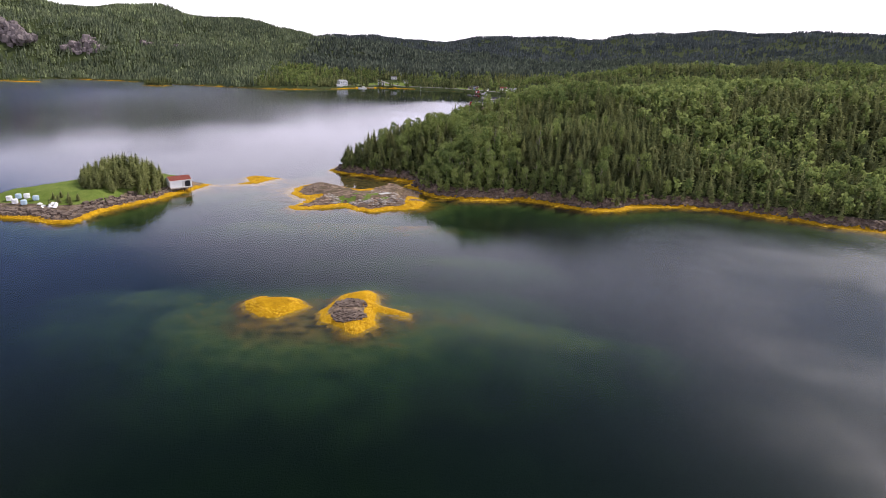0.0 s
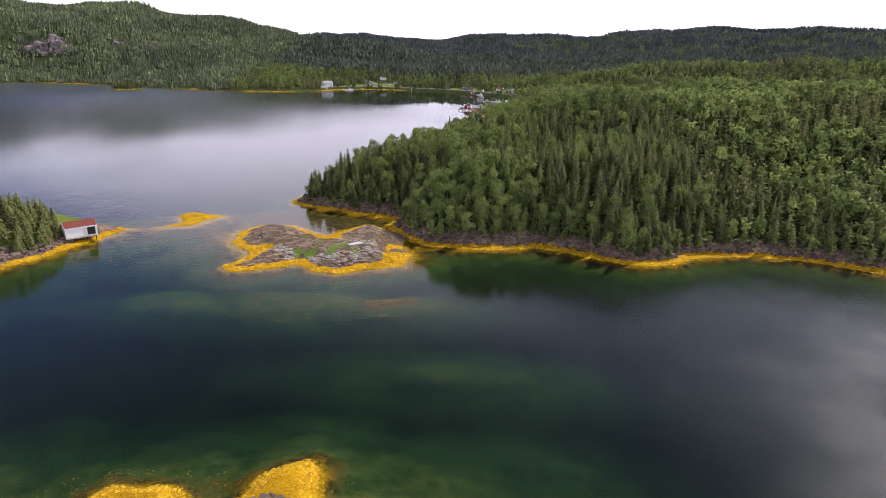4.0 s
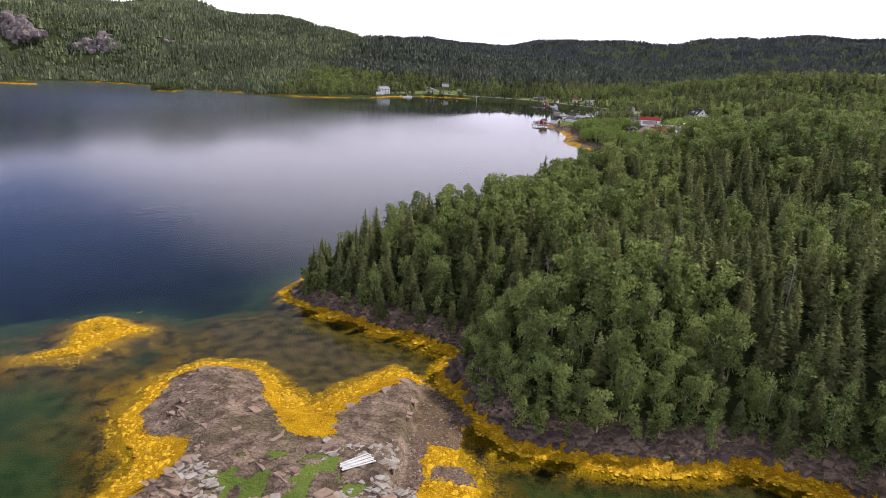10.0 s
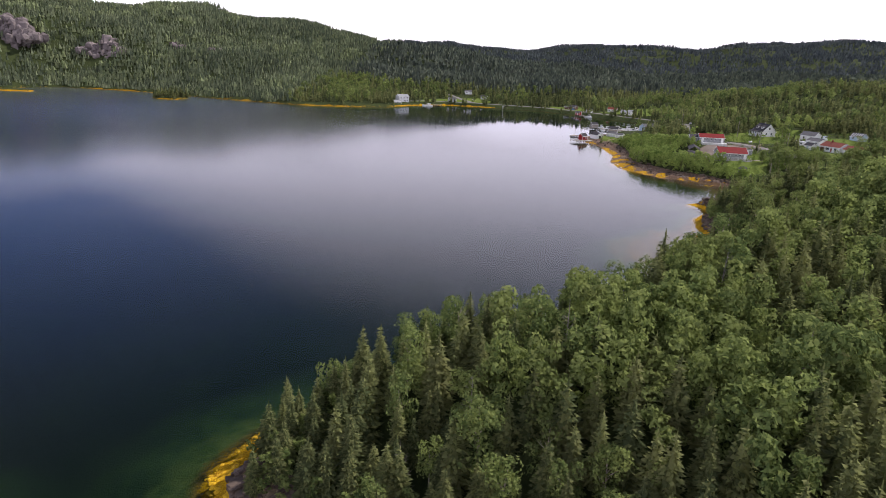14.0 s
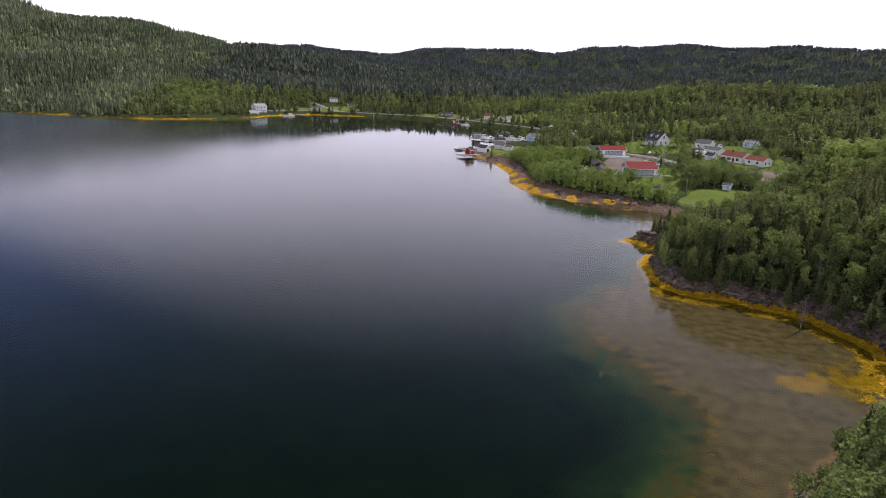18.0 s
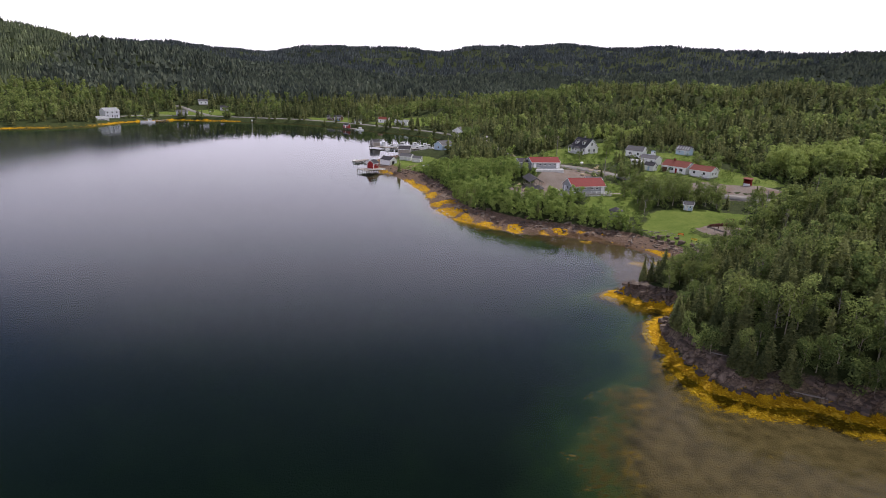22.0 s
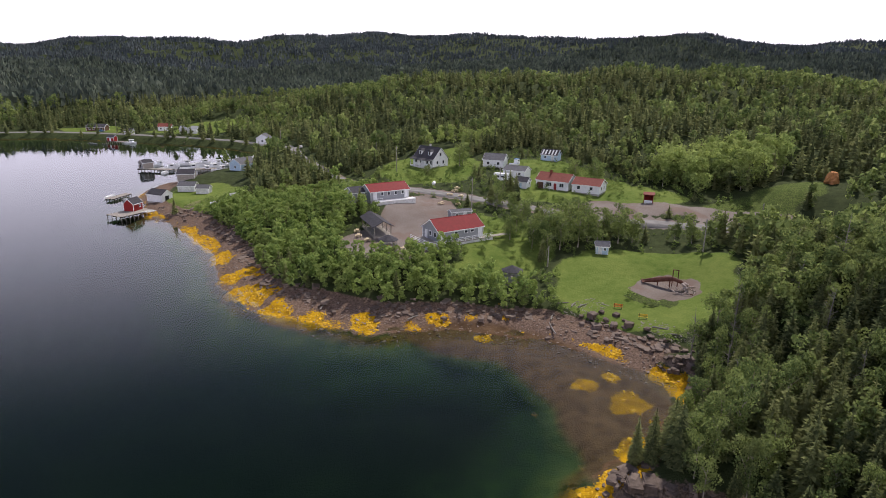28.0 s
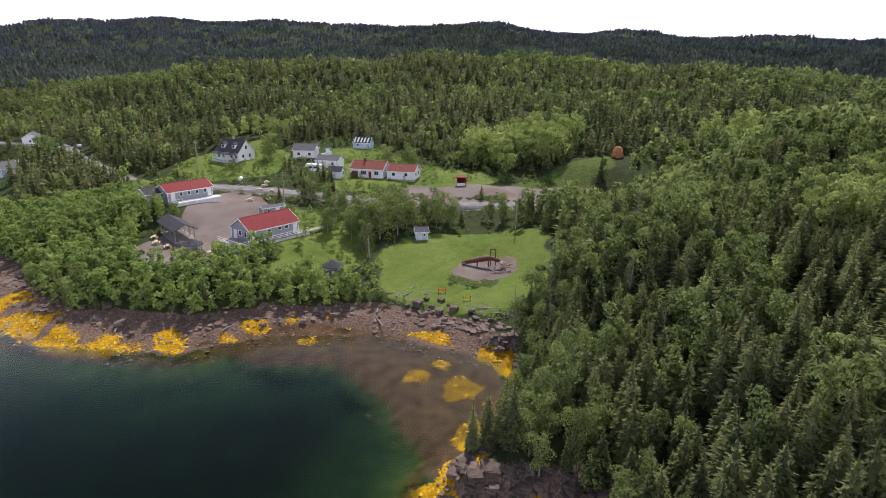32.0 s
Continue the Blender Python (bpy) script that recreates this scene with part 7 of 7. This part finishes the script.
strew("skerry_rocks", BLOCK, rows_of(x, y, p["z"], edge & (nr.uniform(0, 1, len(x)) < 0.6), 0.35, 2.4, (0.22, 0.40), (1.3, 3.2), 0.52, -0.45, 420), M_SKERRY, "layered red brown rock of the skerry", "rocks", 3)
edge_of_grass = signed(x, y, SKERRY_GRASS)
top = face & (p["weed"] < 0.4) & (np.abs(edge_of_grass + 0.3) < 1.7) & ((y < 204) | (x > -28)) & (np.hypot(x + 24.5, y - 204.5) > 2.6)
strew("skerry_slabs", BLOCK, rows_of(x, y, p["z"], top, 0.35, 2.0, (0.2, 0.4), (1.1, 2.4), 0.42, -0.45, 300), M_PALE_STONE, "pale lichened slabs on the grassy skerry", "rocks", 4)
x, y, p = spots(-152, -86, 160, 232, 40000)
side = (p["boat"] > 1.8) & (p["boat"] < 6.0) & (p["z"] > 0.7) & (y < 216)
strew("island_rocks", BLOCK, rows_of(x, y, p["z"], side, 0.5, 2.2, (0.6, 1.3), (0.7, 1.2), 0.2, 0.8, 1000), M_STONE, "upright cracked grey rock round the island", "rocks", 5)
x, y, p = spots(10, 90, 455, 625, 60000)
tide = (p["main"] > -3) & (p["main"] < 9) & (p["z"] < 1.6)
strew("beach_stones", ROUND, rows_of(x, y, p["z"], tide, 0.12, 0.75, most=3000), M_BEACH_STONE, "brown stones strewn over the tidal beach", "stones", 6)
ledge = (p["main"] > 6.0) & (p["main"] < 11.5) & (np.sin(x * 0.4) + np.sin(y * 0.23) > -0.6)
strew("beach_ledges", BLOCK, rows_of(x, y, p["z"], ledge, 0.4, 1.8, (0.3, 0.7), (1.0, 2.2), 0.2, 0.9, 520), M_STONE, "dark broken ledges at the top of the beach", "rocks", 7)
x, y, p = spots(-30, -5, 195, 245, 9000)
gravel_bar = (p["z"] > -0.3) & (p["z"] < 0.9) & (x > -20) & (p["weed"] < 0.6)
strew("bar_stones", ROUND, rows_of(x, y, p["z"], gravel_bar, 0.1, 0.5, most=900), M_BEACH_STONE, "grey brown stones of the gravel bar", "stones", 8)
for poly, cx, cy in ((0, -19.6, 113.2), (1, -18.8, 107.8)):
    x, y = nr.normal(cx, 1.5, 500), nr.normal(cy, 1.0, 500)
    p = plan(x, y)
    strew("shoal_rocks", BLOCK, rows_of(x, y, p["z"], (np.hypot((x - cx) / 3.4, (y - cy) / 2.2) < 1), 0.25, 0.9, (0.4, 0.8), most=330), M_STONE, "bare dark rock top of the weedy shoal", "rocks", 9)


# rockweed fronds lying in lumps
def tuft(rng):
    ring = [(math.cos(a) * rng.uniform(0.30, 0.65), math.sin(a) * rng.uniform(0.30, 0.65), rng.uniform(-0.16, 0.0)) for a in [6.283 * k / 6 for k in range(6)]]
    mid = [(q[0] * 0.5 + rng.uniform(-0.1, 0.1), q[1] * 0.5 + rng.uniform(-0.1, 0.1), rng.uniform(0.10, 0.36)) for q in ring[::2]]
    return np.array(ring + mid), np.array([(0, 1, 6), (1, 2, 7), (1, 7, 6), (2, 3, 7), (3, 4, 8), (3, 8, 7), (4, 5, 8), (5, 0, 6), (5, 6, 8), (6, 7, 8)])


TUFTS = [tuft(r) for k in range(7)]
parts_of_weed = []
for x0, x1, y0, y1, n, most in ((-60, 135, 186, 262, 60000, 4200), (-46, -5, 98, 128, 16000, 2600), (-84, -64, 222, 246, 5000, 500), (-152, -86, 160, 232, 24000, 1200), (-55, 64, 258, 456, 60000, 2600),
                                (10, 80, 455, 625, 40000, 1600)):
    x, y, p = spots(x0, x1, y0, y1, n)
    keep = (p["weed"] + 0.55 * fbm(x, y, 2.6, 3, 77) > 0.62) & (p["z"] > -0.35) & (p["z"] < 0.95)
    parts_of_weed.append(rows_of(x, y, p["z"] - 0.05, keep, 0.22 if y1 == 128 else 0.3, 0.7 if y1 == 128 else 1.2, (0.35, 0.8), (1.0, 1.6), 0.2, None, most))
strew("rockweed", TUFTS, np.concatenate(parts_of_weed), M_WEED, "bright yellow rockweed covering the tidal rocks", "seaweed", 10)

M_DEEP_WEED = stone_material("drowned_weed", (0.022, 0.017, 0.006), (0.230, 0.135, 0.020), 1.6)
deep = []
for x0, x1, y0, y1, n, most, size in ((-62, 24, 94, 132, 50000, 6500, 0.55), (-68, 4, 164, 192, 30000, 3000, 0.7), (-90, -40, 200, 250, 20000, 900, 0.9), (4, 64, 318, 402, 30000, 1500, 0.8), (36, 74, 440, 500, 12000, 500, 0.7)):
    x, y, p = spots(x0, x1, y0, y1, n)
    rocks = np.minimum(np.hypot((x + 35) / 1.5, y - 112), np.hypot(x + 17, y - 112))
    want = 0.55 * fbm(x, y, 7, 4, 79) + 0.25 * fbm(x, y, 2.2, 2, 81) + (1.1 * smooth(rocks, 14, 8) - 0.3 if y1 == 132 else 0.06 + 0.6 * smooth(np.hypot((x + 14) / 10, (y - 177) / 4.5), 1.2, 0.6))
    keep = (want > 0.22) & (p["d"] < 0) & (p["z"] < -0.3) & (p["z"] > -2.1)
    deep.append(rows_of(x, y, p["z"] - 0.08, keep, 0.22, size, (0.3, 0.6), (1.0, 2.0), 0.2, None, most))
strew("drowned_weed", TUFTS, np.concatenate(deep), M_DEEP_WEED, "brown weed growing on the shoals under water", "seaweed", 15)

# boulders on the village beach
proto = [mesh_from("boulder", *stone(r, k % 2 == 0), M_STONE) for k in range(4)]
for k, (bx, by, size) in enumerate(((79.0, 478.7, 1.9), (81.6, 479.0, 1.5), (77.3, 475.8, 1.7), (79.8, 473.9, 2.1), (81.5, 471.9, 1.6), (77.6, 480.3, 1.2), (83.0, 476.4, 1.3), (82.6, 468.5, 1.4), (75.8, 478.2, 1.1),
                                    (80.2, 476.3, 1.3), (78.2, 471.2, 1.2), (82.4, 473.9, 1.0), (67.8, 478.6, 0.9), (71.5, 481.5, 0.8), (60.5, 489.8, 1.0), (74.2, 484.5, 0.9), (55.0, 494.5, 1.1), (43.0, 499.8, 1.2), (37.5, 508, 1.0),
                                    (33.5, 521, 1.1), (31.5, 536, 1.0), (33, 552, 1.2), (31, 566, 0.9), (31.5, 580, 1.1), (25.5, 601, 1.0), (27.5, 606, 1.2), (22.5, 612, 1.1))):
    ob = proto[k] if k < 4 else copy_thing(proto[k % 4], Matrix())
    ob.matrix_basis = Matrix.Translation((bx, by, ground_at(bx, by) + size * 0.18)) @ Matrix.Rotation(k * 1.3, 4, "Z") @ Matrix.Diagonal((size, size * 0.8, size * 0.75, 1))
    tagged(ob, "dark grey boulder lying at the top of the beach", "boulder", "boulders on the beach")

# driftwood
for k, (lx, ly, turn, long) in enumerate(((70.5, 480.5, 62, 5.5), (73.5, 484.0, 40, 3.5), (79.5, 484.6, 30, 3.0), (80.8, 483.4, 10, 2.6), (84.6, 467.0, -60, 3.2), (84.0, 463.6, -50, 2.6), (50.0, 497.6, 15, 3.2), (36.8, 512.0, 50, 3.6),
                                          (78.2, 486.2, -20, 2.2), (41, 399.5, 130, 7.0), (47.5, 389.5, 140, 5.0), (59.5, 207.0, 70, 4.0))):
    log = part("driftwood_log", sweep(Shape(), [(-long / 2, 0, 0.12), (0, 0.12, 0.16), (long / 2, 0, 0.12)], [0.16, 0.14, 0.08], 7), M_DEAD, None)
    log.matrix_basis = pose(lx, ly, ground_at(lx, ly), 0, 0, turn)
    tagged(log, "bleached driftwood log lying on the beach", "log", "driftwood logs")
x, y = nr.uniform(76, 86, 110), nr.uniform(480.5, 485.5, 110)
x2, y2 = nr.uniform(82, 87, 120), nr.uniform(460, 472, 120)
x, y = np.concatenate([x, x2]), np.concatenate([y, y2])
strew("drift_litter", BLOCK, rows_of(x, y, plan(x, y)["z"], x > 0, 0.08, 0.28, (0.3, 0.6), (2.0, 5.0)), M_DEAD, "bleached driftwood litter along the tide line", "driftwood", 12)
planks = thing("plank_pile", "bleached wooden planks stacked on the grassy skerry", "planks", stand_at(-23.6, 205.4, 38))
for k in range(6):
    part("plank", boxes((-2.0 + 0.12 * (k % 3), 2.0 - 0.15 * (k % 2), -0.75 + 0.26 * k, -0.53 + 0.26 * k, 0.05 + 0.05 * (k % 2), 0.12 + 0.05 * (k % 2))), M_OLD_WHITE, planks).rotation_euler = (0, 0, 0.03 * (k - 2))

# shrubs along the lawn, the bank and the gardens
x, y, p = spots(24, 175, 455, 620, 26000)
fringe = (p["main"] > 9.5) & (p["grass"] < 0.75) & (p["gravel"] < 0.25) & (p["lane"] > 4.5) & (p["z"] > 1.4) & CLEAR(x, y, 0.55)
ids = np.where(fringe)[0][:1700]
rows = np.stack([x[ids], y[ids], p["z"][ids] - 0.1, nr.uniform(0.7, 2.2, len(ids)), nr.uniform(0, 6.28, len(ids)), nr.uniform(1.4, 2.6, len(ids)), nr.uniform(0, 1, len(ids))], 1)
joined("shrubs", SHRUB, rows, M_SHRUB, "low green alder shrubs round the lawns and banks", "shrubs", nrng)

x, y, p = spots(-55, 135, 196, 300, 30000)
foot = (p["main"] > 3.4) & (p["main"] < 10) & (p["z"] > 1.2)
ids = np.where(foot)[0][:520]
rows = np.stack([x[ids], y[ids], p["z"][ids] - 0.1, nr.uniform(1.6, 4.2, len(ids)), nr.uniform(0, 6.28, len(ids)), nr.uniform(0.9, 1.5, len(ids)), nr.uniform(0, 1, len(ids))], 1)
joined("alder_bushes", BUSH, rows, M_BIRCHES, "low green bushes at the foot of the headland woods", "bushes", nrng)

# single birches beside the lawn and the road, and bare dead trees
birch = next(o for o in bpy.data.objects if o.name.startswith("birch_tree"))
for k, (bx, by, h, w) in enumerate(((97.3, 509.3, 9.5, 1.1), (101, 512, 9, 1.1), (105, 515, 10, 1.2), (109, 512, 9.5, 1.1), (113, 510.5, 9, 1.0), (117, 513.0, 8, 1.0), (128.3, 495.1, 8.5, 1.1), (100, 520, 9, 1.2), (94, 517, 7.5, 1.2),
                                    (91.5, 513, 6.5, 1.3), (116, 519, 8, 1.2), (121, 508, 6, 1.2), (126, 600, 10, 1.4), (130, 604, 9, 1.3), (104, 545, 7, 1.4), (109, 549, 8, 1.3), (105, 538, 7.5, 1.3), (155, 556, 9, 1.3),
                                    (159, 562, 9.5, 1.4), (153, 565, 9, 1.3), (108, 593, 5, 1.3), (95, 513, 9, 1.2), (99, 516, 10, 1.1), (103, 509, 9.5, 1.2), (107, 517, 10.5, 1.1), (111, 515, 9, 1.3), (115, 507, 10, 1.2), (118, 505, 8.5, 1.2),
                                    (121, 512, 9, 1.2), (108, 507.5, 9, 1.1), (96, 525, 8, 1.2), (102, 530, 7.5, 1.3), (128, 500, 7, 1.2), (92, 508, 6.5, 1.2), (113, 520, 9.5, 1.1), (90, 520, 7, 1.3), (134, 494, 8, 1.1))):
    ob = copy_thing(birch, stand_at(bx, by, 77 * k))
    ob.scale = (h * w, h * w, h)
    tagged(ob, "slender pale green birch beside the lawn and road", "tree", "birches of the village")
spruce = next(o for o in bpy.data.objects if o.name.startswith("spruce_tree"))
for k, (bx, by, h) in enumerate(((88.5, 505.5, 6.5), (112.0, 599.5, 4.0), (117, 553, 8.5), (115, 556, 9), (118.5, 558, 8.5), (106, 551, 7.5), (113, 547, 8), (68, 868, 6), (78, 850, 6), (84, 846, 5))):
    ob = copy_thing(spruce, stand_at(bx, by, 50 * k))
    ob.scale = (h, h, h)
    tagged(ob, "single dark spruce standing in the village", "tree", "spruces of the village")


def snag(rng):
    s = Shape()
    stem(s, (0, 0, -0.1), (0.02, 0.01, 0.6), 0.016, 0.009, 6)
    stem(s, (0.02, 0.01, 0.59), (0.0, 0.03, 1.0), 0.009, 0.002, 5)
    for k in range(22):
        a, h = rng.uniform(0, 6.28), rng.uniform(0.2, 0.97)
        reach = 0.20 * (1.05 - h) + 0.03
        tip = (reach * math.cos(a), reach * math.sin(a), h + rng.uniform(0.0, 0.09))
        stem(s, (0.01, 0.01, h), tip, 0.0045, 0.0015, 3)
        stem(s, tuple(0.6 * v for v in tip[:2]) + (h + 0.6 * (tip[2] - h),), (tip[0] * 0.9 - 0.04 * math.sin(a), tip[1] * 0.9 + 0.04 * math.cos(a), tip[2] + 0.03), 0.003, 0.001, 3)
    return s


snags = []
for k, (sx, sy, h) in enumerate(((80, 457, 9), (83, 452, 8), (88, 455, 9), (78, 449, 7.5), (92, 448, 9), (86, 440, 9), (99, 446, 10), (72, 444, 7), (53, 372, 8), (57, 396, 8), (62, 382, 9), (48, 399, 8), (-14, 268, 9), (8, 262, 9),
                                 (-2, 240, 9), (14, 236, 10), (30, 232, 9.5), (-24, 262, 8), (20, 252, 10), (40, 224, 9), (64, 222, 9), (-30, 256, 7.5), (5, 280, 9), (95, 460, 8), (102, 455, 9), (75, 430, 8))):
    if k < 3:
        ob = new("dead_tree")
        v, f = snag(r).arrays()
        trunk = mesh_from("trunk", v, f, M_DEAD)
        trunk.parent = ob
        ob.matrix_basis = stand_at(sx, sy, 40 * k)
        snags.append(ob)
    else:
        ob = copy_thing(snags[k % 3], stand_at(sx, sy, 40 * k))
    ob.scale = (h, h, h)
    tagged(ob, "bare grey dead spruce among the living trees", "tree", "dead trees")

# cliffs on the far hill and the cut earth bank
for cx, cy, wide_, high, n in ((-540, 935, 30, 30, 210), (-622, 885, 32, 50, 300), (-480, 985, 12, 8, 40), (-430, 1000, 10, 6, 30)):
    x, y = nr.uniform(-wide_, wide_, n) + cx, nr.normal(cy, 5, n)
    up = nr.uniform(-0.5, 0.5, n) * (1 - np.abs(x - cx) / wide_)
    z = ground_at(cx, cy) + up * high
    size = nr.uniform(3.5, 9, n) * (0.7 + high / 100)
    rows = np.stack([x, y + up * high * 0.5, z, size * 1.2, size * 0.7, size * nr.uniform(1.0, 1.6, n), nr.uniform(0, 6.28, n)], 1)
    strew("rock_cliff", ROUND + BLOCK[:2], rows, M_CLIFF, "bare grey cliff on the wooded hillside", "cliff", 14)
bm = bmesh.new()
bmesh.ops.create_icosphere(bm, subdivisions=4, radius=0.5)
for v in bm.verts:
    f = fbm(np.array([v.co.x * 9 + 5]), np.array([v.co.y * 9 + v.co.z * 7]), 2.2, 4, 97)[0]
    v.co = v.co * (1 + 0.38 * f)
    v.co.z = max(v.co.z, -0.3)
me = bpy.data.meshes.new("earth_heap")
bm.to_mesh(me)
bm.free()
me.materials.append(M_EARTH)
heap = new("earth_heap", me)
heap.matrix_basis = Matrix.Translation((200.5, 500.5, ground_at(200.5, 500.5) + 1.2)) @ Matrix.Diagonal((4.4, 3.6, 5.0, 1))
tagged(heap, "bank of bare orange earth in a clearing of the woods", "earth")
rock = mesh_from("boulder", *stone(r, True), M_STONE)
rock.matrix_basis = Matrix.Translation((157, 478.5, ground_at(157, 478.5) + 0.8)) @ Matrix.Diagonal((6.0, 5.0, 4.5, 1))
tagged(rock, "large dark rock outcrop beside the road", "boulder")
